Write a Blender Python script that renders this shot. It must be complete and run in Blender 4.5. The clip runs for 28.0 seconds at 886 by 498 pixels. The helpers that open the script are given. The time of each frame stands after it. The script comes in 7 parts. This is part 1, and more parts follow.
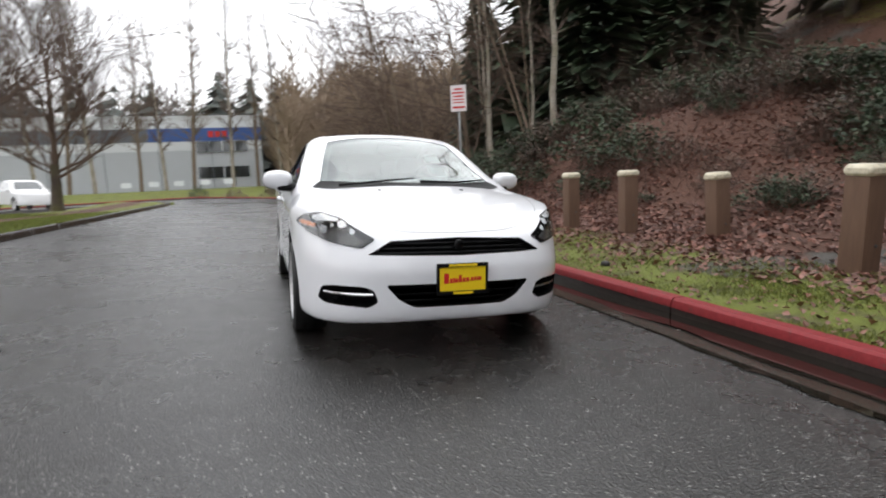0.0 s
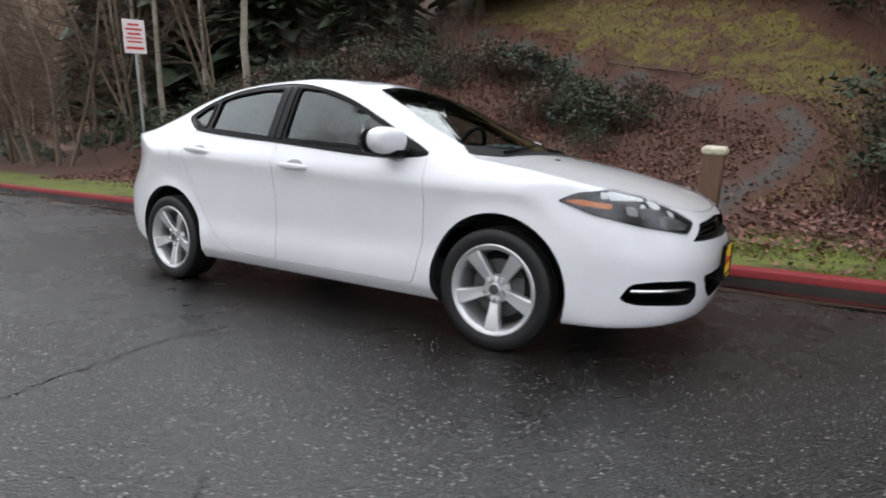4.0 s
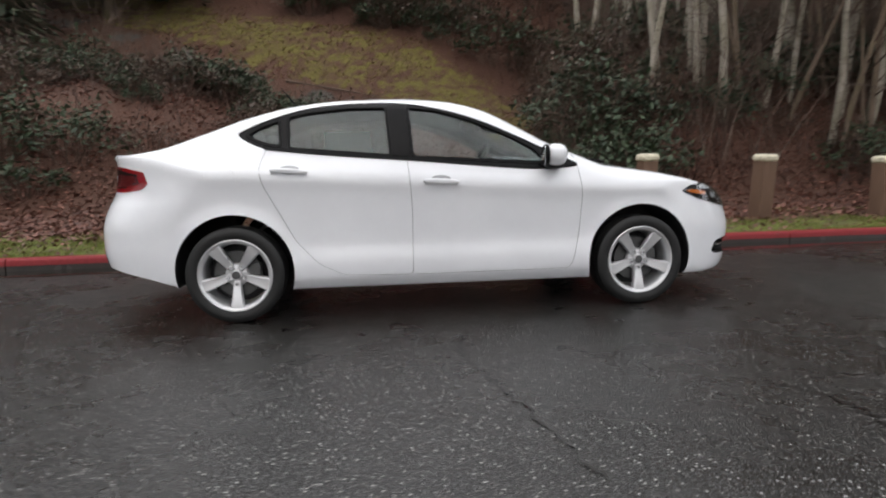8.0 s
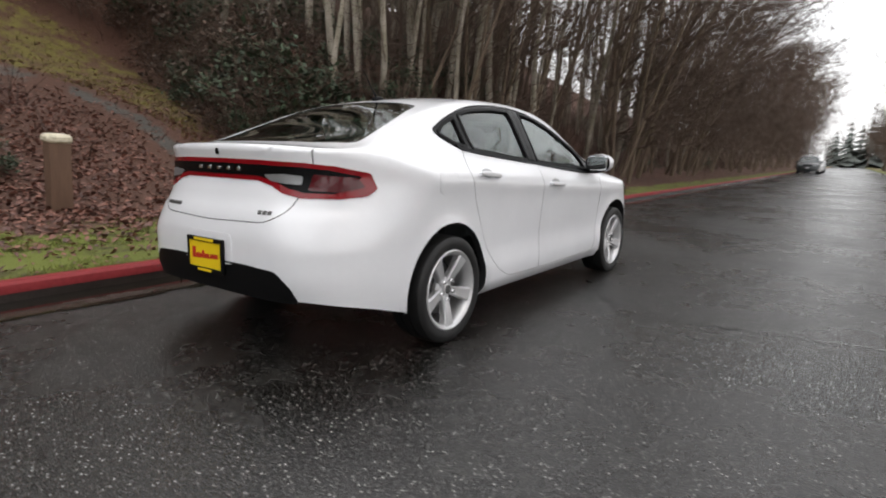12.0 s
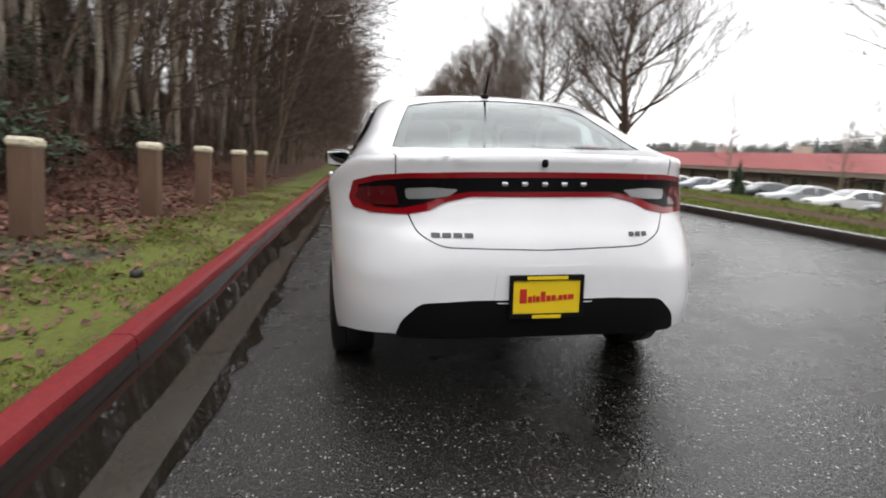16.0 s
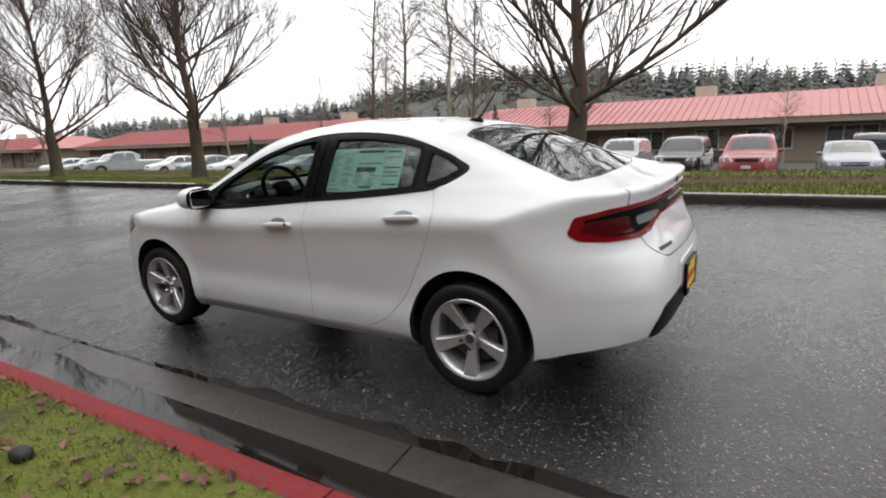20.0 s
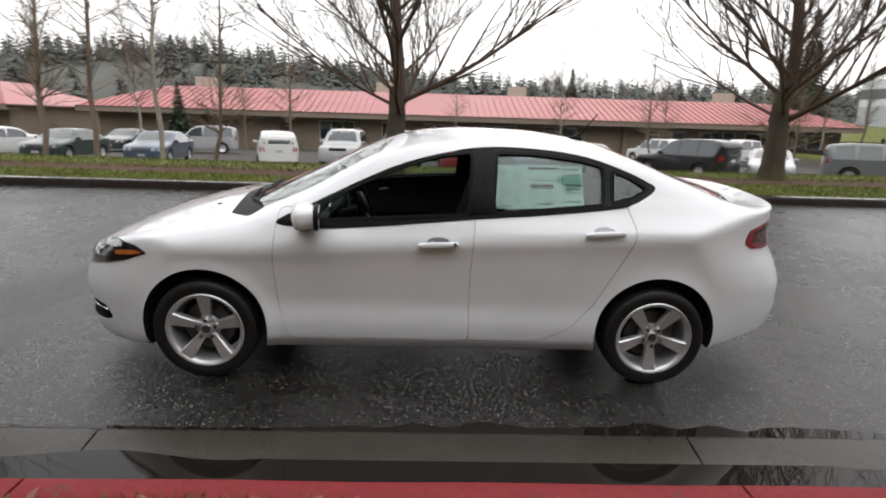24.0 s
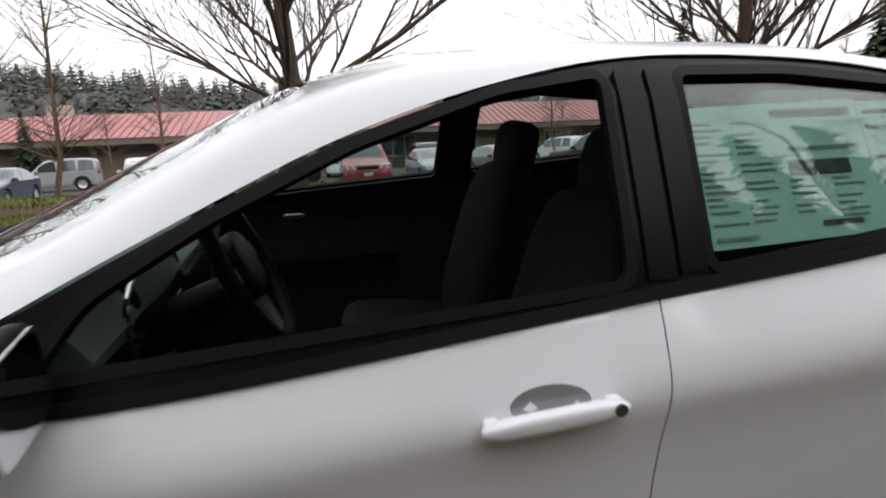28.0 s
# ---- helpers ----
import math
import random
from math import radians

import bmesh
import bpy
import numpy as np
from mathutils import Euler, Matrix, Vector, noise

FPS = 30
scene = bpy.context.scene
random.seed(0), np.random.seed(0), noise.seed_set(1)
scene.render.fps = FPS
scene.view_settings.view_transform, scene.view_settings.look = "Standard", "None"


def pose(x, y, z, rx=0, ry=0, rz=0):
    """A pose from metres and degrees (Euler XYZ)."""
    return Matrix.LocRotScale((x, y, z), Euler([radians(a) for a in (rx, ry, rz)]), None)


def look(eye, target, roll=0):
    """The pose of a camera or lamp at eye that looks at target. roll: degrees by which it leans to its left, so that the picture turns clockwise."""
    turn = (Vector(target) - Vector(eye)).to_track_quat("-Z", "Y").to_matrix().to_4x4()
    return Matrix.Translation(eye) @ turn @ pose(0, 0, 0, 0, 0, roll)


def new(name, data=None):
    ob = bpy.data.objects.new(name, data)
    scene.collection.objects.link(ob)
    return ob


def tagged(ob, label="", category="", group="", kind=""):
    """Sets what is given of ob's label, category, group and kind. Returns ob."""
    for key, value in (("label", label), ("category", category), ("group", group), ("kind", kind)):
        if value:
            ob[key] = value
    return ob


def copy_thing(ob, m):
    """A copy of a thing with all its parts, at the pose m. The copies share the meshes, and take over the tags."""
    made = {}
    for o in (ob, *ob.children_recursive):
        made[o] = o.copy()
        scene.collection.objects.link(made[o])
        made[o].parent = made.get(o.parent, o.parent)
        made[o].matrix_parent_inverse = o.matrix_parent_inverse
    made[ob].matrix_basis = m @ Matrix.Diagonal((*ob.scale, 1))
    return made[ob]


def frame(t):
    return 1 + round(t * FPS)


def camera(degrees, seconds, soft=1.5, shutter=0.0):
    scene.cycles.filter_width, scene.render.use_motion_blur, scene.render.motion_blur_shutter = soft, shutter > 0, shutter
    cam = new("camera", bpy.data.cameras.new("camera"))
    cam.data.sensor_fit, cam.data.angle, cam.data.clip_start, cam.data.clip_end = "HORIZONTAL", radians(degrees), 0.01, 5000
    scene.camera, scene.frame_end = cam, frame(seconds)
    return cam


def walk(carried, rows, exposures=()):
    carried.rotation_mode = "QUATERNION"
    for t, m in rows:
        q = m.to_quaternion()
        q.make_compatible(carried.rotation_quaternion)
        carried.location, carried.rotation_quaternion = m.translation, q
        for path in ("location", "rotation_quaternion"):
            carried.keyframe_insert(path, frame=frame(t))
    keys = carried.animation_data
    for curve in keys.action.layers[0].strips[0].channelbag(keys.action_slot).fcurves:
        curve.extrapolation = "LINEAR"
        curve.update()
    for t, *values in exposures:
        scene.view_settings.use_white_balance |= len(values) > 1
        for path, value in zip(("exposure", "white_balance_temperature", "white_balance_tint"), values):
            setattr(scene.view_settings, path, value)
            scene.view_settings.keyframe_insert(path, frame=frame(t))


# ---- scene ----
cam = camera(76.1, 28.0, 1.9, 0.5)
PATH = [
    (0, (5.308, -1.094, 0.985), (3.416, -0.482, 0.765), 0.1),
    (0.5, (4.986, -1.453, 0.988), (3.152, -0.683, 0.783), -1.4),
    (1, (4.658, -1.792, 0.987), (2.835, -0.998, 0.768), 0.2),
    (1.5, (4.386, -2.157, 0.984), (2.639, -1.209, 0.764), -1.0),
    (2, (4.05, -2.398, 0.968), (2.431, -1.252, 0.714), -0.4),
    (2.5, (3.744, -2.657, 0.972), (2.321, -1.269, 0.747), 1.4),
    (4.5, (2.242, -3.558, 0.92), (1.327, -1.808, 0.601), 1.9),
    (5, (1.917, -3.772, 0.885), (1.193, -1.933, 0.583), 2.1),
    (5.5, (1.555, -3.987, 0.871), (0.972, -2.101, 0.555), 1.3),
    (6, (1.188, -4.181, 0.881), (0.79, -2.253, 0.529), 1.3),
    (6.5, (0.776, -4.343, 0.899), (0.517, -2.389, 0.561), 0.6),
    (7, (0.38, -4.406, 0.913), (0.254, -2.432, 0.617), 1.7),
    (7.5, (-0.006, -4.477, 0.91), (0.06, -2.505, 0.582), -0.9),
    (8, (-0.469, -4.572, 0.916), (-0.229, -2.604, 0.658), -1.2),
    (8.5, (-1.096, -4.859, 0.925), (-0.57, -2.94, 0.726), -0.3),
    (9, (-1.676, -4.849, 1.012), (-0.989, -2.992, 0.727), -0.2),
    (9.5, (-2.151, -4.488, 1.139), (-1.308, -2.706, 0.8), 2.2),
    (10, (-2.641, -4.335, 1.11), (-1.545, -2.693, 0.792), 0.6),
    (10.5, (-3.039, -3.964, 1.081), (-1.806, -2.415, 0.793), 0.8),
    (11, (-3.401, -3.566, 1.088), (-1.993, -2.172, 0.813), 2.0),
    (11.5, (-3.735, -3.133, 1.058), (-2.217, -1.877, 0.714), -0.6),
    (12, (-3.953, -2.678, 1.079), (-2.344, -1.537, 0.746), 1.5),
    (12.5, (-4.167, -2.244, 1.094), (-2.432, -1.3, 0.78), 1.0),
    (14.5, (-4.566, -0.371, 1.107), (-2.61, -0.091, 0.793), 1.0),
    (15, (-4.564, 0.018, 1.103), (-2.594, 0.12, 0.774), -0.4),
    (15.5, (-4.517, 0.375, 1.1), (-2.548, 0.374, 0.747), -1.3),
    (16, (-4.46, 0.728, 1.111), (-2.509, 0.455, 0.767), 0.7),
    (16.5, (-4.387, 1.126, 1.132), (-2.503, 0.566, 0.762), -0.9),
    (17, (-4.2, 1.503, 1.123), (-2.388, 0.748, 0.74), -2.7),
    (17.5, (-4.107, 1.893, 1.183), (-2.405, 0.904, 0.83), -3.0),
    (18, (-3.965, 2.247, 1.309), (-2.365, 1.118, 0.903), -2.6),
    (18.5, (-3.717, 2.573, 1.332), (-2.275, 1.266, 0.874), -2.0),
    (19, (-3.461, 2.908, 1.398), (-2.162, 1.448, 0.974), -3.3),
    (19.5, (-3.158, 3.171, 1.485), (-2.037, 1.583, 1.015), -4.3),
    (20, (-2.773, 3.33, 1.505), (-1.733, 1.688, 1.032), -3.7),
    (20.5, (-2.51, 3.459, 1.538), (-1.577, 1.752, 1.075), -0.8),
    (21, (-2.208, 3.763, 1.607), (-1.571, 1.929, 1.125), -2.9),
    (21.5, (-1.848, 3.817, 1.615), (-1.222, 1.981, 1.13), -0.1),
    (23.5, (-0.367, 3.997, 1.727), (-0.213, 2.075, 1.197), 3.0),
    (24, (0.043, 4.037, 1.737), (-0.015, 2.113, 1.193), 1.8),
    (24.5, (0.284, 3.936, 1.695), (0.141, 2.018, 1.145), 2.5),
    (25, (0.45, 3.695, 1.626), (0.256, 1.786, 1.06), 3.9),
    (25.5, (0.573, 3.404, 1.556), (0.25, 1.521, 0.966), 3.1),
    (26, (0.595, 3.065, 1.513), (0.246, 1.191, 0.907), -0.1),
    (26.5, (0.531, 2.678, 1.48), (0.185, 0.783, 0.944), 0.4),
    (27, (0.509, 2.326, 1.437), (0.043, 0.446, 0.936), -1.2),
    (27.5, (0.411, 1.916, 1.362), (-0.037, 0.027, 0.881), -0.6),
    (28, (0.284, 1.629, 1.337), (-0.107, -0.268, 0.839), -1.8),
]
walk(cam, [(t, look(eye, target, roll)) for t, eye, target, roll in PATH], ((0.0, 0.17, 6350, 10), (2.0, 0.18, 6080, 10), (4.5, 0.04, 6150, 10), (7.5, 0.0, 6350, 10), (11.0, -0.05, 6500, 10), (15.0, 0.08, 6500, 10), (19.0, -0.05, 6500, 10), (22.0, -0.08, 6500, 10), (25.0, -0.12, 6500, 10), (28.0, -0.22, 6400, 10)))

# ---------------------------------------------------------------- light: a bright overcast winter sky
world = bpy.data.worlds.new("overcast_sky")
scene.world = world
world.use_nodes = True
wn = world.node_tree.nodes
sky = wn.new("ShaderNodeTexSky")
sky.sky_type, sky.sun_disc = "NISHITA", False
sky.sun_elevation, sky.sun_rotation = radians(50), radians(200)
sky.dust_density, sky.air_density, sky.ozone_density = 6.0, 1.0, 1.0
wash = wn.new("ShaderNodeMixRGB")
wash.inputs[0].default_value = 0.88
wash.inputs[2].default_value = (8.9, 8.88, 8.92, 1)
world.node_tree.links.new(sky.outputs[0], wash.inputs[1])
world.node_tree.links.new(wash.outputs[0], wn["Background"].inputs[0])
wn["Background"].inputs[1].default_value = 0.194
sun_data = bpy.data.lights.new("sun", "SUN")
sun_data.energy, sun_data.angle, sun_data.color = 1.4, radians(90), (1.0, 0.98, 0.95)
sun = new("sun", sun_data)
sun.rotation_euler = (radians(40), 0, radians(200))
scene.view_settings.exposure = 0.0
# ---------------------------------------------------------------- tools
def mesh_from(name, verts, faces, mat=None, smooth=False):
    me = bpy.data.meshes.new(name)
    me.from_pydata(np.asarray(verts, float).tolist(), [], faces.tolist() if isinstance(faces, np.ndarray) else [tuple(map(int, f)) for f in faces])
    me.validate()
    if mat:
        me.materials.append(mat)
    if smooth:
        me.shade_smooth()
    return me


def put_mesh(name, me, parent=None, label="", at=None):
    ob = new(name, me)
    if parent is not None:
        ob.parent = parent
    if at is not None:
        ob.matrix_basis = at
    return tagged(ob, label) if label else ob


def part(name, bm, mat, parent=None, label="", at=None, smooth=None):
    """Links a bmesh as one mesh object under a thing or a part. smooth: degrees over which edges stay sharp."""
    me = bpy.data.meshes.new(name)
    bm.normal_update()
    bm.to_mesh(me)
    bm.free()
    if mat:
        me.materials.append(mat)
    if smooth:
        me.shade_smooth()
        me.set_sharp_from_angle(angle=radians(smooth))
    return put_mesh(name, me, parent, label, at)


def thing(name, label, category, at=None, group="", kind=""):
    ob = new(name)
    ob.empty_display_size = 0.2
    if at is not None:
        ob.matrix_basis = at
    return tagged(ob, label, category, group, kind)


def bm_box(lo, hi, bevel=0.0, seg=2, m=None):
    bm = bmesh.new()
    bmesh.ops.create_cube(bm, size=1)
    for v in bm.verts:
        v.co = Vector([lo[i] + (v.co[i] + 0.5) * (hi[i] - lo[i]) for i in range(3)])
    if bevel:
        bmesh.ops.bevel(bm, geom=list(bm.edges), offset=bevel, segments=seg, affect="EDGES", profile=0.6)
    if m is not None:
        bm.transform(m)
    return bm


def bm_lathe(profile, n=48, m=None, closed=False):
    """Turns (radius, height) pairs round z."""
    bm = bmesh.new()
    rings = []
    for r, z in profile:
        rings.append([bm.verts.new((r * math.cos(2 * math.pi * k / n), r * math.sin(2 * math.pi * k / n), z)) for k in range(n)])
    pairs = list(zip(rings, rings[1:])) + ([(rings[-1], rings[0])] if closed else [])
    for a, b in pairs:
        for k in range(n):
            bm.faces.new((a[k], a[(k + 1) % n], b[(k + 1) % n], b[k]))
    if not closed:
        bm.faces.new(rings[0][::-1])
        bm.faces.new(rings[-1])
    bmesh.ops.recalc_face_normals(bm, faces=bm.faces)
    if m is not None:
        bm.transform(m)
    return bm


def bm_egg(rx, ry, rz, e1=0.6, e2=0.6, nu=24, nv=14, m=None):
    """A rounded block: a superellipsoid."""
    def p(c, e):
        return math.copysign(abs(c) ** e, c)
    bm = bmesh.new()
    rows = []
    for j in range(1, nv):
        b = -math.pi / 2 + math.pi * j / nv
        rows.append([bm.verts.new((rx * p(math.cos(b), e1) * p(math.cos(a), e2), ry * p(math.cos(b), e1) * p(math.sin(a), e2), rz * p(math.sin(b), e1)))
                     for a in (2 * math.pi * i / nu for i in range(nu))])
    lo, hi = bm.verts.new((0, 0, -rz)), bm.verts.new((0, 0, rz))
    for a, b in zip(rows, rows[1:]):
        for i in range(nu):
            bm.faces.new((a[i], a[(i + 1) % nu], b[(i + 1) % nu], b[i]))
    for i in range(nu):
        bm.faces.new((lo, rows[0][(i + 1) % nu], rows[0][i]))
        bm.faces.new((hi, rows[-1][i], rows[-1][(i + 1) % nu]))
    if m is not None:
        bm.transform(m)
    return bm


def bm_tube(points, radii, n=8, cap=True):
    """A round bar along points."""
    bm = bmesh.new()
    pts = [Vector(p) for p in points]
    rings, side = [], None
    for i, p in enumerate(pts):
        d = (pts[min(i + 1, len(pts) - 1)] - pts[max(i - 1, 0)]).normalized()
        ref = Vector((0, 0, 1)) if abs(d.z) < 0.9 else Vector((1, 0, 0))
        side = d.cross(ref).normalized() if side is None else (side - d * side.dot(d)).normalized()
        up = d.cross(side)
        r = radii[i] if isinstance(radii, (list, tuple)) else radii
        rings.append([bm.verts.new(p + r * (math.cos(2 * math.pi * k / n) * side + math.sin(2 * math.pi * k / n) * up)) for k in range(n)])
    for a, b in zip(rings, rings[1:]):
        for k in range(n):
            bm.faces.new((a[k], a[(k + 1) % n], b[(k + 1) % n], b[k]))
    if cap:
        bm.faces.new(rings[0][::-1])
        bm.faces.new(rings[-1])
    bmesh.ops.recalc_face_normals(bm, faces=bm.faces)
    return bm


def smooth_loop(keys, n=10, closed=True):
    """A curve through the keys (Catmull-Rom), n points a span."""
    k = [np.array(p, float) for p in keys]
    m, out = len(k), []
    for i in range(m if closed else m - 1):
        if closed:
            p0, p1, p2, p3 = k[i - 1], k[i], k[(i + 1) % m], k[(i + 2) % m]
        else:
            p0, p1, p2, p3 = k[max(i - 1, 0)], k[i], k[i + 1], k[min(i + 2, m - 1)]
        for s in range(n):
            t = s / n
            out.append(0.5 * (2 * p1 + (p2 - p0) * t + (2 * p0 - 5 * p1 + 4 * p2 - p3) * t * t + (3 * p1 - p0 - 3 * p2 + p3) * t**3))
    if not closed:
        out.append(k[-1])
    return np.array(out)


def corner_loop(keys, step=0.03, radius=0.0):
    """A polygon, its corners rounded, with points every step."""
    k = [np.array(p, float) for p in keys]
    pts = []
    for i, p in enumerate(k):
        a, b = k[i - 1] - p, k[(i + 1) % len(k)] - p
        r = min(radius, 0.45 * np.linalg.norm(a), 0.45 * np.linalg.norm(b))
        if r > 0:
            s, e = p + a / np.linalg.norm(a) * r, p + b / np.linalg.norm(b) * r
            pts += [(1 - t) ** 2 * s + 2 * t * (1 - t) * p + t * t * e for t in np.linspace(0, 1, 6)]
        else:
            pts.append(p)
    out = []
    for i, p in enumerate(pts):
        q = pts[(i + 1) % len(pts)]
        n = max(1, int(np.linalg.norm(q - p) / step))
        out += [p + (q - p) * j / n for j in range(n)]
    return np.array(out)


def inset(loop, d):
    """The loop moved inwards by d."""
    loop = np.asarray(loop)
    area = np.sum(loop[:, 0] * np.roll(loop[:, 1], -1) - loop[:, 1] * np.roll(loop[:, 0], -1))
    t = np.roll(loop, -1, 0) - np.roll(loop, 1, 0)
    t /= np.maximum(np.linalg.norm(t, axis=1), 1e-9)[:, None]
    return loop + d * np.sign(area) * np.stack([-t[:, 1], t[:, 0]], 1)


def inside(loop, p):
    """Which of the points lie in the loop."""
    x, y = p[:, 0], p[:, 1]
    hit = np.zeros(len(p), bool)
    for a, b in zip(loop, np.roll(loop, -1, 0)):
        c = (a[1] > y) != (b[1] > y)
        hit ^= c & (x < (b[0] - a[0]) * (y - a[1]) / (b[1] - a[1] if b[1] != a[1] else 1e-9) + a[0])
    return hit


def fill_loop(loop, holes=(), h=0.05):
    """Triangles that fill a loop, with points h apart inside it."""
    from mathutils.geometry import delaunay_2d_cdt
    loops = [np.asarray(loop)] + [np.asarray(o) for o in holes]
    lo, hi = loops[0].min(0), loops[0].max(0)
    gx, gy = np.meshgrid(np.arange(lo[0] + h / 2, hi[0], h), np.arange(lo[1] + h / 2, hi[1], h))
    grid = np.stack([gx.ravel(), gy.ravel()], 1)
    rim = np.concatenate(loops)
    keep = inside(loops[0], grid)
    for o in loops[1:]:
        keep &= ~inside(o, grid)
    grid = grid[keep]
    if len(grid):
        near = np.array([np.min(((rim - g) ** 2).sum(1)) for g in grid])
        grid = grid[near > (0.45 * h) ** 2]
    edges, start = [], 0
    for o in loops:
        edges += [(start + i, start + (i + 1) % len(o)) for i in range(len(o))]
        start += len(o)
    pts = [Vector(p) for p in np.concatenate([rim, grid])]
    v, e, f, *_ = delaunay_2d_cdt(pts, edges, [], 0, 1e-6)
    v = np.array([tuple(p) for p in v])
    f = [t for t in f]
    c = np.array([v[list(t)].mean(0) for t in f])
    ok = inside(loops[0], c)
    for o in loops[1:]:
        ok &= ~inside(o, c)
    return v, [t for t, k in zip(f, ok) if k]


def bool_cut(me, cutter, op="DIFFERENCE"):
    """The mesh less (or met with) the cutter, as a new mesh that keeps both materials."""
    a, b = new("tmp_a", me), new("tmp_b", cutter)
    mod = a.modifiers.new("cut", "BOOLEAN")
    mod.operation, mod.object, mod.solver, mod.material_mode = op, b, "MANIFOLD", "TRANSFER"
    out = bpy.data.meshes.new_from_object(a.evaluated_get(bpy.context.evaluated_depsgraph_get()))
    for o in (a, b):
        bpy.data.objects.remove(o)
    return out


def prism(loop, plane, lo, hi, mat=None):
    """A closed block over a loop: plane 'side' is x, z along y; 'top' x, y along z; 'end' y, z along x."""
    n = len(loop)
    def at(p, d):
        return {"side": (p[0], d, p[1]), "top": (p[0], p[1], d), "end": (d, p[0], p[1])}[plane]
    verts = [at(p, lo) for p in loop] + [at(p, hi) for p in loop]
    faces = [list(range(n)), list(range(2 * n - 1, n - 1, -1))] + [[i, n + i, n + (i + 1) % n, (i + 1) % n] for i in range(n)]
    bm = bmesh.new()
    vs = [bm.verts.new(v) for v in verts]
    for f in faces:
        bm.faces.new([vs[i] for i in f])
    bmesh.ops.recalc_face_normals(bm, faces=bm.faces)
    me = bpy.data.meshes.new("prism")
    bm.to_mesh(me)
    bm.free()
    if mat:
        me.materials.append(mat)
    return me
# ---------------------------------------------------------------- materials
class Mat:
    """A node material put together in a few lines."""
    def __init__(self, name, rough=0.6, metal=0.0, **inputs):
        self.m = bpy.data.materials.new(name)
        self.m.use_nodes = True
        self.t = self.m.node_tree
        self.b = self.t.nodes["Principled BSDF"]
        self.set(Roughness=rough, Metallic=metal)
        for k, v in inputs.items():
            self.b.inputs[k.replace("_", " ")].default_value = v

    def set(self, **inputs):
        for k, v in inputs.items():
            self.b.inputs[k.replace("_", " ")].default_value = v
        return self

    def node(self, kind, **props):
        n = self.t.nodes.new(kind)
        for k, v in props.items():
            if k in n.inputs:
                n.inputs[k].default_value = v
        return n

    def link(self, a, b):
        self.t.links.new(a, b)

    def where(self, scale=1.0, world=True):
        co = self.t.nodes.new("ShaderNodeNewGeometry" if world else "ShaderNodeTexCoord")
        mp = self.t.nodes.new("ShaderNodeMapping")
        self.link(co.outputs["Position" if world else "Object"], mp.inputs[0])
        mp.inputs["Scale"].default_value = (scale, scale, scale) if isinstance(scale, (int, float)) else scale
        return mp.outputs[0]

    def noise(self, scale, detail=4, rough=0.55, world=True, stretch=1.0):
        n = self.t.nodes.new("ShaderNodeTexNoise")
        self.link(self.where(stretch, world), n.inputs["Vector"])
        n.inputs["Scale"].default_value, n.inputs["Detail"].default_value, n.inputs["Roughness"].default_value = scale, detail, rough
        return n.outputs["Fac"]

    def cells(self, scale, out="Distance", world=True, feature="F1"):
        n = self.t.nodes.new("ShaderNodeTexVoronoi")
        n.feature = feature
        self.link(self.where(1.0, world), n.inputs["Vector"])
        n.inputs["Scale"].default_value = scale
        return n.outputs[out]

    def ramp(self, fac, *stops):
        n = self.t.nodes.new("ShaderNodeValToRGB")
        e = n.color_ramp.elements
        while len(e) < len(stops):
            e.new(0.5)
        for el, (p, c) in zip(e, stops):
            el.position, el.color = p, (*c, 1) if isinstance(c, tuple) else (c, c, c, 1)
        self.link(fac, n.inputs[0])
        return n.outputs[0]

    def mix(self, fac, a, b, how="MIX"):
        n = self.t.nodes.new("ShaderNodeMixRGB")
        n.blend_type = how
        for sock, v in zip(n.inputs, (fac, a, b)):
            if isinstance(v, (int, float)):
                sock.default_value = v if sock.type == "VALUE" else (v, v, v, 1)
            elif isinstance(v, tuple):
                sock.default_value = (*v, 1)
            else:
                self.link(v, sock)
        return n.outputs[0]

    def math(self, op, a, b=0.0):
        n = self.t.nodes.new("ShaderNodeMath")
        n.operation = op
        for sock, v in zip(n.inputs, (a, b)):
            if isinstance(v, (int, float)):
                sock.default_value = v
            else:
                self.link(v, sock)
        return n.outputs[0]

    def random(self):
        return self.t.nodes.new("ShaderNodeObjectInfo").outputs["Random"]

    def island(self):
        return self.t.nodes.new("ShaderNodeNewGeometry").outputs["Random Per Island"]

    def color(self, sock):
        if isinstance(sock, tuple):
            self.b.inputs["Base Color"].default_value = (*sock, 1)
        else:
            self.link(sock, self.b.inputs["Base Color"])
        return self

    def rough(self, sock):
        self.link(sock, self.b.inputs["Roughness"])
        return self

    def bump(self, height, strength=0.3, distance=0.01):
        n = self.t.nodes.new("ShaderNodeBump")
        n.inputs["Strength"].default_value, n.inputs["Distance"].default_value = strength, distance
        self.link(height, n.inputs["Height"])
        self.link(n.outputs[0], self.b.inputs["Normal"])
        return self


def simple(name, rgb, rough=0.5, metal=0.0, vary=0.15, scale=6.0, **kw):
    """A plain painted or moulded surface with slight unevenness."""
    q = Mat(name, rough, metal, **kw)
    q.color(q.mix(q.noise(scale, 5), tuple(c * (1 - vary) for c in rgb), tuple(min(1, c * (1 + vary)) for c in rgb)))
    return q.m


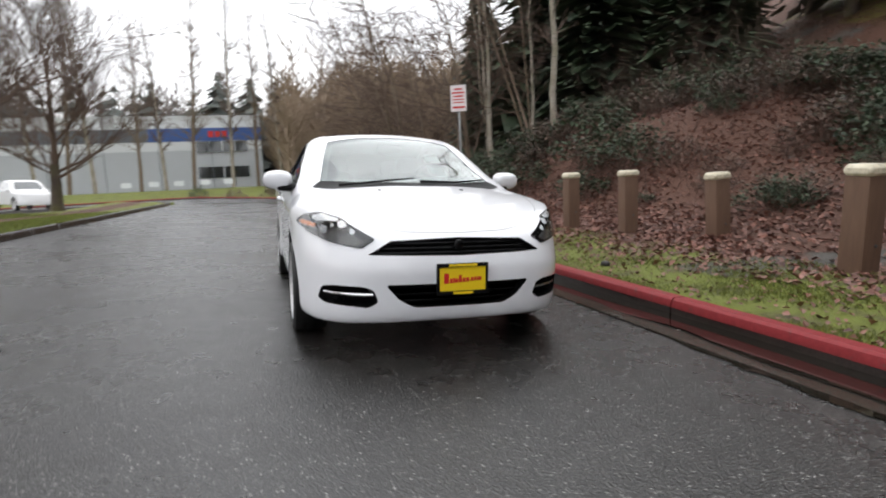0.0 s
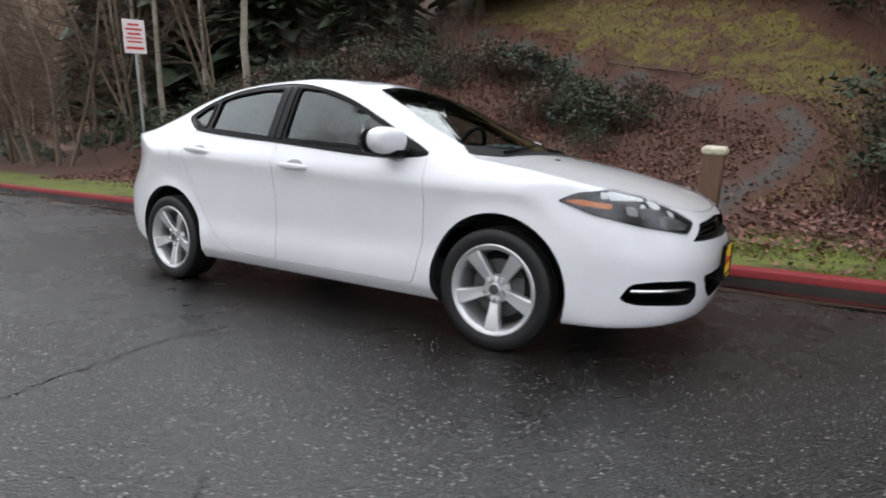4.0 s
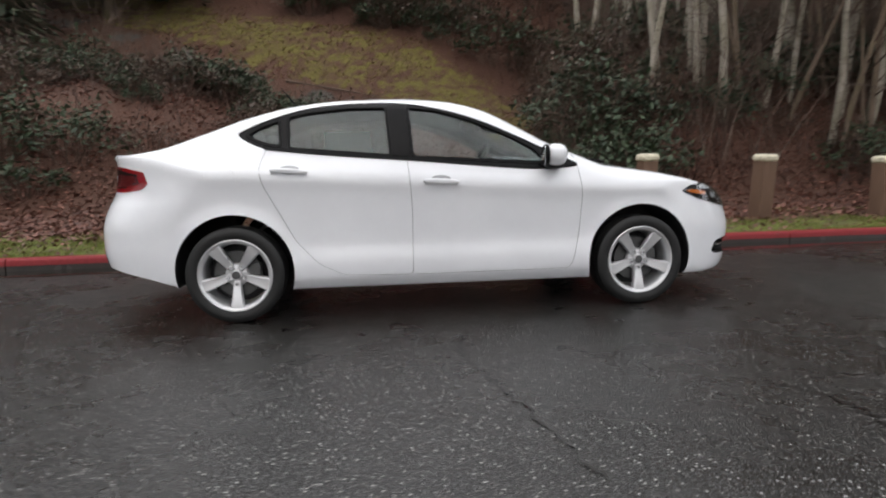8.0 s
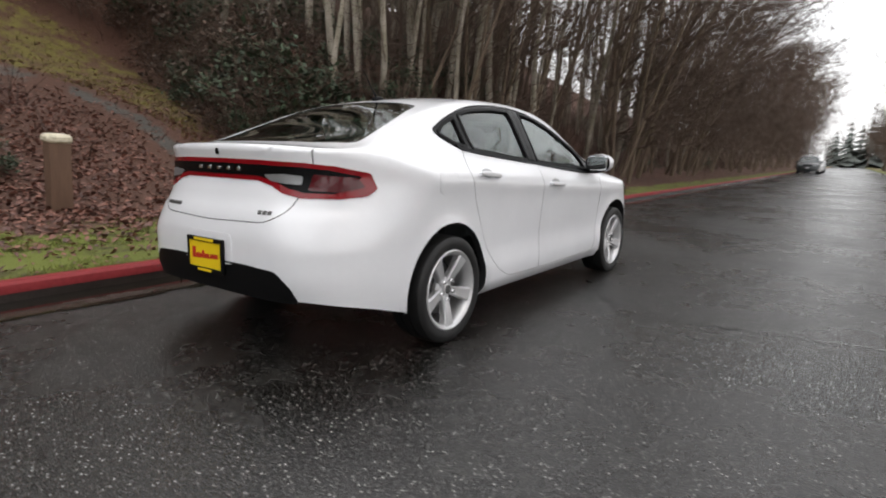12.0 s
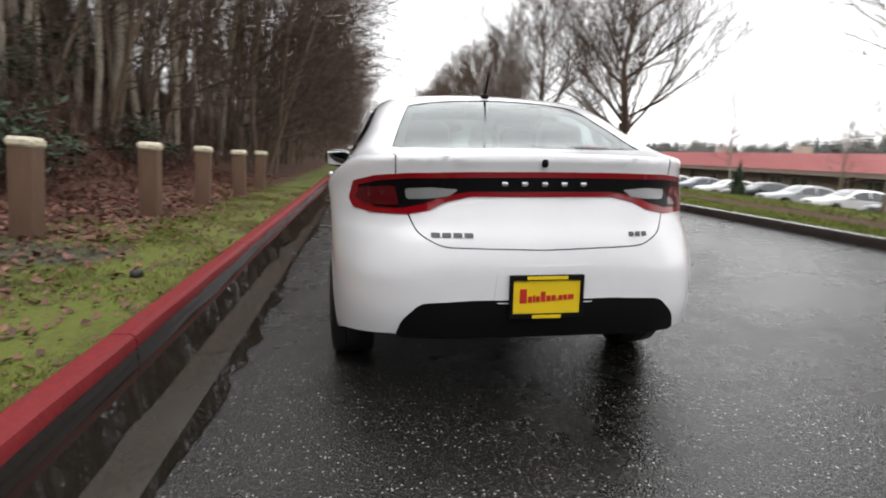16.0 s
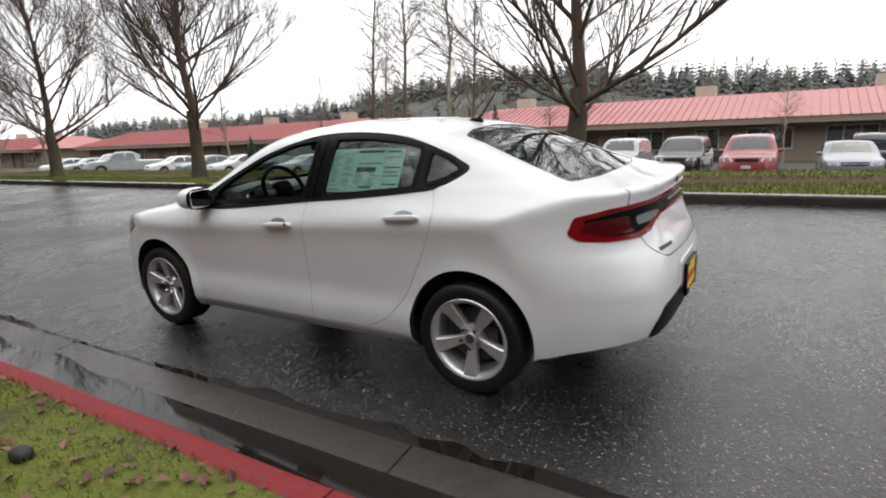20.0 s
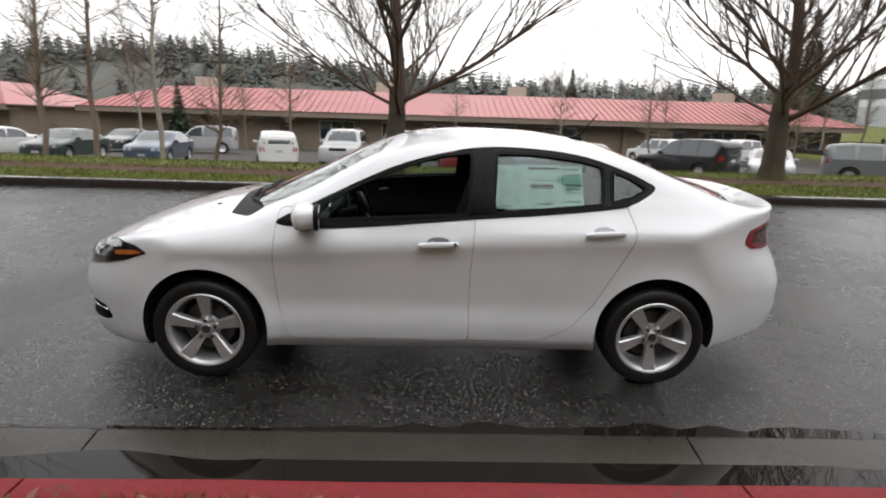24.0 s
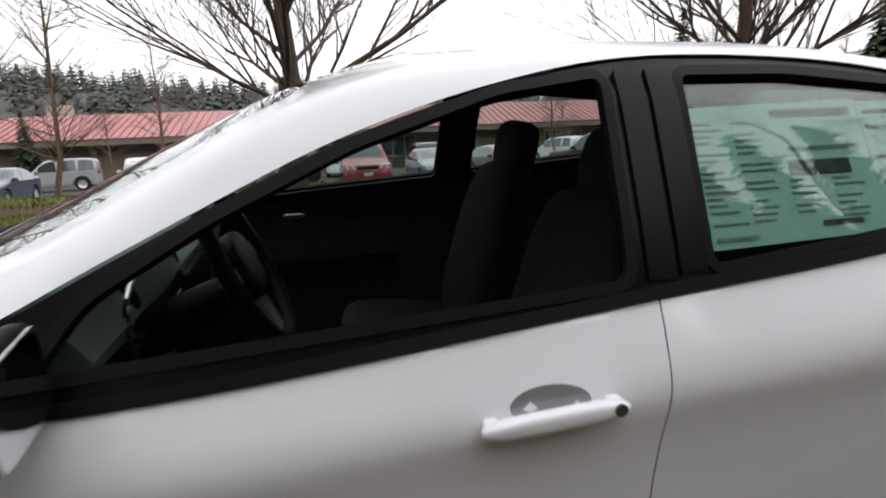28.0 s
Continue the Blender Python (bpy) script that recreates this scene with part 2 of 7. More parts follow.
def make_paint():
    q = Mat("white_car_paint", 0.32, Coat_Weight=1.0, Coat_Roughness=0.03, Coat_IOR=1.5)
    dirt = q.noise(2.2, 6, 0.6)
    q.color(q.ramp(dirt, (0.3, (0.79, 0.80, 0.83)), (0.7, (0.85, 0.86, 0.89))))
    drops = q.ramp(q.cells(160.0), (0.0, 1.0), (0.22, 0.0))
    q.bump(drops, 0.05, 0.002)
    return q.m


M_paint = make_paint()
M_black = simple("black_plastic", (0.005, 0.005, 0.0055), 0.5, IOR=1.22)
M_gloss_black = simple("gloss_black_trim", (0.004, 0.004, 0.0045), 0.25, IOR=1.25)
M_rubber = simple("tyre_rubber", (0.007, 0.007, 0.007), 0.55, scale=30)
M_cavity = simple("cabin_lining", (0.014, 0.014, 0.015), 0.8)
M_alloy = simple("silver_alloy", (0.64, 0.64, 0.65), 0.34, 0.65, vary=0.06)
M_alloy_dark = simple("grey_cast_metal", (0.10, 0.10, 0.10), 0.5, 0.6)
M_chrome = simple("chrome", (0.75, 0.75, 0.76), 0.12, 1.0, vary=0.02)
M_fabric = simple("black_seat_cloth", (0.018, 0.018, 0.019), 0.9, scale=120, vary=0.4)
M_dash = simple("dark_grey_dashboard", (0.11, 0.135, 0.14), 0.6)
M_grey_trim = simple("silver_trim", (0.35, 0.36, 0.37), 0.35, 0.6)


def make_glass(name, tint, rough=0.0, ior=1.5):
    q = Mat(name, rough, IOR=ior, Transmission_Weight=1.0)
    q.color(tint)
    return q.m


M_glass = make_glass("tinted_car_glass", (0.60, 0.70, 0.68), 0.0, 1.52)
M_clear = make_glass("clear_lens", (0.92, 0.93, 0.93))
M_red_lens = Mat("red_lamp_lens", 0.08, Coat_Weight=0.3).color((0.23, 0.003, 0.008)).m
M_amber = Mat("amber_lens", 0.15).color((0.75, 0.20, 0.03)).m
M_mirror = Mat("mirror_glass", 0.02, 1.0).color((0.8, 0.82, 0.83)).m
M_yellow = simple("yellow_plate", (0.85, 0.60, 0.01), 0.4, vary=0.04)
M_dark_red = Mat("dark_red_lens", 0.10, Coat_Weight=0.3).color((0.075, 0.003, 0.006)).m
M_red_ink = simple("red_ink", (0.55, 0.02, 0.015), 0.5)
M_ink = simple("dark_ink", (0.03, 0.05, 0.045), 0.6)
M_ink_pale = simple("grey_green_ink", (0.16, 0.26, 0.22), 0.6)
M_paper = simple("pale_green_paper", (0.42, 0.66, 0.58), 0.7, vary=0.05)
# ---------------------------------------------------------------- the parked car
def pchip(xs, ys, q):
    """Smooth curve through a few keys, with no overshoot."""
    xs, ys = np.asarray(xs, float), np.asarray(ys, float)
    h, d = np.diff(xs), np.diff(ys) / np.diff(xs)
    m = np.zeros(len(xs))
    m[0], m[-1] = d[0], d[-1]
    for i in range(1, len(xs) - 1):
        if d[i - 1] * d[i] > 0:
            w1, w2 = 2 * h[i] + h[i - 1], h[i] + 2 * h[i - 1]
            m[i] = (w1 + w2) / (w1 / d[i - 1] + w2 / d[i])
    q = np.clip(q, xs[0], xs[-1])
    i = np.clip(np.searchsorted(xs, q) - 1, 0, len(xs) - 2)
    t = (q - xs[i]) / h[i]
    return (1 + 2 * t) * (1 - t) ** 2 * ys[i] + t * (1 - t) ** 2 * h[i] * m[i] + t * t * (3 - 2 * t) * ys[i + 1] + t * t * (t - 1) * h[i] * m[i + 1]


TOP_X = (-2.40, -2.24, -2.05, -1.85, -1.55, -1.25, -0.95, -0.6, -0.25, 0.05, 0.3, 0.6, 0.85, 1.05, 1.2, 1.32, 1.7, 2.0, 2.15, 2.25, 2.34)
TOP_Z = (1.09, 1.105, 1.105, 1.135, 1.245, 1.358, 1.432, 1.470, 1.478, 1.460, 1.407, 1.285, 1.165, 1.075, 1.008, 0.985, 0.905, 0.812, 0.74, 0.665, 0.56)
SIDE_Z = (0.10, 0.21, 0.28, 0.36, 0.5, 0.64, 0.78, 0.865, 0.885, 0.95, 1.02, 1.10, 1.2, 1.3, 1.38, 1.44, 1.5)
SIDE_Y = (0.78, 0.845, 0.887, 0.893, 0.880, 0.888, 0.899, 0.911, 0.907, 0.877, 0.84, 0.806, 0.757, 0.705, 0.66, 0.61, 0.54)
NOSE_Z = (0.12, 0.20, 0.27, 0.38, 0.50, 0.60, 0.68, 0.78, 0.95)
NOSE_X = (2.15, 2.225, 2.255, 2.27, 2.28, 2.258, 2.228, 2.185, 2.14)
TAIL_Z = (0.15, 0.22, 0.34, 0.48, 0.62, 0.74, 0.84, 0.95, 1.03, 1.10, 1.2)
TAIL_X = (-2.145, -2.197, -2.263, -2.294, -2.294, -2.274, -2.232, -2.204, -2.206, -2.238, -2.245)
HUB_X, HUB_Z, HUB_Y = 1.351, 0.317, 0.80


def car_side(x, z):
    """Half width of the body at a place of its side view."""
    rake = np.clip((z - 0.5) / 0.3, 0, 1) * np.clip((1.15 - z) / 0.2, 0, 1)
    y = pchip(SIDE_Z, SIDE_Y, z + 0.05 * np.clip(x, -1.7, 1.2) * rake)
    up = np.clip((z - 0.98) / 0.25, 0, 1)
    y = y * (1 - up * (0.05 * np.clip(-(x + 0.2), 0, 3) ** 2 + 0.05 * np.clip(x + 0.2, 0, 3) ** 2))
    for hx in (HUB_X, -HUB_X):
        r = np.hypot(x - hx, z - HUB_Z)
        y = y + 0.014 * np.exp(-(((r - 0.37) / 0.05) ** 2)) * (z > 0.1)
    return y


def car_top(x, y):
    a = np.abs(y) / 0.9
    crown = pchip((-2.3, -1.9, -1.2, -0.2, 0.6, 1.1, 1.8, 2.2), (0.03, 0.04, 0.08, 0.09, 0.11, 0.07, 0.05, 0.05), x)
    return pchip(TOP_X, TOP_Z, x + 0.10 * a * a * np.clip((x - 0.2) * 2, 0, 1) * np.clip((1.5 - x) * 2, 0, 1)) - crown * a * a


def car_nose(y, z):
    a = np.abs(y) / 0.9
    return pchip(NOSE_Z, NOSE_X, z) - 0.09 * a * a - 0.53 * a**5.3


def car_tail(y, z):
    a = np.abs(y) / 0.9
    square = np.clip((0.80 - z) / 0.2, 0, 1)
    return pchip(TAIL_Z, TAIL_X, z) + (0.07 - 0.03 * square) * a * a + (0.55 + 0.05 * square) * a ** (5.1 + 1.9 * square)


def smax(a, b, k):
    h = np.clip(0.5 + 0.5 * (a - b) / k, 0, 1)
    return a * h + b * (1 - h) + k * h * (1 - h)


def car_field(x, y, z, grow=0.0):
    """Below zero inside the car's outer skin."""
    s = np.abs(y) - car_side(x, z)
    t = (z - car_top(x, y)) * 0.85
    f = smax(s, t, 0.075)
    f = smax(f, x - car_nose(y, z), 0.05)
    f = smax(f, car_tail(y, z) - x, 0.055)
    floor = pchip((-2.4, -1.9, -1.0, 1.0, 1.9, 2.3), (0.335, 0.255, 0.195, 0.19, 0.19, 0.215), x)
    return smax(f, floor - z, 0.02) - grow


def surface_net(field, lo, hi, h):
    """A closed mesh of quads where the field is zero."""
    n = [int(math.ceil((b - a) / h)) + 1 for a, b in zip(lo, hi)]
    ax = [lo[i] + h * np.arange(n[i]) for i in range(3)]
    gx, gy, gz = np.meshgrid(*ax, indexing="ij")
    v = field(gx, gy, gz)
    neg = v < 0
    pos_sum = np.zeros((n[0] - 1, n[1] - 1, n[2] - 1, 3))
    count = np.zeros(pos_sum.shape[:3])
    corners = [(i, j, k) for i in (0, 1) for j in (0, 1) for k in (0, 1)]

    def sl(c):
        return tuple(slice(c[a], n[a] - 1 + c[a]) for a in range(3))

    for a in corners:
        for axis in range(3):
            if a[axis]:
                continue
            b = list(a)
            b[axis] = 1
            va, vb = v[sl(a)], v[sl(b)]
            cross = (va < 0) != (vb < 0)
            t = np.where(cross, va / np.where(cross, va - vb, 1), 0)
            for c in range(3):
                pos_sum[..., c] += np.where(cross, a[c] + (t if c == axis else 0), 0)
            count += cross
    cells = count > 0
    index = np.full(cells.shape, -1)
    index[cells] = np.arange(cells.sum())
    where = np.argwhere(cells)
    verts = np.asarray(lo) + h * (where + pos_sum[cells] / count[cells][:, None])
    for _ in range(4):
        e = 1e-3
        x, y, z = verts.T
        f = field(x, y, z)
        g = np.stack([field(x + e, y, z) - f, field(x, y + e, z) - f, field(x, y, z + e) - f], 1) / e
        step = (f / np.maximum((g * g).sum(1), 0.2))[:, None] * g
        verts = verts - np.clip(step, -0.4 * h, 0.4 * h)
    faces = []
    for axis in range(3):
        b1, b2 = (axis + 1) % 3, (axis + 2) % 3
        lo_s = [slice(None)] * 3
        hi_s = [slice(None)] * 3
        lo_s[axis], hi_s[axis] = slice(0, -1), slice(1, None)
        cross = neg[tuple(lo_s)] != neg[tuple(hi_s)]
        at = np.argwhere(cross)
        at = at[(at[:, b1] > 0) & (at[:, b2] > 0) & (at[:, b1] < n[b1] - 1) & (at[:, b2] < n[b2] - 1)]
        inside = neg[tuple(at.T)]
        d1, d2 = np.eye(3, dtype=int)[b1], np.eye(3, dtype=int)[b2]
        q = [index[tuple((at - o).T)] for o in (d1 + d2, d2, 0 * d1, d1)]
        quad = np.stack(q, 1)
        quad[~inside] = quad[~inside][:, ::-1]
        faces.append(quad)
    return verts, np.concatenate(faces)


def car_shell(h=0.025):
    y0 = h / 2
    verts, faces = surface_net(lambda x, y, z: car_field(x, y, z), (-2.45, -0.975 - y0, 0.1), (2.4, 0.98, 1.56), h)
    me = bpy.data.meshes.new("body")
    me.from_pydata(verts.tolist(), [], faces.tolist())
    return me
SKIN = [car_field]


def on_skin(origin, direction, reach=3.0):
    """Where rays first meet the car's skin, and the outward normals there."""
    o, d = np.asarray(origin, float), np.asarray(direction, float)
    steps = np.linspace(0, reach, 121)
    f = np.stack([SKIN[0](*(o + s * d).T) for s in steps])
    first = np.argmax(f < 0, 0)
    hit = f.min(0) < 0
    first = np.where(hit, first, np.argmin(f, 0))
    b = steps[first]
    a = b - steps[1]
    for _ in range(22):
        m = (a + b) / 2
        neg = SKIN[0](*(o + m[:, None] * d).T) < 0
        b, a = np.where(neg, m, b), np.where(neg, a, m)
    p = o + ((a + b) / 2)[:, None] * d
    e, (x, y, z) = 2e-3, p.T
    n = np.stack([SKIN[0](x + e, y, z) - SKIN[0](x - e, y, z), SKIN[0](x, y + e, z) - SKIN[0](x, y - e, z), SKIN[0](x, y, z + e) - SKIN[0](x, y, z - e)], 1)
    return p, n / np.linalg.norm(n, axis=1)[:, None]


FROM = {"left": (lambda q: np.stack([q[:, 0], 0 * q[:, 0] + 1.3, q[:, 1]], 1), (0, -1, 0)),
        "right": (lambda q: np.stack([q[:, 0], 0 * q[:, 0] - 1.3, q[:, 1]], 1), (0, 1, 0)),
        "top": (lambda q: np.stack([q[:, 0], q[:, 1], 0 * q[:, 0] + 1.8], 1), (0, 0, -1)),
        "front": (lambda q: np.stack([0 * q[:, 0] + 2.6, q[:, 0], q[:, 1]], 1), (-1, 0, 0)),
        "rear": (lambda q: np.stack([0 * q[:, 0] - 2.6, q[:, 0], q[:, 1]], 1), (1, 0, 0))}


def corner_view(s):
    """Half way between front and side, for the headlights: u runs along the lamp, v up."""
    c = math.cos(radians(40)), math.sin(radians(40))
    def org(q):
        return np.stack([1.95 + 1.2 * c[0] - q[:, 0] * c[1], s * (0.68 + 1.2 * c[1] + q[:, 0] * c[0]), q[:, 1]], 1)
    return org, (-c[0], -s * c[1], 0)


def patch(name, loop, view, mat, parent, offset=0.003, thick=0.006, h=0.05, holes=(), label="", smooth=40):
    """A plate that lies on the car's skin over a loop drawn in one view, offset outwards."""
    org, d = view if isinstance(view, tuple) else FROM[view]
    v, tris = fill_loop(loop, holes, h)
    p, n = on_skin(org(v), np.array(d, float) + np.zeros((len(v), 3)))
    outer, inner, k = p + offset * n, p + (offset - thick) * n, len(v)
    bm = bmesh.new()
    vs = [bm.verts.new(c) for c in np.concatenate([outer, inner])]
    count = {}
    for t in tris:
        a, b, c = t
        if np.cross(outer[b] - outer[a], outer[c] - outer[a]) @ n[a] < 0:
            a, b, c = c, b, a
        bm.faces.new((vs[a], vs[b], vs[c]))
        bm.faces.new((vs[k + c], vs[k + b], vs[k + a]))
        for e in ((a, b), (b, c), (c, a)):
            count[e] = 1
    for a, b in [e for e in count if (e[1], e[0]) not in count]:
        bm.faces.new((vs[b], vs[a], vs[k + a], vs[k + b]))
    for u in [u for u in bm.verts if not u.link_faces]:
        bm.verts.remove(u)
    return part(name, bm, mat, parent, label, smooth=smooth)


car = thing("car", "glossy white four-door sedan, wet, parked close to the red kerb", "car")

# outlines in the side view (x, z)
DLO = smooth_loop(((0.915, 0.972), (0.72, 0.948), (0.42, 0.962), (-0.23, 1.02), (-0.62, 1.05), (-1.09, 1.098), (-1.24, 1.145), (-1.315, 1.203), (-1.255, 1.245),
                   (-1.12, 1.303), (-0.89, 1.372), (-0.61, 1.407), (-0.28, 1.41), (0.0, 1.365), (0.25, 1.29), (0.48, 1.19), (0.71, 1.08)), 6)
GLASS_F = corner_loop(((0.70, 0.992), (-0.195, 1.045), (-0.215, 1.382), (-0.02, 1.357), (0.23, 1.280), (0.46, 1.180), (0.63, 1.085)), 0.04, 0.03)
GLASS_R = corner_loop(((-0.345, 1.055), (-0.99, 1.112), (-1.0, 1.318), (-0.86, 1.352), (-0.6, 1.38), (-0.365, 1.382)), 0.04, 0.025)
GLASS_Q = corner_loop(((-1.05, 1.125), (-1.16, 1.15), (-1.265, 1.2), (-1.18, 1.252), (-1.06, 1.298)), 0.03, 0.02)
DOOR_F = corner_loop(((0.905, 1.05), (0.915, 0.93), (0.93, 0.75), (0.915, 0.5), (0.86, 0.272), (-0.219, 0.272), (-0.214, 0.7), (-0.239, 1.06)), 0.05, 0.05)
DOOR_R = corner_loop(((-0.239, 1.06), (-0.214, 0.7), (-0.219, 0.272), (-0.66, 0.285), (-0.82, 0.36), (-0.96, 0.51), (-1.08, 0.74), (-1.15, 0.88), (-1.175, 0.98), (-1.12, 1.13)), 0.05, 0.04)
HOOD = corner_loop(((1.235, -0.60), (1.30, 0.0), (1.235, 0.60), (1.10, 0.735), (1.45, 0.775), (1.8, 0.70), (2.08, 0.56), (2.165, 0.3), (2.185, 0.0),
                    (2.165, -0.3), (2.08, -0.56), (1.8, -0.70), (1.45, -0.775), (1.10, -0.735)), 0.05, 0.05)
SHIELD = corner_loop(((1.20, 0.0), (1.15, 0.4), (1.03, 0.665), (0.66, 0.60), (0.33, 0.525), (0.285, 0.3), (0.275, 0.0), (0.285, -0.3), (0.33, -0.525), (0.66, -0.60), (1.03, -0.665), (1.15, -0.4)), 0.05, 0.03)
BACKLITE = corner_loop(((-1.10, 0.0), (-1.115, 0.3), (-1.165, 0.475), (-1.5, 0.545), (-1.83, 0.605), (-1.895, 0.35), (-1.915, 0.0), (-1.895, -0.35), (-1.83, -0.605), (-1.5, -0.545), (-1.165, -0.475), (-1.115, -0.3)), 0.05, 0.04)
LID = corner_loop(((0.60, 1.3), (0.60, 0.95), (0.555, 0.86), (0.52, 0.78), (0.42, 0.728), (0.0, 0.716), (-0.42, 0.728), (-0.52, 0.78), (-0.555, 0.86), (-0.60, 0.95), (-0.60, 1.3)), 0.05, 0.04)
GRILLE = corner_loop(((-0.53, 0.602), (-0.40, 0.678), (0.0, 0.692), (0.40, 0.678), (0.53, 0.602), (0.0, 0.59)), 0.05, 0.012)
INTAKE = corner_loop(((-0.44, 0.435), (0.44, 0.435), (0.36, 0.345), (0.27, 0.298), (-0.27, 0.298), (-0.36, 0.345)), 0.05, 0.03)
FOG = corner_loop(((0.475, 0.335), (0.50, 0.405), (0.56, 0.425), (0.70, 0.425), (0.765, 0.41), (0.785, 0.335), (0.75, 0.312), (0.53, 0.302)), 0.03, 0.02)

# the shell: outer skin, cabin hollowed out, openings cut
shell = car_shell(0.025)
shell.materials.append(M_paint)


def cabin(x, y, z):
    f = car_field(x, y, z) + 0.045
    return np.maximum(np.maximum(f, np.maximum(x - 1.05 - 0.1 * (z < 0.9), -1.72 - x)), 0.27 - z)


cv, cf = surface_net(cabin, (-1.85, -0.965, 0.2), (1.25, 0.97, 1.5), 0.05)
shell = bool_cut(shell, mesh_from("cabin", cv, cf, M_cavity))
for s in (-1, 1):
    for loop, m in ((DLO, M_black),):
        shell = bool_cut(shell, prism(loop, "side", 0.5 * s, 1.2 * s, m))
shell = bool_cut(shell, prism(SHIELD, "top", 0.9, 1.7, M_black))
shell = bool_cut(shell, prism(BACKLITE, "top", 1.0, 1.7, M_black))
for hx in (HUB_X, -HUB_X):
    arch = [(hx + 0.370 * math.cos(a), 0.327 + 0.370 * math.sin(a)) for a in np.linspace(0, 2 * math.pi, 49)[:-1]]
    for s in (-1, 1):
        shell = bool_cut(shell, prism(arch, "side", 0.52 * s, 1.2 * s, M_cavity))
shell = bool_cut(shell, prism(((-2.6, 0.05), (-2.6, 0.370), (-2.2, 0.362), (-1.9, 0.30), (-1.72, 0.25), (-1.72, 0.05)), "side", -1.0, 1.0, M_black))
for loop, deep in ((GRILLE, 0.10), (INTAKE, 0.10)):
    shell = bool_cut(shell, prism(loop, "end", 2.26 - deep, 2.6, M_black))
for s in (-1, 1):
    fog = [(s * a, b) for a, b in FOG]
    shell = bool_cut(shell, prism(fog, "end", 1.93, 2.6, M_black))


def panel(name, loop, view, lo, hi, label="", gap=0.0012):
    """Parts a panel from the shell, leaving a gap of a few millimetres round it."""
    global shell
    me = bool_cut(shell, prism(inset(loop, gap), view, lo, hi, M_black), "INTERSECT")
    shell = bool_cut(shell, prism(inset(loop, -gap), view, lo, hi, M_black))
    me.shade_smooth()
    me.set_sharp_from_angle(angle=radians(62))
    return put_mesh(name, me, car, label)


doors = {}
for s, side in ((1, "left"), (-1, "right")):
    doors[side, 0] = panel("front_door", DOOR_F, "side", 0.45 * s, 1.2 * s)
    doors[side, 1] = panel("rear_door", DOOR_R, "side", 0.45 * s, 1.2 * s)
hood = panel("hood", HOOD, "top", 0.55, 1.3, "smooth white hood beaded with rain")
lid = panel("trunk_lid", LID, "end", -2.6, -1.96, "", 0.0025)
shell.shade_smooth()
shell.set_sharp_from_angle(angle=radians(62))
put_mesh("body", shell, car)

# side windows: black frames, glass in all but the driver's door
for s, side in ((1, "left"), (-1, "right")):
    front, rear = doors[side, 0], doors[side, 1]
    patch("window_surround", inset(DLO, 0.002), side, M_gloss_black, car, -0.006, 0.03, 0.06, (GLASS_F, GLASS_R, GLASS_Q))
    for loop, owner in ((GLASS_F, front), (GLASS_R, rear), (GLASS_Q, car)):
        if not (owner is front and s == 1):
            pane = patch("side_window", inset(loop, -0.008), side, M_glass, owner, -0.014, 0.004, 0.06)
            pane.visible_shadow = False
        rim_o, rim_i = inset(loop, -0.012), inset(loop, 0.006)
        patch("window_seal", rim_o, side, M_black, owner, -0.001, 0.016, 0.05, (rim_i,))
    patch("pillar_trim", corner_loop(((-0.225, 1.045), (-0.275, 1.045), (-0.292, 1.388), (-0.24, 1.388)), 0.05, 0.005), side, M_gloss_black, front, 0.001, 0.012)
    patch("pillar_trim", corner_loop(((-0.285, 1.05), (-0.335, 1.055), (-0.355, 1.39), (-0.302, 1.39)), 0.05, 0.005), side, M_gloss_black, rear, 0.001, 0.012)
    belt = smooth_loop(((0.90, 0.967), (0.72, 0.945), (0.42, 0.958), (-0.23, 1.016), (-0.62, 1.046), (-1.09, 1.093), (-1.16, 1.118)), 6, False)
    patch("belt_moulding", np.concatenate([belt, (belt + (0, 0.02))[::-1]]), side, M_black, car, 0.006, 0.012)

for loop, name in ((SHIELD, "windshield"), (BACKLITE, "rear_window")):
    pane = patch(name, inset(loop, 0.004), "top", M_glass, car, -0.003, 0.005, 0.06)
    pane.visible_shadow = False
    patch(name + "_border", inset(loop, 0.001), "top", M_gloss_black, car, -0.010, 0.004, 0.06, (inset(loop, 0.045),))
# cowl with wipers at the foot of the windshield
patch("cowl_panel", corner_loop(((1.195, 0.0), (1.145, 0.4), (1.025, 0.665), (1.10, 0.73), (1.245, 0.60), (1.315, 0.0), (1.245, -0.60), (1.10, -0.73), (1.025, -0.665), (1.145, -0.4)), 0.05, 0.01), "top", M_black, car, 0.0025, 0.02)
for y0, y1, x1 in ((0.05, 0.62, 1.045), (-0.55, 0.02, 1.14)):
    q = np.array([(1.215, y0), (1.19, (y0 + y1) / 2), (x1, y1)])
    p, n = on_skin(FROM["top"][0](q), np.array((0, 0, -1.0)) + np.zeros((3, 3)))
    part("wiper", bm_tube(p + 0.018 * n, [0.011, 0.009, 0.006], 6), M_black, car, smooth=40)
for y in (0.30, -0.30):
    p, n = on_skin(np.array([(1.42, y, 1.8)]), np.array([(0, 0, -1.0)]))
    part("washer_nozzle", bm_egg(0.016, 0.012, 0.006, m=Matrix.Translation(p[0])), M_black, car, smooth=50)


def strip_bars(name, loop, zs, x, mat, parent, thick=0.012):
    """Slats across a front opening, following the nose."""
    for z in zs:
        ys = [u for u in np.linspace(-0.9, 0.9, 181) if inside(loop, np.array([[u, z]]))[0]]
        if len(ys) < 6:
            continue
        pts = [(float(car_nose(np.array(u), np.array(z))) - x, u, z) for u in ys[::4]]
        part(name, bm_tube(pts, thick / 2, 6), mat, parent, smooth=40)


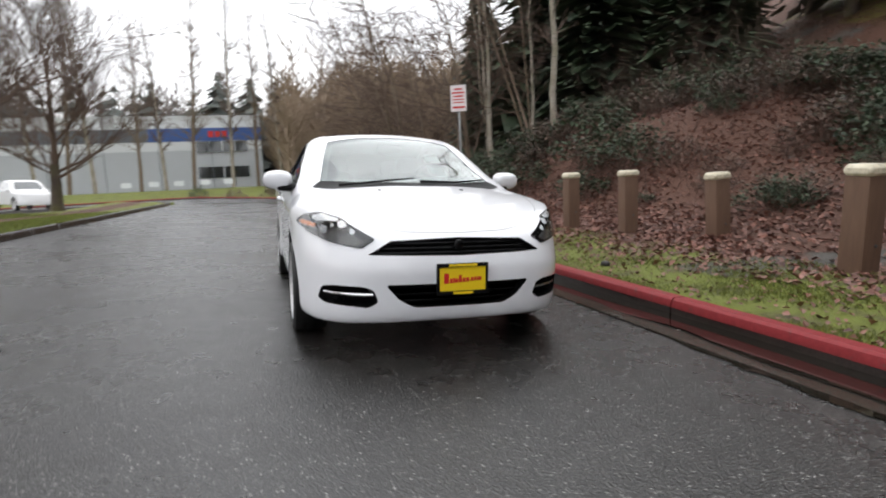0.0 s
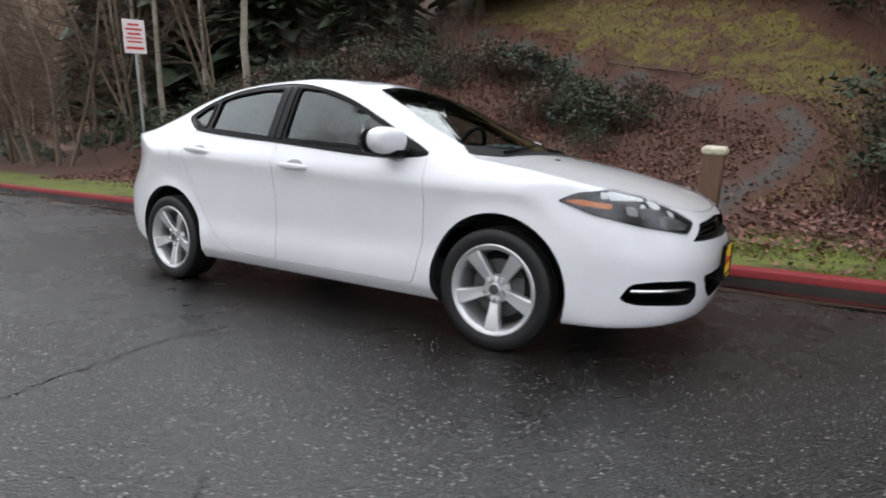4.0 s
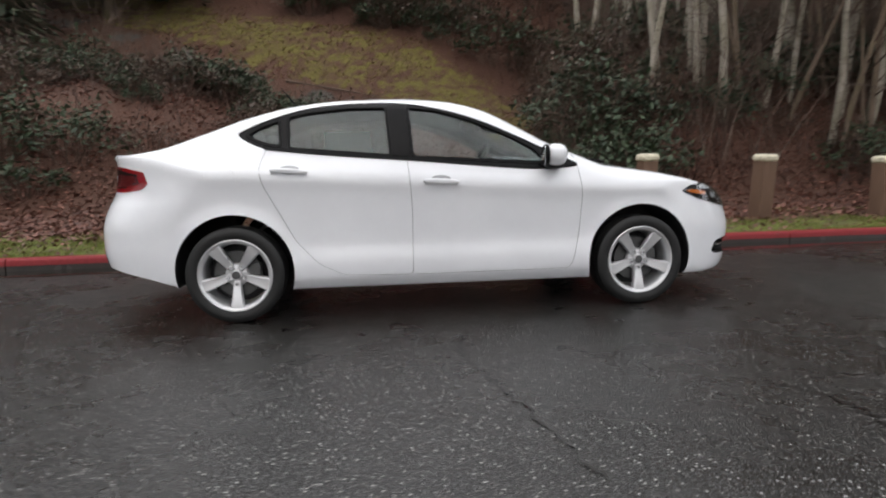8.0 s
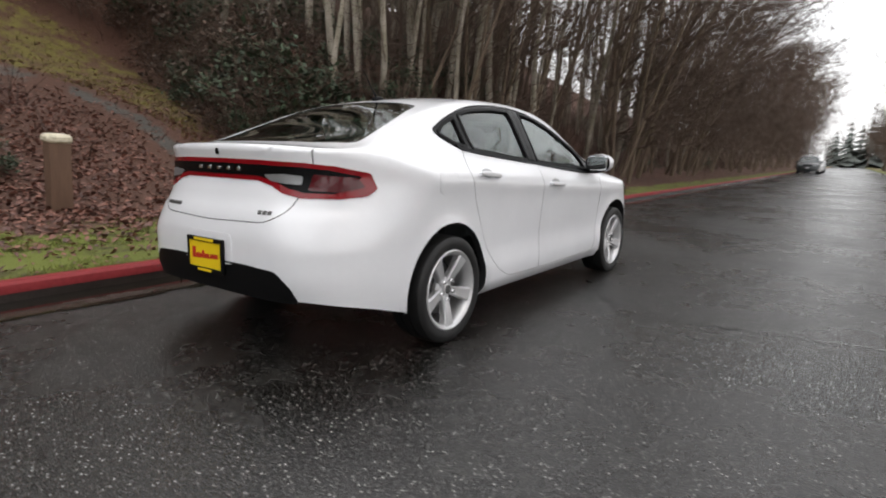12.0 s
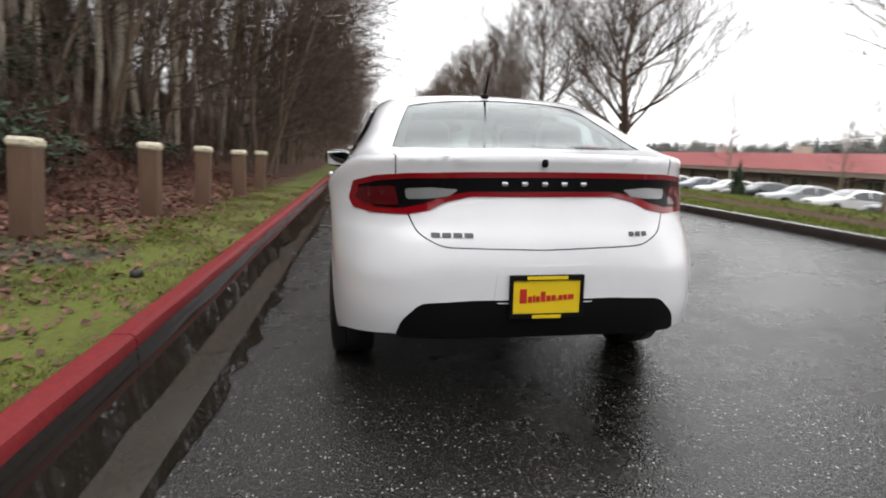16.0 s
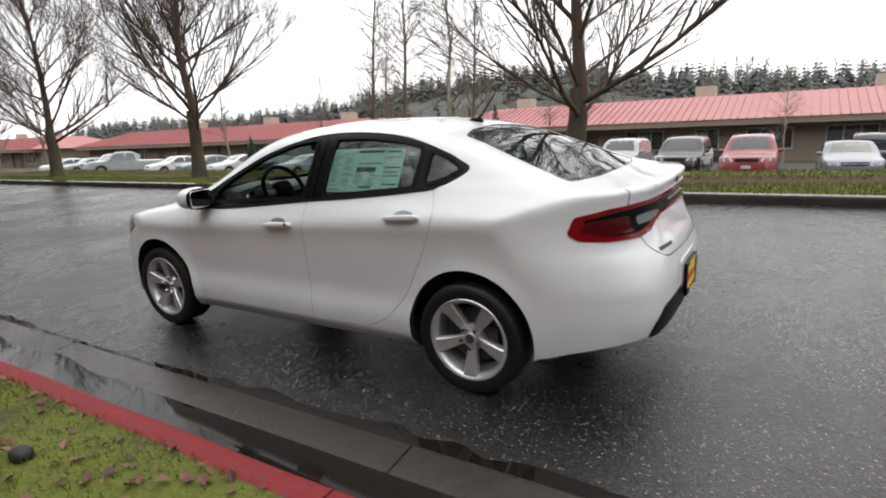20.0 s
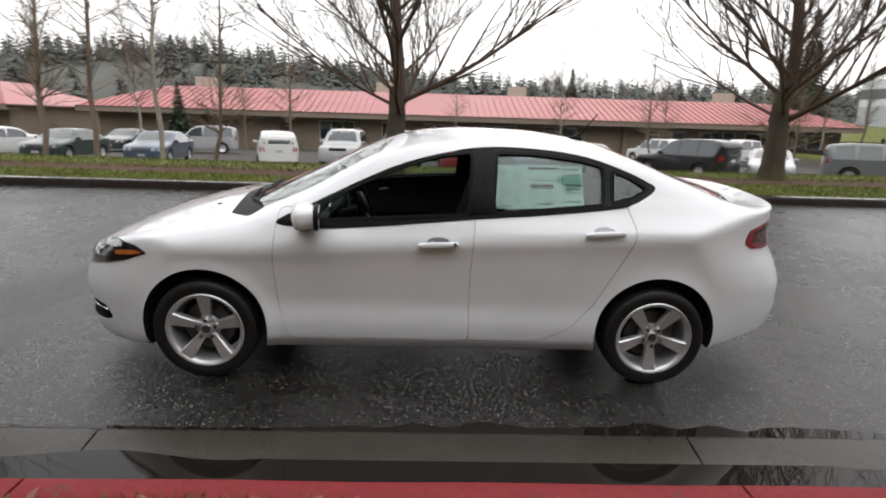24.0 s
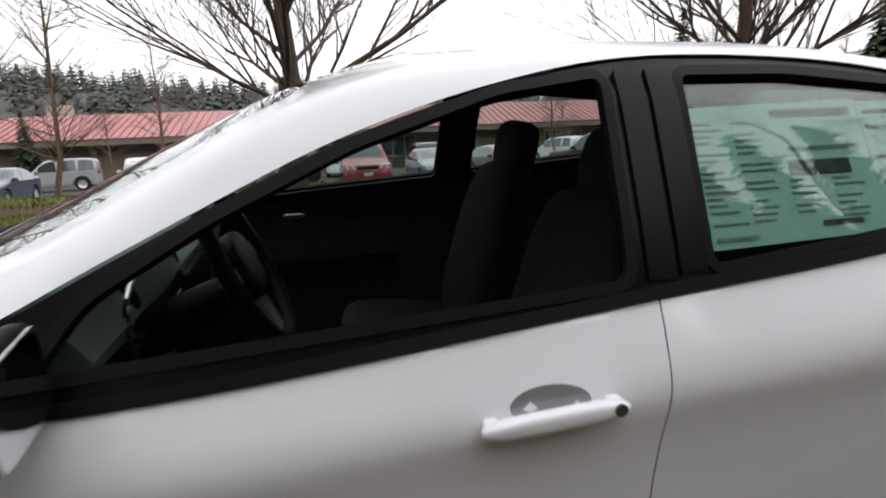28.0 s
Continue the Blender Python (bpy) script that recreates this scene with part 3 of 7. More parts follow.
grille = part("grille", bm_box((2.09, -0.50, 0.575), (2.10, 0.50, 0.70)), M_cavity, car, "black slatted upper grille")
strip_bars("slat", GRILLE, (0.607, 0.633, 0.660), 0.035, M_gloss_black, grille, 0.014)
intake = part("lower_intake", bm_box((2.15, -0.44, 0.29), (2.16, 0.44, 0.44)), M_cavity, car, "black lower air intake")
strip_bars("slat", INTAKE, (0.33, 0.37, 0.41), 0.06, M_black, intake, 0.012)
part("grille_emblem", bm_egg(0.012, 0.03, 0.034, 0.8, 0.8, m=Matrix.Translation((2.222, 0, 0.645))), M_gloss_black, grille, smooth=50)
for s in (-1, 1):
    fog = part("fog_recess", bm_box((1.87, min(s * 0.46, s * 0.76), 0.30), (1.88, max(s * 0.46, s * 0.76), 0.43)), M_cavity, car)
    loop = np.array([(s * a, b) for a, b in FOG])
    pts = [(float(car_nose(np.array(u), np.array(0.372))) - 0.022, u, 0.372 + 0.008 * k) for k, u in enumerate(np.linspace(s * 0.50, s * 0.75, 7) if s > 0 else np.linspace(-0.50, -0.75, 7))]
    pts = [(a, b, 0.375) for a, b, c in pts]
    part("fog_blade", bm_tube(pts, 0.008, 6), M_chrome, fog, "bright blade", smooth=40)
    part("fog_ring", bm_lathe(((0.0, 0), (0.035, 0.0), (0.04, 0.012), (0.0, 0.016)), 20, pose(2.06 - 0.06, s * 0.67, 0.345, 0, 90, 0)), M_gloss_black, fog, smooth=40)

# headlights: a lens over a dark bowl with a reflector and an amber marker
for s in (-1, 1):
    view = corner_view(s)
    lamp_loop = corner_loop(((-0.30, 0.685), (-0.235, 0.635), (0.0, 0.668), (0.20, 0.715), (0.34, 0.775), (0.26, 0.815), (0.12, 0.828), (-0.05, 0.795), (-0.17, 0.745)), 0.03, 0.02)
    lamp = patch("headlight", lamp_loop, view, M_gloss_black, car, 0.0025, 0.006, 0.04, label="dark smoked headlight with amber marker")
    patch("amber_marker", corner_loop(((0.12, 0.765), (0.26, 0.785), (0.31, 0.775), (0.25, 0.758), (0.13, 0.742)), 0.02, 0.008), view, M_amber, lamp, 0.005, 0.004, 0.03)
    patch("reflector", corner_loop(((-0.245, 0.675), (-0.20, 0.65), (-0.09, 0.665), (-0.08, 0.715), (-0.15, 0.715)), 0.02, 0.02), view, M_alloy_dark, lamp, 0.005, 0.004, 0.03)
    patch("reflector", corner_loop(((0.01, 0.712), (0.06, 0.720), (0.068, 0.758), (0.02, 0.755)), 0.02, 0.018), view, M_grey_trim, lamp, 0.005, 0.004, 0.03)
    lens = patch("lens", inset(lamp_loop, 0.002), view, M_clear, lamp, 0.012, 0.004, 0.04)
    lens.visible_shadow = False

# tail lamps: one red band across the tail, black in its middle
half = ((0.795, 0.895), (0.775, 0.975), (0.68, 1.005), (0.56, 1.018), (0.30, 1.026), (0.0, 1.028))
low = ((0.0, 0.925), (0.30, 0.925), (0.40, 0.902), (0.47, 0.868), (0.56, 0.850), (0.70, 0.848), (0.775, 0.86))
BAND = corner_loop(half + tuple((-a, b) for a, b in half[::-1][1:]) + tuple((-a, b) for a, b in low[::-1]) + low[1:], 0.03, 0.012)
b_hi = ((0.755, 0.958), (0.66, 0.985), (0.55, 0.997), (0.30, 1.003), (0.0, 1.005))
b_lo = ((0.0, 0.948), (0.30, 0.948), (0.41, 0.928), (0.49, 0.895), (0.57, 0.876), (0.69, 0.873))
tail = patch("tail_light", BAND, "rear", M_red_lens, car, 0.004, 0.012, 0.04, label="full-width red tail light band")
core = corner_loop(b_hi + tuple((-a, b) for a, b in b_hi[::-1][1:]) + tuple((-a, b) for a, b in b_lo[::-1]) + b_lo[1:], 0.03, 0.012)
patch("dark_lens", core, "rear", M_gloss_black, tail, 0.0065, 0.004, 0.04)
for s in (-1, 1):
    patch("reverse_lamp", corner_loop([(s * a, b) for a, b in ((0.35, 0.955), (0.39, 0.925), (0.47, 0.915), (0.555, 0.912), (0.56, 0.955), (0.46, 0.962))], 0.02, 0.012), "rear", M_grey_trim, tail, 0.0085, 0.004, 0.03)
    patch("side_lens", corner_loop([(s * a, b) for a, b in ((0.585, 0.885), (0.70, 0.88), (0.765, 0.905), (0.74, 0.952), (0.60, 0.965))], 0.02, 0.012), "rear", M_dark_red, tail, 0.0085, 0.004, 0.03)
for y in (0.163, 0.08, -0.003, -0.086, -0.169):
    p, n = on_skin(np.array([(-2.6, y, 0.978)]), np.array([(1.0, 0, 0)]))
    part("badge_block", bm_egg(0.006, 0.014, 0.009, 0.5, 0.4, 12, 8, m=Matrix.Translation(p[0] + 0.008 * n[0])), M_chrome, tail, smooth=50)
p, n = on_skin(np.array([(-2.6, 0, 1.062)]), np.array([(1.0, 0, 0)]))
part("lid_emblem", bm_egg(0.008, 0.014, 0.017, 0.8, 0.7, m=Matrix.Translation(p[0])), M_gloss_black, lid, smooth=50)
for y0, count, wide in ((0.465, 4, 0.036), (-0.365, 3, 0.022)):
    for k in range(count):
        y = y0 - k * (wide + 0.008)
        patch("model_badge", corner_loop(((y, 0.765), (y - wide, 0.765), (y - wide, 0.783), (y, 0.783)), 0.02, 0.004), "rear", M_alloy_dark, lid, 0.004, 0.006, 0.03)
# rear bumper: black lower valance and the plate recess
VALANCE = corner_loop(((-0.612, 0.35), (-0.585, 0.43), (-0.51, 0.503), (-0.30, 0.515), (0.30, 0.515), (0.51, 0.503), (0.585, 0.43), (0.612, 0.35)), 0.04, 0.03)
patch("rear_valance", VALANCE, "rear", M_black, car, 0.004, 0.03, 0.06, label="matt black lower rear bumper")
patch("plate_recess", corner_loop(((-0.215, 0.50), (-0.20, 0.655), (0.20, 0.655), (0.215, 0.50)), 0.03, 0.03), "rear", M_paint, car, 0.0035, 0.006)
for s in (-1, 1):
    patch("fuel_door" if s < 0 else "reflector", corner_loop(((-1.495, 0.86), (-1.50, 0.985), (-1.31, 0.985), (-1.305, 0.86)), 0.02, 0.055), "right", M_paint, car, 0.002, 0.004, 0.03) if s < 0 else None


def number_plate(x, z, face, tall=0.19):
    """A dealer's yellow paper plate in a black frame; its lettering as plain red bars."""
    m = Matrix.Translation((x, 0, z)) @ pose(0, 0, 0, 0, 0, 0 if face > 0 else 180)
    plate = part("dealer_plate", bm_box((-0.006, -0.143, -0.076), (0.004, 0.143, 0.076), 0.003), M_yellow, car, "yellow dealer plate with red lettering", m)
    bm = bm_box((-0.008, -0.155, 0.066), (0.010, 0.155, 0.088), 0.003)
    for lo, hi in (((-0.008, -0.155, -0.092), (0.010, 0.155, -0.070)), ((-0.008, -0.155, -0.075), (0.010, -0.140, 0.07)), ((-0.008, 0.140, -0.075), (0.010, 0.155, 0.07))):
        b2 = bm_box(lo, hi, 0.003)
        me = bpy.data.meshes.new("f")
        b2.to_mesh(me)
        bm.from_mesh(me)
        b2.free()
    part("plate_frame", bm, M_black, plate, "black plate frame")
    for z0, w in ((0.078, 0.085), (-0.082, 0.06)):
        part("frame_strip", bm_box((0.0095, -w, z0 - 0.007), (0.0115, w, z0 + 0.007)), M_yellow, plate)
    y = -0.112
    for k, (w, t) in enumerate(((0.035, 0.058), (0.02, 0.026), (0.012, 0.03), (0.022, 0.024), (0.024, 0.042), (0.022, 0.024), (0.022, 0.024), (0.008, 0.008), (0.02, 0.022), (0.02, 0.022), (0.03, 0.022))):
        b = bm_box((0.003, y, -0.026 + 0.0012 * k), (0.0055, y + w * 0.8, -0.026 + 0.0012 * k + t), 0.003)
        part("letter_bar", b, M_red_ink, plate)
        y += w * 0.98
    return plate


number_plate(2.292, 0.462, 1)
number_plate(-2.307, 0.532, -1)


# door handles, a grey patch painted as the scoop's shade, and the driver's lock
for s, side in ((1, "left"), (-1, "right")):
    for k, (x0, z0, tilt) in enumerate(((-0.025, 0.875, 3), (-0.985, 0.952, 4))):
        p, n = on_skin(np.array([(x0, s * 1.3, z0)]), np.array([(0, -s * 1.0, 0)]))
        door = doors[side, k]
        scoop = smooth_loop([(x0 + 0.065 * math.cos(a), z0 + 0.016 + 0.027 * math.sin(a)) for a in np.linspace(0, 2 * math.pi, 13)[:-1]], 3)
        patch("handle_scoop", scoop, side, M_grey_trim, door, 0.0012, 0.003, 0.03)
        m = Matrix.Translation(p[0] + 0.022 * n[0]) @ pose(0, 0, 0, 0, tilt, 0)
        bar = part("door_handle", bm_egg(0.118, 0.014, 0.017, 0.75, 0.45, 32, 12, m), M_paint, door, smooth=60)
        for dx in (0.098, -0.098):
            part("handle_foot", bm_egg(0.014, 0.016, 0.013, m=Matrix.Translation(p[0] + 0.010 * n[0] + np.array((dx, 0, -dx * math.tan(radians(tilt)))))), M_paint, bar, smooth=60)
        if s == 1 and k == 0:
            part("lock", bm_lathe(((0.0, 0), (0.010, 0.0), (0.010, 0.004), (0.006, 0.003), (0, 0.003)), 16, Matrix.Translation(p[0] + 0.034 * n[0] + np.array((-0.095, 0, 0.006))) @ pose(0, 0, 0, -90, 0, 0)), M_alloy_dark, bar, smooth=40)

# door mirrors
for s, side in ((1, "left"), (-1, "right")):
    mirror = part("door_mirror", bm_egg(0.070, 0.108, 0.071, 0.8, 0.55, 32, 20, Matrix.Translation((0.725, s * 0.955, 1.035)) @ pose(0, 0, 0, 0, 6, s * 12)), M_paint, car, "white rounded door mirror housing", smooth=60)
    part("mirror_foot", bm_egg(0.06, 0.09, 0.028, 0.7, 0.6, m=Matrix.Translation((0.735, s * 0.875, 0.972))), M_black, mirror, smooth=60)
    face = part("mirror_rim", bm_egg(0.018, 0.108, 0.070, 0.7, 0.6, m=Matrix.Translation((0.657, s * 0.958, 1.032)) @ pose(0, 0, 0, 0, 0, s * 8)), M_black, mirror, smooth=60)
    part("mirror_glass", bm_egg(0.004, 0.092, 0.058, 0.3, 0.6, m=Matrix.Translation((0.641, s * 0.958, 1.032)) @ pose(0, 0, 0, 0, 0, s * 8)), M_mirror, mirror, smooth=60)
part("antenna", bm_tube(((-0.98, 0, 1.425), (-1.03, 0, 1.47), (-1.13, 0, 1.60)), [0.012, 0.006, 0.003], 8), M_black, car, "short black roof antenna", smooth=50)
part("antenna_base", bm_egg(0.05, 0.022, 0.022, 0.8, 0.8, m=Matrix.Translation((-0.985, 0, 1.428))), M_black, car, smooth=60)


# ---- wheels
def make_wheel():
    root = new("wheel")
    tyre = [(0.222, -0.095), (0.236, -0.104), (0.268, -0.111), (0.296, -0.108), (0.311, -0.096), (0.3165, -0.07), (0.3175, -0.035), (0.311, -0.034), (0.311, -0.026), (0.3178, -0.025),
            (0.318, 0.025), (0.311, 0.026), (0.311, 0.034), (0.3175, 0.035), (0.3165, 0.07), (0.311, 0.096), (0.296, 0.108), (0.268, 0.111), (0.236, 0.104), (0.222, 0.095), (0.214, 0.07), (0.214, -0.07)]
    tyre = [(r - 0.007 * (r > 0.29), h) for r, h in tyre]
    part("tyre", bm_lathe(tyre, 64, closed=True), M_rubber, root, "wet black tyre", smooth=35)
    rim = [(0.229, 0.094), (0.233, 0.102), (0.227, 0.107), (0.216, 0.103), (0.202, 0.085), (0.198, 0.03), (0.195, -0.09), (0.218, -0.096), (0.218, -0.09), (0.206, 0.02), (0.212, 0.07)]
    rim_ob = part("rim", bm_lathe(rim, 64, closed=True), M_alloy, root, "silver five-spoke alloy rim", smooth=35)
    for k in range(5):
        bm = bmesh.new()
        rows = []
        for r, w, y1, y0 in ((0.018, 0.024, 0.058, 0.02), (0.05, 0.024, 0.064, 0.025), (0.09, 0.027, 0.076, 0.035), (0.14, 0.033, 0.088, 0.045), (0.185, 0.039, 0.096, 0.05), (0.214, 0.045, 0.099, 0.055)):
            rows.append([bm.verts.new(c) for c in ((-w, r, y0), (-w, r, y1 - 0.008), (-w * 0.78, r, y1), (0, r, y1 - 0.002), (w * 0.78, r, y1), (w, r, y1 - 0.008), (w, r, y0))])
        for a, b in zip(rows, rows[1:]):
            for i in range(7):
                bm.faces.new((a[i], a[(i + 1) % 7], b[(i + 1) % 7], b[i]))
        bm.faces.new(rows[0])
        bm.faces.new(rows[-1][::-1])
        bmesh.ops.recalc_face_normals(bm, faces=bm.faces)
        bm.transform(pose(0, 0, 0, 0, 0, 180 + 72 * k))
        part("spoke", bm, M_alloy, rim_ob, smooth=30)
        a = radians(72 * k + 36 - 90 + 180)
        part("lug_nut", bm_lathe(((0.0, 0.04), (0.0145, 0.04), (0.0145, 0.078), (0.010, 0.086), (0, 0.086)), 6, Matrix.Translation((0.057 * math.cos(a), 0.057 * math.sin(a), 0))), M_chrome, rim_ob)
    part("hub", bm_lathe(((0.072, 0.0), (0.075, 0.040), (0.066, 0.052), (0.036, 0.058), (0.033, 0.074), (0.028, 0.078), (0, 0.079)), 32), M_alloy, rim_ob, smooth=35)
    part("hub_cap", bm_lathe(((0.027, 0.074), (0.026, 0.0805), (0, 0.082)), 24), M_alloy_dark, rim_ob, smooth=35)
    part("brake_disc", bm_lathe(((0.15, -0.01), (0.15, 0.012), (0.08, 0.012), (0.075, 0.02), (0, 0.02), (0, -0.01)), 40), M_alloy_dark, root, "dull grey brake disc", smooth=35)
    part("brake_caliper", bm_box((0.06, -0.07, -0.03), (0.145, 0.07, 0.032), 0.012), M_alloy_dark, root, smooth=40)
    part("wheel_backing", bm_lathe(((0.19, -0.06), (0.19, -0.05), (0, -0.05), (0, -0.06)), 32), M_cavity, root)
    return root


wheel = make_wheel()
wheel.parent = car
for k, (hx, s, turn) in enumerate(((HUB_X, -1, 0), (-HUB_X, -1, 0), (HUB_X, 1, 35), (-HUB_X, 1, 0))):
    m = Matrix.Translation((hx, s * 0.797, 0.3105)) @ pose(0, 0, 0, 90 if s < 0 else -90, 0, 0) @ pose(0, 0, 0, 0, 0, 0 if s < 0 else 180) @ pose(0, 0, 0, 0, 0, turn)
    if k == 0:
        wheel.matrix_basis = m
    else:
        copy_thing(wheel, m)

# ---- cabin
def seat(x, y, wide=0.5, back=True):
    root = new("seat")
    root.parent = car
    root.matrix_basis = Matrix.Translation((x, y, 0.27))
    part("seat_cushion", bm_egg(0.27, wide / 2, 0.10, 0.5, 0.45, 28, 14, Matrix.Translation((0.02, 0, 0.20)) @ pose(0, 0, 0, 0, -8, 0)), M_fabric, root, smooth=60)
    part("seat_back", bm_egg(0.09, wide / 2 - 0.01, 0.34, 0.55, 0.5, 28, 16, Matrix.Translation((-0.27, 0, 0.52)) @ pose(0, 0, 0, 0, -17, 0)), M_fabric, root, smooth=60)
    part("headrest", bm_egg(0.055, 0.13, 0.095, 0.6, 0.55, 24, 14, Matrix.Translation((-0.39, 0, 0.905)) @ pose(0, 0, 0, 0, -12, 0)), M_fabric, root, smooth=60)
    for dy in (-0.05, 0.05):
        part("headrest_post", bm_tube(((-0.375, dy, 0.76), (-0.385, dy, 0.85)), 0.007, 6), M_alloy_dark, root)
    part("seat_base", bm_box((-0.2, -wide / 2 + 0.05, 0.0), (0.2, wide / 2 - 0.05, 0.14), 0.02), M_black, root)
    return root


for y in (0.37, -0.37):
    seat(-0.02, y)
for y in (0.38, -0.38):
    seat(-0.88, y, 0.56)
# dashboard, its hood over the dials, the centre stack and console
dash = bmesh.new()
rows = []
for y in np.linspace(-0.72, 0.72, 25):
    g = math.exp(-(((y - 0.37) / 0.2) ** 2))
    prof = ((1.02, 0.60), (0.74, 0.60), (0.70, 0.68), (0.69, 0.86), (0.66 - 0.03 * g, 0.96 + 0.02 * g), (0.70 - 0.05 * g, 1.01 + 0.05 * g), (0.80, 1.035 + 0.03 * g), (1.0, 0.99), (1.04, 0.95))
    rows.append([dash.verts.new((x, y, z)) for x, z in prof])
for a, b in zip(rows, rows[1:]):
    for i in range(len(a)):
        dash.faces.new((a[i], a[(i + 1) % len(a)], b[(i + 1) % len(a)], b[i]))
dash.faces.new(rows[0])
dash.faces.new(rows[-1])
bmesh.ops.recalc_face_normals(dash, faces=dash.faces)
dash = part("dashboard", dash, M_dash, car, "dark grey dashboard", smooth=45)
part("instrument_panel", bm_egg(0.02, 0.17, 0.06, 0.4, 0.5, m=Matrix.Translation((0.665, 0.37, 0.985)) @ pose(0, 0, 0, 0, 20, 0)), M_gloss_black, dash, smooth=50)
part("instrument_trim", bm_tube([(0.655, 0.37 + 0.2 * math.cos(a), 0.965 + 0.085 * math.sin(a)) for a in np.linspace(-0.9, math.pi + 0.9, 22)], 0.006, 6), M_chrome, dash, smooth=50)
part("centre_console_panel", bm_box((0.64, -0.14, 0.52), (0.72, 0.14, 0.94), 0.02), M_gloss_black, dash)
for y in (-0.6, 0.62, -0.2, 0.16):
    part("air_vent", bm_box((0.655, y - 0.06, 0.87), (0.69, y + 0.06, 0.935), 0.01), M_gloss_black, dash)
part("console", bm_box((-0.35, -0.11, 0.27), (0.68, 0.11, 0.50), 0.03), M_black, car, "black centre console")
part("armrest", bm_box((-0.38, -0.10, 0.49), (-0.08, 0.10, 0.585), 0.03), M_fabric, car)
part("gear_lever", bm_tube(((0.22, 0, 0.49), (0.20, 0, 0.60)), [0.012, 0.022], 10), M_black, car, smooth=50)
# steering wheel
sw = new("steering_wheel")
sw.parent = car
sw.matrix_basis = Matrix.Translation((0.465, 0.37, 1.01)) @ pose(0, 0, 0, 0, -66, 0)
ring = bmesh.new()
n1, n2 = 48, 10
rows = [[ring.verts.new(((0.182 + 0.017 * math.cos(b)) * math.cos(a), (0.182 + 0.017 * math.cos(b)) * math.sin(a), 0.017 * math.sin(b))) for b in (2 * math.pi * j / n2 for j in range(n2))] for a in (2 * math.pi * i / n1 for i in range(n1))]
for i in range(n1):
    for j in range(n2):
        ring.faces.new((rows[i][j], rows[(i + 1) % n1][j], rows[(i + 1) % n1][(j + 1) % n2], rows[i][(j + 1) % n2]))
bmesh.ops.recalc_face_normals(ring, faces=ring.faces)
part("wheel_rim", ring, M_black, sw, smooth=60)
part("airbag_pad", bm_egg(0.075, 0.085, 0.028, 0.5, 0.6, m=Matrix.Translation((0.0, 0, -0.012))), M_black, sw, smooth=60)
for a in (0, 180, 270 - 90):
    part("wheel_spoke", bm_box((-0.02, 0.05, -0.022), (0.02, 0.18, -0.004), 0.006, m=pose(0, 0, 0, 0, 0, a)), M_grey_trim, sw, "silver spoke")
part("wheel_spoke", bm_box((-0.18, -0.03, -0.022), (-0.05, 0.03, -0.004), 0.006), M_grey_trim, sw, "silver spoke")
part("steering_column", bm_tube(((0.445, 0.37, 0.975), (0.75, 0.37, 0.84)), [0.04, 0.06], 12), M_black, car, smooth=50)
for dy, tip in ((0.05, 0.19), (-0.05, -0.17)):
    part("column_stalk", bm_tube(((0.50, 0.37 + dy, 0.96), (0.47, 0.37 + tip, 0.985)), [0.008, 0.011], 8), M_black, car, smooth=50)
for s, side in ((1, "left"), (-1, "right")):
    for k, x in enumerate((0.30, -0.70)):
        part("door_pull", bm_egg(0.045, 0.006, 0.011, m=Matrix.Translation((x + 0.12, s * 0.775, 0.90))), M_chrome, doors[side, k], "chrome inner handle", smooth=50)
        part("door_armrest", bm_box((x - 0.30, min(s * 0.74, s * 0.80), 0.66), (x + 0.28, max(s * 0.74, s * 0.80), 0.72), 0.02), M_black, doors[side, k])
part("rear_shelf", bm_box((-1.72, -0.62, 0.97), (-1.32, 0.62, 1.0), 0.01), M_cavity, car)
part("inner_mirror", bm_egg(0.012, 0.11, 0.032, 0.5, 0.5, m=Matrix.Translation((0.40, 0, 1.30))), M_black, car, smooth=50)

# window sticker behind the left rear glass: pale green sheets, their print as bars
sheet = corner_loop(((-0.36, 1.082), (-0.35, 1.322), (-0.755, 1.33), (-0.755, 1.092)), 0.04)
side_sheet = corner_loop(((-0.757, 1.098), (-0.757, 1.325), (-0.875, 1.325), (-0.88, 1.102)), 0.04)
sticker = patch("price_sticker", sheet, "left", M_paper, doors["left", 1], -0.020, 0.001, 0.06, label="pale green printed price sheet inside the glass")
sheet2 = patch("fuel_sticker", side_sheet, "left", M_paper, doors["left", 1], -0.0205, 0.001, 0.06, label="second pale green printed sheet")


def print_bar(x0, z0, x1, z1, mat, owner):
    patch("print_bar", corner_loop(((x0, z0), (x1, z0), (x1, z1), (x0, z1)), 0.05), "left", mat, owner, -0.0186, 0.001, 0.06)


rnd = random.Random(4)
print_bar(-0.56, 1.195, -0.70, 1.222, M_ink, sticker)
print_bar(-0.60, 1.108, -0.69, 1.118, M_ink, sticker)
print_bar(-0.55, 1.300, -0.735, 1.314, M_ink, sticker)
print_bar(-0.57, 1.238, -0.735, 1.246, M_ink_pale, sticker)
print_bar(-0.375, 1.093, -0.46, 1.102, M_ink_pale, sticker)
for col in (-0.375, -0.46, -0.555, -0.65):
    z = 1.29 if col > -0.5 else 1.185
    while z > 1.12:
        print_bar(col, z, col - rnd.uniform(0.03, 0.075), z + 0.0045, M_ink_pale, sticker)
        z -= rnd.choice((0.011, 0.011, 0.02))
for z, w, m in ((1.30, 0.09, M_ink), (1.27, 0.1, M_ink_pale), (1.215, 0.1, M_ink), (1.19, 0.09, M_ink_pale), (1.17, 0.1, M_ink_pale), (1.125, 0.1, M_ink)):
    print_bar(-0.765, z, -0.765 - w, z + 0.008, m, sheet2)
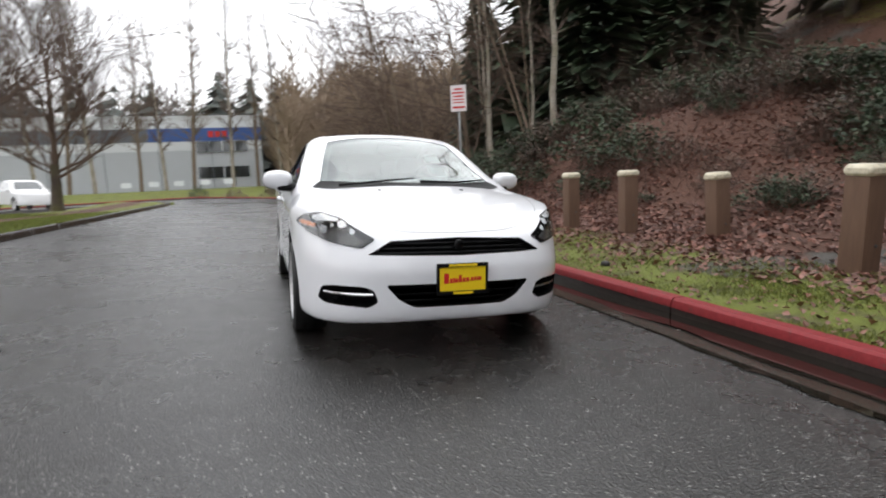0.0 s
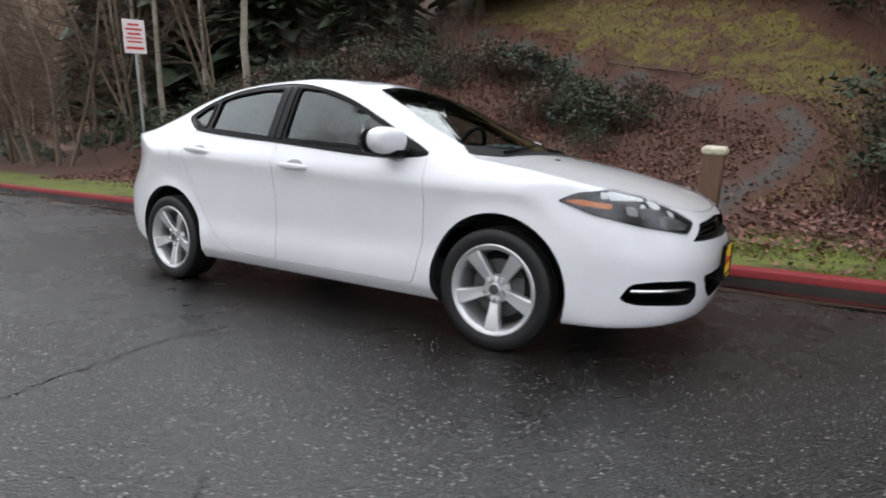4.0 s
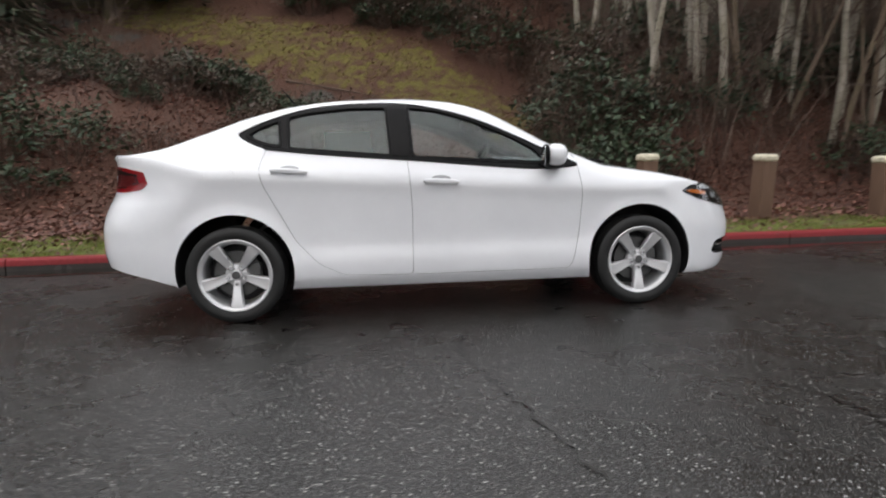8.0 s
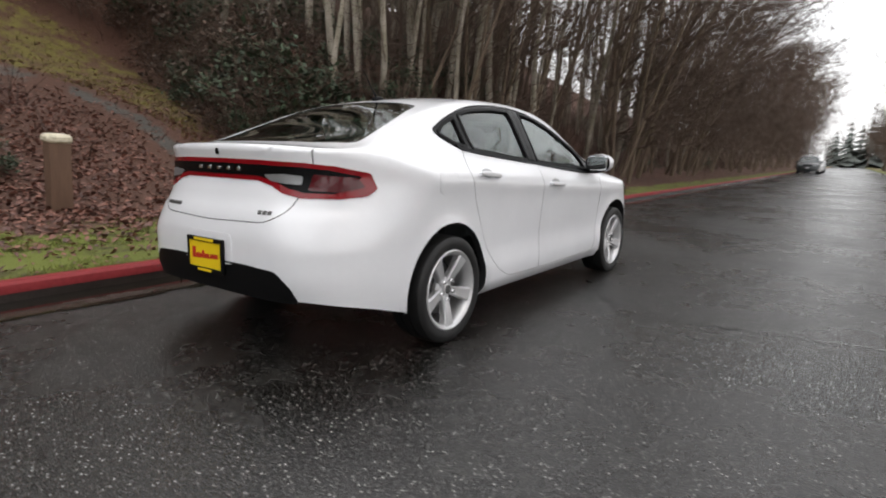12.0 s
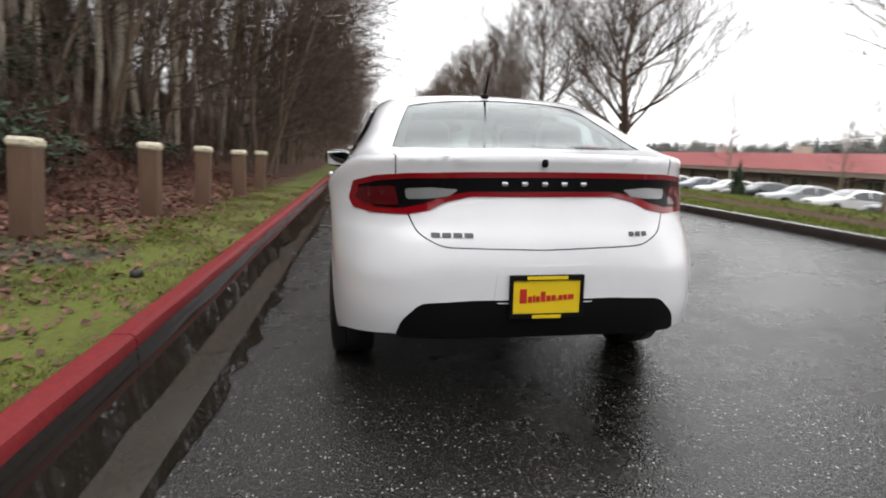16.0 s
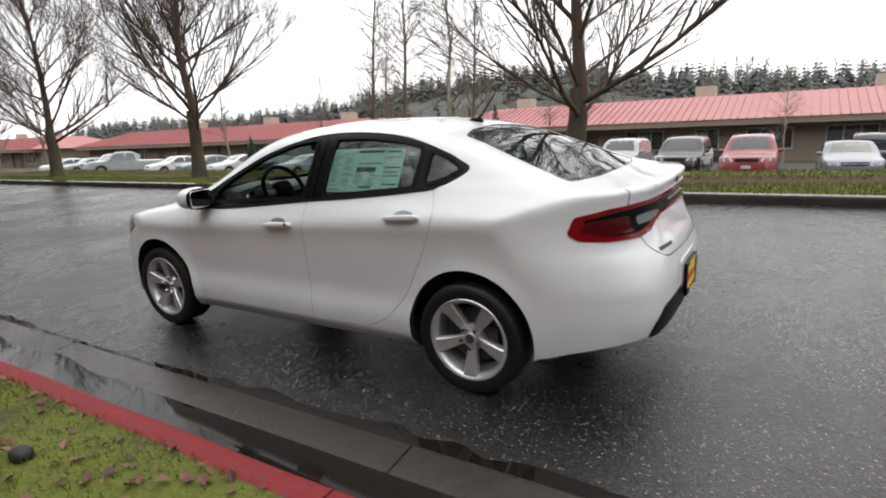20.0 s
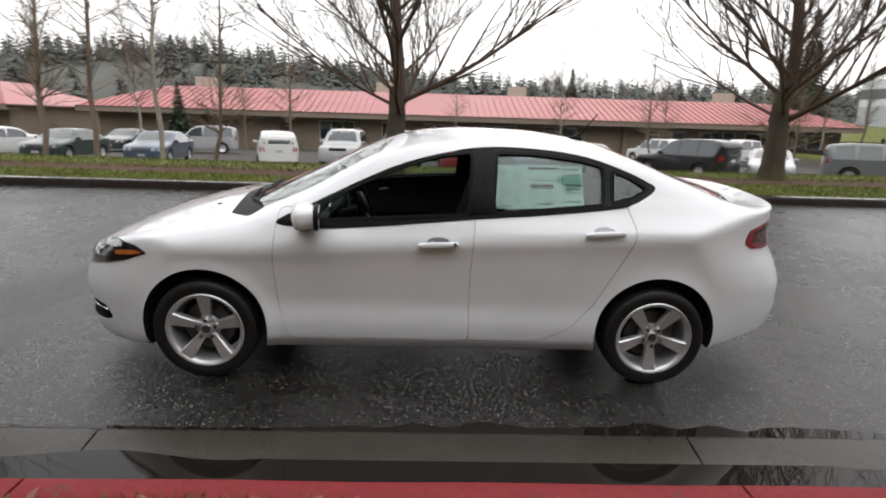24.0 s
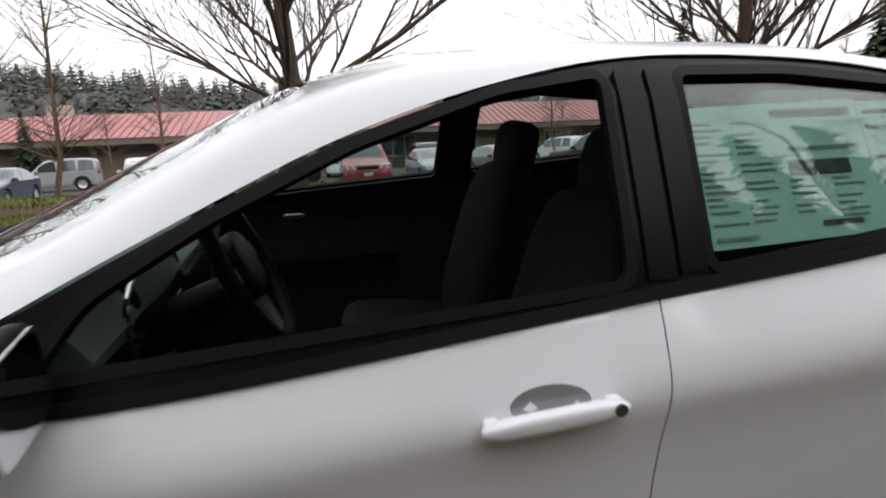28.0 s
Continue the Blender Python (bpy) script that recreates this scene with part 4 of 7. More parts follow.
# ---------------------------------------------------------------- ground, road and kerbs
def step(a, b, t):
    t = np.clip((t - a) / (b - a), 0, 1)
    return t * t * (3 - 2 * t)


def wave(x, y, s, seed=0.0):
    """Cheap smooth unevenness between -1 and 1."""
    return (np.sin(x / s + 1.7 * np.sin(y / s * 0.8 + seed) + seed) + np.sin(y / s * 1.3 + 1.3 * np.sin(x / s * 0.7 - seed) + 2 * seed)) / 2


UP = Vector((0, -0.05, 1)).normalized()
LEAN = pose(0, 0, 0, 2.9, 0, 0)


TRAIL = ((0.7, 2.0), (0.9, 4.0), (1.5, 6.0), (2.2, 8.0), (2.5, 10.0), (2.0, 12.2), (0.3, 13.7), (-2.0, 14.6), (-4.5, 15.5), (-8.0, 17.0), (-14.0, 19.5), (-30.0, 26.0))


def path_off(x, y):
    """How far a place lies from the gravel path that climbs from between two posts and turns back; above zero on its outer side."""
    x, y = np.asarray(x, float), np.asarray(y, float)
    best, side = np.full(x.shape, 1e9), np.ones(x.shape)
    for (ax, ay), (bx, by) in zip(TRAIL, TRAIL[1:]):
        dx, dy = bx - ax, by - ay
        t = np.clip(((x - ax) * dx + (y - ay) * dy) / (dx * dx + dy * dy), 0, 1)
        px, py = x - ax - t * dx, y - ay - t * dy
        r = np.hypot(px, py)
        near = r < best
        best, side = np.where(near, r, best), np.where(near, np.where(dx * py - dy * px < 0, 1.0, -1.0), side)
    return best * side


def bank_edge(y):
    """How wide the mown strip is on the path's outer side."""
    return 1.1 + 0.45 * np.clip(y - 9.0, 0, 5.5)


def ground_z(x, y):
    x, y = np.asarray(x, float), np.asarray(y, float)
    verge = 0.115 + 0.045 * np.clip(y - 2.1, 0, 2.6) + 0.02 * wave(x, y, 0.7) * step(2.15, 2.6, y)
    d = np.maximum(y - 4.6, 0)
    near = np.minimum(d, 13.0)
    hill = 0.14 * d + 0.0042 * d * d * (1 - 0.75 * step(12, 40, x)) + 0.0115 * near * near * (1 - step(6, 14, x)) * (1 - step(-12, -22, x))
    off = path_off(x, y)
    right = step(0.2, 2.6, off - bank_edge(y)) * step(5.0, 9.5, y) * (2.3 + 0.6 * step(4, 12, x)) * (1 - 0.75 * step(12, 34, x))
    left = step(0.9, 3.0, -off) * step(5.2, 9.0, y) * (0.45 + 1.1 * step(-2.0, -6.0, x)) * (1 - 0.6 * step(11, 15, y))
    up = verge + hill * (1 - 0.6 * step(-14, -34, x)) + right + left * (1 - step(-12, -24, x)) + 0.22 * wave(x, y, 2.3, 1.0) * step(5, 8, y)
    up = up + 0.34 * np.clip(y - 13, 0, 26) * step(13, 17, y) * (1 - step(60, 110, x)) * (1 - step(-16, -40, x))
    bank = step(-8.2, -11.2, y)
    lot = 0.10 + 0.05 * wave(x, y, 3.0) * step(-5.6, -6.5, y) * (1 - bank) + bank * (-1.22 - 0.075 * (-11.8 - np.clip(y, -46, -11.8)))
    z = np.where(y > 2.05, up, np.where(y < -5.5, lot, -0.25))
    z = np.where((x > -44.5) & (x < -28.9) & (y < 2), -0.25 - 0.06 * np.clip(-y - 6, 0, 60), z)
    z = z + 6.5 * step(-54, -84, x) * step(3, 16, y)
    return np.where((x <= -44.5) & (y < 3), 0.12 + 0.9 * step(-46, -60, x) - 0.05 * np.clip(-y, 0, 60), z)


def make_soil():
    q = Mat("leaf_strewn_soil", 0.9)
    big, mid, fine = q.noise(0.35, 4), q.noise(2.6, 6, 0.65), q.noise(38, 4, 0.7)
    leaf = q.cells(30.0, "Color")
    litter = q.mix(fine, (0.030, 0.014, 0.008), (0.120, 0.050, 0.028))
    litter = q.mix(q.ramp(q.cells(30.0), (0.1, 0.6), (0.5, 0.0)), litter, q.mix(leaf, (0.065, 0.022, 0.015), (0.18, 0.068, 0.044)))
    moss = q.mix(q.ramp(mid, (0.33, 0.0), (0.50, 1.0)), q.mix(fine, (0.022, 0.016, 0.008), (0.075, 0.052, 0.022)), q.mix(fine, (0.055, 0.072, 0.008), (0.19, 0.215, 0.026)))
    gravel = q.mix(q.cells(55.0, "Color"), (0.032, 0.029, 0.025), (0.100, 0.091, 0.078))
    yellow = q.mix(q.ramp(mid, (0.42, 0.0), (0.6, 1.0)), q.mix(fine, (0.055, 0.036, 0.013), (0.14, 0.085, 0.028)), q.mix(fine, (0.070, 0.060, 0.012), (0.20, 0.165, 0.028)))
    vc = q.t.nodes.new("ShaderNodeVertexColor")
    vc.layer_name = "cover"
    sep = q.t.nodes.new("ShaderNodeSeparateColor")
    q.link(vc.outputs[0], sep.inputs[0])
    rag = q.math("MULTIPLY", q.math("SUBTRACT", mid, 0.5), 1.5)
    def blend(ch):
        return q.ramp(q.math("ADD", sep.outputs[ch], rag), (0.38, 0.0), (0.62, 1.0))
    c = q.mix(blend(0), litter, moss)
    c = q.mix(blend(1), c, gravel)
    c = q.mix(blend(2), c, yellow)
    q.color(q.mix(0.35, c, q.ramp(big, (0.3, 0.5), (0.7, 1.0)), "MULTIPLY"))
    q.bump(q.mix(0.5, fine, q.cells(45.0)), 0.7, 0.03)
    return q.m


M_soil = make_soil()
xs = np.concatenate([np.arange(-190, -60, 8.0), np.arange(-60, -14, 1.5), np.arange(-14, 16, 0.22), np.arange(16, 60, 1.2), np.arange(60, 330, 9.0)])
ys = np.concatenate([np.arange(-260, -60, 10.0), np.arange(-60, -12, 1.5), np.arange(-12, -8.4, 0.4), np.arange(-8.4, -5.5, 0.5), [-5.53, -5.48, -4.9, -1, 1.5, 1.9, 2.04, 2.07],
                     np.arange(2.2, 12, 0.2), np.arange(12, 40, 0.9), np.arange(40, 220, 9.0)])
gx, gy = np.meshgrid(xs, ys, indexing="ij")
gz = ground_z(gx, gy)
nx, ny = gx.shape
idx = np.arange(nx * ny).reshape(nx, ny)
quads = np.stack([idx[:-1, :-1], idx[1:, :-1], idx[1:, 1:], idx[:-1, 1:]], -1).reshape(-1, 4)
me = mesh_from("ground", np.stack([gx, gy, gz], -1).reshape(-1, 3), quads, M_soil, True)
fx, fy = gx.ravel(), gy.ravel()
moss = np.clip(step(3.6, 2.6, fy) * (fy > 2) + 0.75 * step(4.6, 3.4, fy) * step(5, 2, fx) * (fy > 2), 0, 1) * (1 - step(9, 12, fx) * 0.3)
moss = np.maximum(moss, (fy < -5.2) & ((fy > -6.6) | ((fy < -7.5) & (fy > -10.5))))
moss = np.maximum(moss, (fx < -29) & (fy < 5))
moss = np.maximum(moss, 0.5 * ((fy < -46)))
off = path_off(fx, fy)
gravel = np.where(fy > 3.0, np.clip(0.85 - np.abs(off) / (0.55 + 0.7 * step(7, 4, fy)), 0, 1), 0)
yellow = np.where(fy > 4.8, 0.8 * step(0.2, 1.0, off) * step(0.5, -0.7, off - bank_edge(fy)) * step(5.0, 8.0, fy) * (0.75 + 0.25 * wave(fx, fy, 0.7)), 0)
gravel = np.where((fy < -11.5) & (fy > -46) & (fx > -29), 1.0, gravel)
layer = me.color_attributes.new("cover", "FLOAT_COLOR", "POINT")
layer.data.foreach_set("color", np.stack([moss, gravel, yellow, np.ones_like(moss)], 1).astype(np.float32).ravel())
tagged(put_mesh("ground", me), "mossy verge and leaf-strewn wooded slope, wet", "ground", kind="structure")


def make_asphalt():
    q = Mat("wet_asphalt", 0.4, IOR=1.62)
    stone = q.cells(115.0, "Color")
    sd = q.cells(115.0)
    big, mid = q.noise(0.45, 5, 0.6), q.noise(5.0, 5, 0.6)
    grit = q.mix(stone, (0.003, 0.0027, 0.0024), (0.014, 0.0125, 0.0110))
    sep = q.t.nodes.new("ShaderNodeSeparateColor")
    q.link(q.cells(60.0, "Color"), sep.inputs[0])
    # pale aggregate chips, coloured brighter to stand in for sky glints
    chip_glint = q.math("MULTIPLY", q.ramp(sep.outputs[1], (0.80, 0.0), (0.82, 1.0)), q.ramp(q.cells(60.0), (0.20, 1.0), (0.34, 0.0)))
    col = q.mix(chip_glint, q.mix(0.55, grit, q.ramp(mid, (0.3, 0.55), (0.7, 1.0)), "MULTIPLY"), (0.30, 0.295, 0.28))
    fine = q.t.nodes.new("ShaderNodeSeparateColor")
    q.link(stone, fine.inputs[0])
    fleck = q.math("MULTIPLY", q.ramp(fine.outputs[2], (0.72, 0.0), (0.75, 1.0)), q.ramp(sd, (0.24, 1.0), (0.40, 0.0)))
    col = q.mix(fleck, col, (0.098, 0.094, 0.087))
    q.color(col)
    wet = q.ramp(q.math("ADD", q.math("MULTIPLY", big, 0.7), q.math("MULTIPLY", mid, 0.3)), (0.36, 0.16), (0.62, 0.38))
    q.rough(wet)
    q.bump(q.math("ADD", q.math("MULTIPLY", sd, 0.8), q.math("MULTIPLY", q.noise(26, 4, 0.7), 0.6)), 0.48, 0.006)
    return q.m


M_asphalt = make_asphalt()
# road edges: the near kerb's foot, round to the side street, and the far kerb
def arc(cx, cy, r, a0, a1, n=14):
    return [(cx + r * math.cos(radians(a)), cy + r * math.sin(radians(a))) for a in np.linspace(a0, a1, n)]


NEAR = [(330, 1.95), (120, 1.95), (60, 1.95)] + [(x, 1.95) for x in range(58, -33, -2)] + arc(-34, -8.05, 10, 90, 180) + [(-44, -20), (-44.4, -60)]
FAR = [(330, -5.4), (120, -5.4), (60, -5.4), (12, -5.4), (-24, -5.4)] + arc(-26.5, -7.4, 2.0, 90, 180, 8) + [(-28.5, -20), (-29, -60)]


def away(path, d):
    """The path moved to its left by d."""
    p = np.array(path, float)
    t = np.gradient(p, axis=0)
    t /= np.linalg.norm(t, axis=1)[:, None]
    return p + d * np.stack([-t[:, 1], t[:, 0]], 1)


def fall(x, y):
    """The side street drops away."""
    return -0.06 * np.clip(-np.asarray(y) - 6, 0, 60)


edge_n, edge_f = away(NEAR, 0.50), away(FAR, 0.0)
bm = bmesh.new()
grid_x = np.concatenate([np.arange(-44, 60, 1.0), [60, 120, 330]])
rows = []
for x in grid_x:
    if x < -29:
        lo = -60.0
        hi = 1.45 if x > -34 else (-8.05 + math.sqrt(max(0, 9.5**2 - (x + 34) ** 2)) if x > -43.5 else -8.05)
    else:
        lo, hi = (-5.4, 1.45)
    rows.append([bm.verts.new((x, lo + (hi - lo) * k / 12, float(fall(x, lo + (hi - lo) * k / 12)))) for k in range(13)])
for a, b in zip(rows, rows[1:]):
    if abs(a[0].co.y - b[0].co.y) > 10:
        continue
    for k in range(12):
        bm.faces.new((a[k], b[k], b[k + 1], a[k + 1]))
tagged(part("road", bm, M_asphalt, smooth=30), "dark wet asphalt road with pale aggregate and painted sky glints", "road", kind="structure")


def sweep(name, path, profile, mat, parent=None, label="", smooth=30):
    """A bar of the given section (out to the left of the path, up) along a path on the ground."""
    bm = bmesh.new()
    rings = []
    offs = [away(path, d) for d, _ in profile]
    for i in range(len(path)):
        rings.append([bm.verts.new((offs[k][i][0], offs[k][i][1], profile[k][1] + float(fall(*offs[k][i])))) for k in range(len(profile))])
    for a, b in zip(rings, rings[1:]):
        for k in range(len(profile)):
            bm.faces.new((a[k], a[(k + 1) % len(profile)], b[(k + 1) % len(profile)], b[k]))
    bm.faces.new(rings[0])
    bm.faces.new(rings[-1][::-1])
    bmesh.ops.recalc_face_normals(bm, faces=bm.faces)
    return part(name, bm, mat, parent, label, smooth=smooth)


def make_kerb_paint():
    q = Mat("worn_red_kerb_paint", 0.6, IOR=1.33)
    worn = q.noise(9, 6, 0.65)
    red = q.mix(q.noise(30, 4), (0.14, 0.010, 0.013), (0.27, 0.030, 0.034))
    q.color(q.mix(q.ramp(worn, (0.60, 0.0), (0.70, 0.75)), red, (0.085, 0.05, 0.045)))
    q.bump(q.noise(60, 5), 0.35, 0.006)
    return q.m


def make_concrete(name, lo, hi, wet=0.35):
    q = Mat(name, wet, IOR=1.45)
    c = q.mix(q.noise(3.0, 6, 0.65), lo, hi)
    c = q.mix(q.ramp(q.noise(60, 3), (0.4, 0.0), (0.8, 0.6)), c, tuple(v * 0.55 for v in lo))
    q.color(c)
    q.rough(q.ramp(q.noise(1.1, 4), (0.40, 0.06), (0.66, 0.30)))
    q.bump(q.noise(70, 5, 0.7), 0.4, 0.006)
    return q.m


M_kerb = make_kerb_paint()
M_gutter = make_concrete("wet_gutter_concrete", (0.022, 0.019, 0.015), (0.062, 0.053, 0.043))
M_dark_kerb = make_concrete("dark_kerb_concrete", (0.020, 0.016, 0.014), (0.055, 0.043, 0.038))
KERB = [(0.0, 0.045), (-0.002, 0.075), (-0.012, 0.103), (-0.035, 0.12), (-0.13, 0.123), (-0.15, 0.115), (-0.15, 0.045)]
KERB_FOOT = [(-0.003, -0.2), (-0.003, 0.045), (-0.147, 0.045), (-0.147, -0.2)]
GUTTER = [(0.50, -0.1), (0.50, 0.004), (0.47, 0.006), (0.10, -0.032), (0.0, -0.045), (0.0, -0.12)]
kerb = tagged(new("kerb"), "red-painted concrete kerb with a concrete gutter", "kerb", kind="structure")
cuts = [330, 120, 60, 44, 32] + [20 - 3.05 * k for k in range(17)] + [-34]
for k, (a, b) in enumerate(zip(cuts, cuts[1:])):
    g = 0.006
    xsn = np.linspace(a - g, b + g, max(3, int(abs(a - b) / 0.25) if abs(a) < 14 else 4))
    wob = random.Random(k)
    dy = wob.uniform(-0.008, 0.008)
    sweep("kerb_block", [(x, 1.95 + dy + 0.004 * math.sin(x * 5.0)) for x in xsn], KERB, M_kerb, kerb)
    # the kerb's lower face is a separate, darker piece
    sweep("kerb_foot", [(x, 1.95 + dy) for x in xsn], KERB_FOOT, M_dark_kerb, kerb, "darker lower face of the kerb" if k == 0 else "")
    sweep("gutter_slab", [(x, 1.95) for x in xsn], GUTTER, M_gutter, kerb)
tail_path = NEAR[NEAR.index((-32, 1.95)) + 0:]
sweep("kerb_block", tail_path, KERB, M_kerb, kerb)
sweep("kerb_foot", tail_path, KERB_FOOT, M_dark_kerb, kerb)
sweep("gutter_slab", tail_path, GUTTER, M_gutter, kerb)
far_kerb = tagged(new("far_kerb"), "dark wet concrete kerb round the grass strip", "kerb", kind="structure")
dense_far = [(330, -5.4), (120, -5.4)] + [(x, -5.4) for x in range(60, -25, -3)] + FAR[5:]
sweep("kerb_block", dense_far, [(0.0, -0.2), (0.0, 0.09), (0.02, 0.125), (0.14, 0.13), (0.15, 0.11), (0.15, -0.2)], M_dark_kerb, far_kerb)
# the wet dark joint where gutter and asphalt meet, broken away in places
bm = bmesh.new()
rnd = random.Random(11)
prev = None
for x in np.arange(-14, 24, 0.06):
    w = 0.02 + 0.17 * max(0, 0.45 + 0.8 * wave(x, 0.3, 0.75, 2.0)) * float(0.4 + 0.6 * step(-4.6, -3.0, x) * step(3.6, 2.0, x)) * (0.8 + 0.35 * math.sin(11 * x + 2 * math.sin(4.3 * x))) + rnd.uniform(0, 0.014)
    row = [bm.verts.new((x, 1.452, 0.0055)), bm.verts.new((x, 1.45 - w, 0.0045))]
    if prev:
        bm.faces.new((prev[0], prev[1], row[1], row[0]))
    prev = row
M_seam = simple("dark_wet_joint", (0.012, 0.011, 0.010), 0.3)
JOINT = bm

# standing water in the gutter
def make_water():
    q = Mat("standing_water", 0.02, IOR=1.33)
    q.color((0.012, 0.010, 0.008))
    q.bump(q.noise(14, 2), 0.02, 0.004)
    return q.m


M_water = make_water()
bm = bmesh.new()
prev = None
for x in np.arange(-6.5, 16, 0.05):
    pool = float(step(0.6, 2.2, x) * step(10, 7, x))
    level = -0.012 + 0.014 * wave(x, 1.0, 0.9, 0.5) + 0.008 * wave(x, 2.0, 0.23, 0.1) + 0.014 * pool
    shore = 1.95 - np.interp(level, [-0.045, -0.032, 0.006], [0.0, 0.10, 0.47])
    row = [bm.verts.new((x, 1.951, -0.0125 + 0.012 * pool)), bm.verts.new((x, float(shore), -0.0125 + 0.012 * pool))]
    if prev:
        bm.faces.new((prev[0], prev[1], row[1], row[0]))
    prev = row
tagged(part("puddle", JOINT, M_water, None, smooth=30), "rainwater lying along the gutter's edge", "puddle", kind="structure")
tagged(part("puddle", bm, M_water, None, smooth=30), "still rainwater lying in the gutter", "puddle", kind="structure")

# cracks in the asphalt
def crack(points, seed, wide=0.006):
    rnd = random.Random(seed)
    p = smooth_loop(points, 14, False)
    bm, prev = bmesh.new(), None
    for i, (x, y) in enumerate(p):
        w = wide * rnd.uniform(0.4, 1.3)
        jx, jy = rnd.uniform(-0.02, 0.02), rnd.uniform(-0.02, 0.02)
        row = [bm.verts.new((x + jx - w, y + jy, 0.0045)), bm.verts.new((x + jx + w, y + jy + w, 0.0045))]
        if prev:
            bm.faces.new((prev[0], prev[1], row[1], row[0]))
        prev = row
    tagged(part("crack", bm, M_seam), "thin dark crack in the asphalt", "crack", kind="structure")


crack(((0.05, -1.35), (-0.05, -1.75), (0.02, -2.1), (0.12, -2.6), (0.2, -3.1)), 1)
crack(((0.25, -1.2), (0.12, -1.5), (-0.05, -1.72)), 2, 0.004)
crack(((1.2, -2.4), (1.35, -2.7), (1.3, -3.0), (1.5, -3.3)), 3)
crack(((3.2, -1.9), (3.0, -2.3), (3.1, -2.9)), 5, 0.004)
crack(((-3.2, -1.0), (-3.6, -1.6), (-3.5, -2.4)), 6, 0.004)
crack(((-1.9, 1.0), (-2.4, 0.6), (-3.3, 0.5)), 7, 0.004)
# loose grit
bm = bmesh.new()
rnd = random.Random(21)
for k in range(900):
    x, y = rnd.uniform(-6, 7), rnd.choice((rnd.uniform(-4.6, 1.4), rnd.uniform(0.9, 1.45), rnd.uniform(-3, 1)))
    r = rnd.uniform(0.002, 0.006)
    c = [bm.verts.new((x + r * math.cos(a) * rnd.uniform(0.7, 1.2), y + r * math.sin(a) * rnd.uniform(0.7, 1.2), 0.001)) for a in (0.3, 1.9, 3.6, 5.0)]
    t = bm.verts.new((x, y, r * 0.9))
    for i in range(4):
        bm.faces.new((c[i], c[(i + 1) % 4], t))
M_grit = simple("pale_grit", (0.22, 0.215, 0.20), 0.6, vary=0.5, scale=80)
tagged(part("grit", bm, M_grit), "small pale stones loose on the asphalt", "grit", kind="stuff")
# ---------------------------------------------------------------- trees, bushes, leaves and grass
RING = {n: [(math.cos(2 * math.pi * k / n), math.sin(2 * math.pi * k / n)) for k in range(n)] for n in range(3, 17)}


class Limbs:
    """Gathers tapered limbs into one mesh."""
    def __init__(self):
        self.v, self.f = [], []

    def limb(self, pts, radii, n):
        base, last = len(self.v), len(pts) - 1
        pts = [(float(p[0]), float(p[1]), float(p[2])) for p in pts]
        turns = RING[n]
        sx = sy = sz = None
        for i, (px, py, pz) in enumerate(pts):
            (bx, by, bz), (ax, ay, az) = pts[min(i + 1, last)], pts[max(i - 1, 0)]
            dx, dy, dz = bx - ax, by - ay, bz - az
            s = math.sqrt(dx * dx + dy * dy + dz * dz) + 1e-9
            dx, dy, dz = dx / s, dy / s, dz / s
            if sx is None:
                sx, sy, sz = (dy, -dx, 0.0) if abs(dz) < 0.9 else (0.0, dz, -dy)
            s = sx * dx + sy * dy + sz * dz
            sx, sy, sz = sx - dx * s, sy - dy * s, sz - dz * s
            s = math.sqrt(sx * sx + sy * sy + sz * sz) + 1e-9
            sx, sy, sz = sx / s, sy / s, sz / s
            ux, uy, uz = dy * sz - dz * sy, dz * sx - dx * sz, dx * sy - dy * sx
            r = radii[i]
            for c, k in turns:
                c, k = c * r, k * r
                self.v.append((px + c * sx + k * ux, py + c * sy + k * uy, pz + c * sz + k * uz))
        for i in range(last):
            for k in range(n):
                a, b = base + i * n + k, base + i * n + (k + 1) % n
                self.f.append((a, b, b + n, a + n))

    def quad(self, c, u, w, lift=0.0):
        """A leaf bent along its middle."""
        b = len(self.v)
        nrm = np.cross(u, w)
        nrm = nrm / (np.linalg.norm(nrm) + 1e-9)
        self.v += [c - u, c - 0.1 * u - w + lift * nrm, c + u, c - 0.1 * u + w + lift * nrm]
        self.f += [(b, b + 1, b + 2), (b, b + 2, b + 3)]

    def mesh(self, name, mat, smooth=True):
        return mesh_from(name, self.v, self.f, mat, smooth)


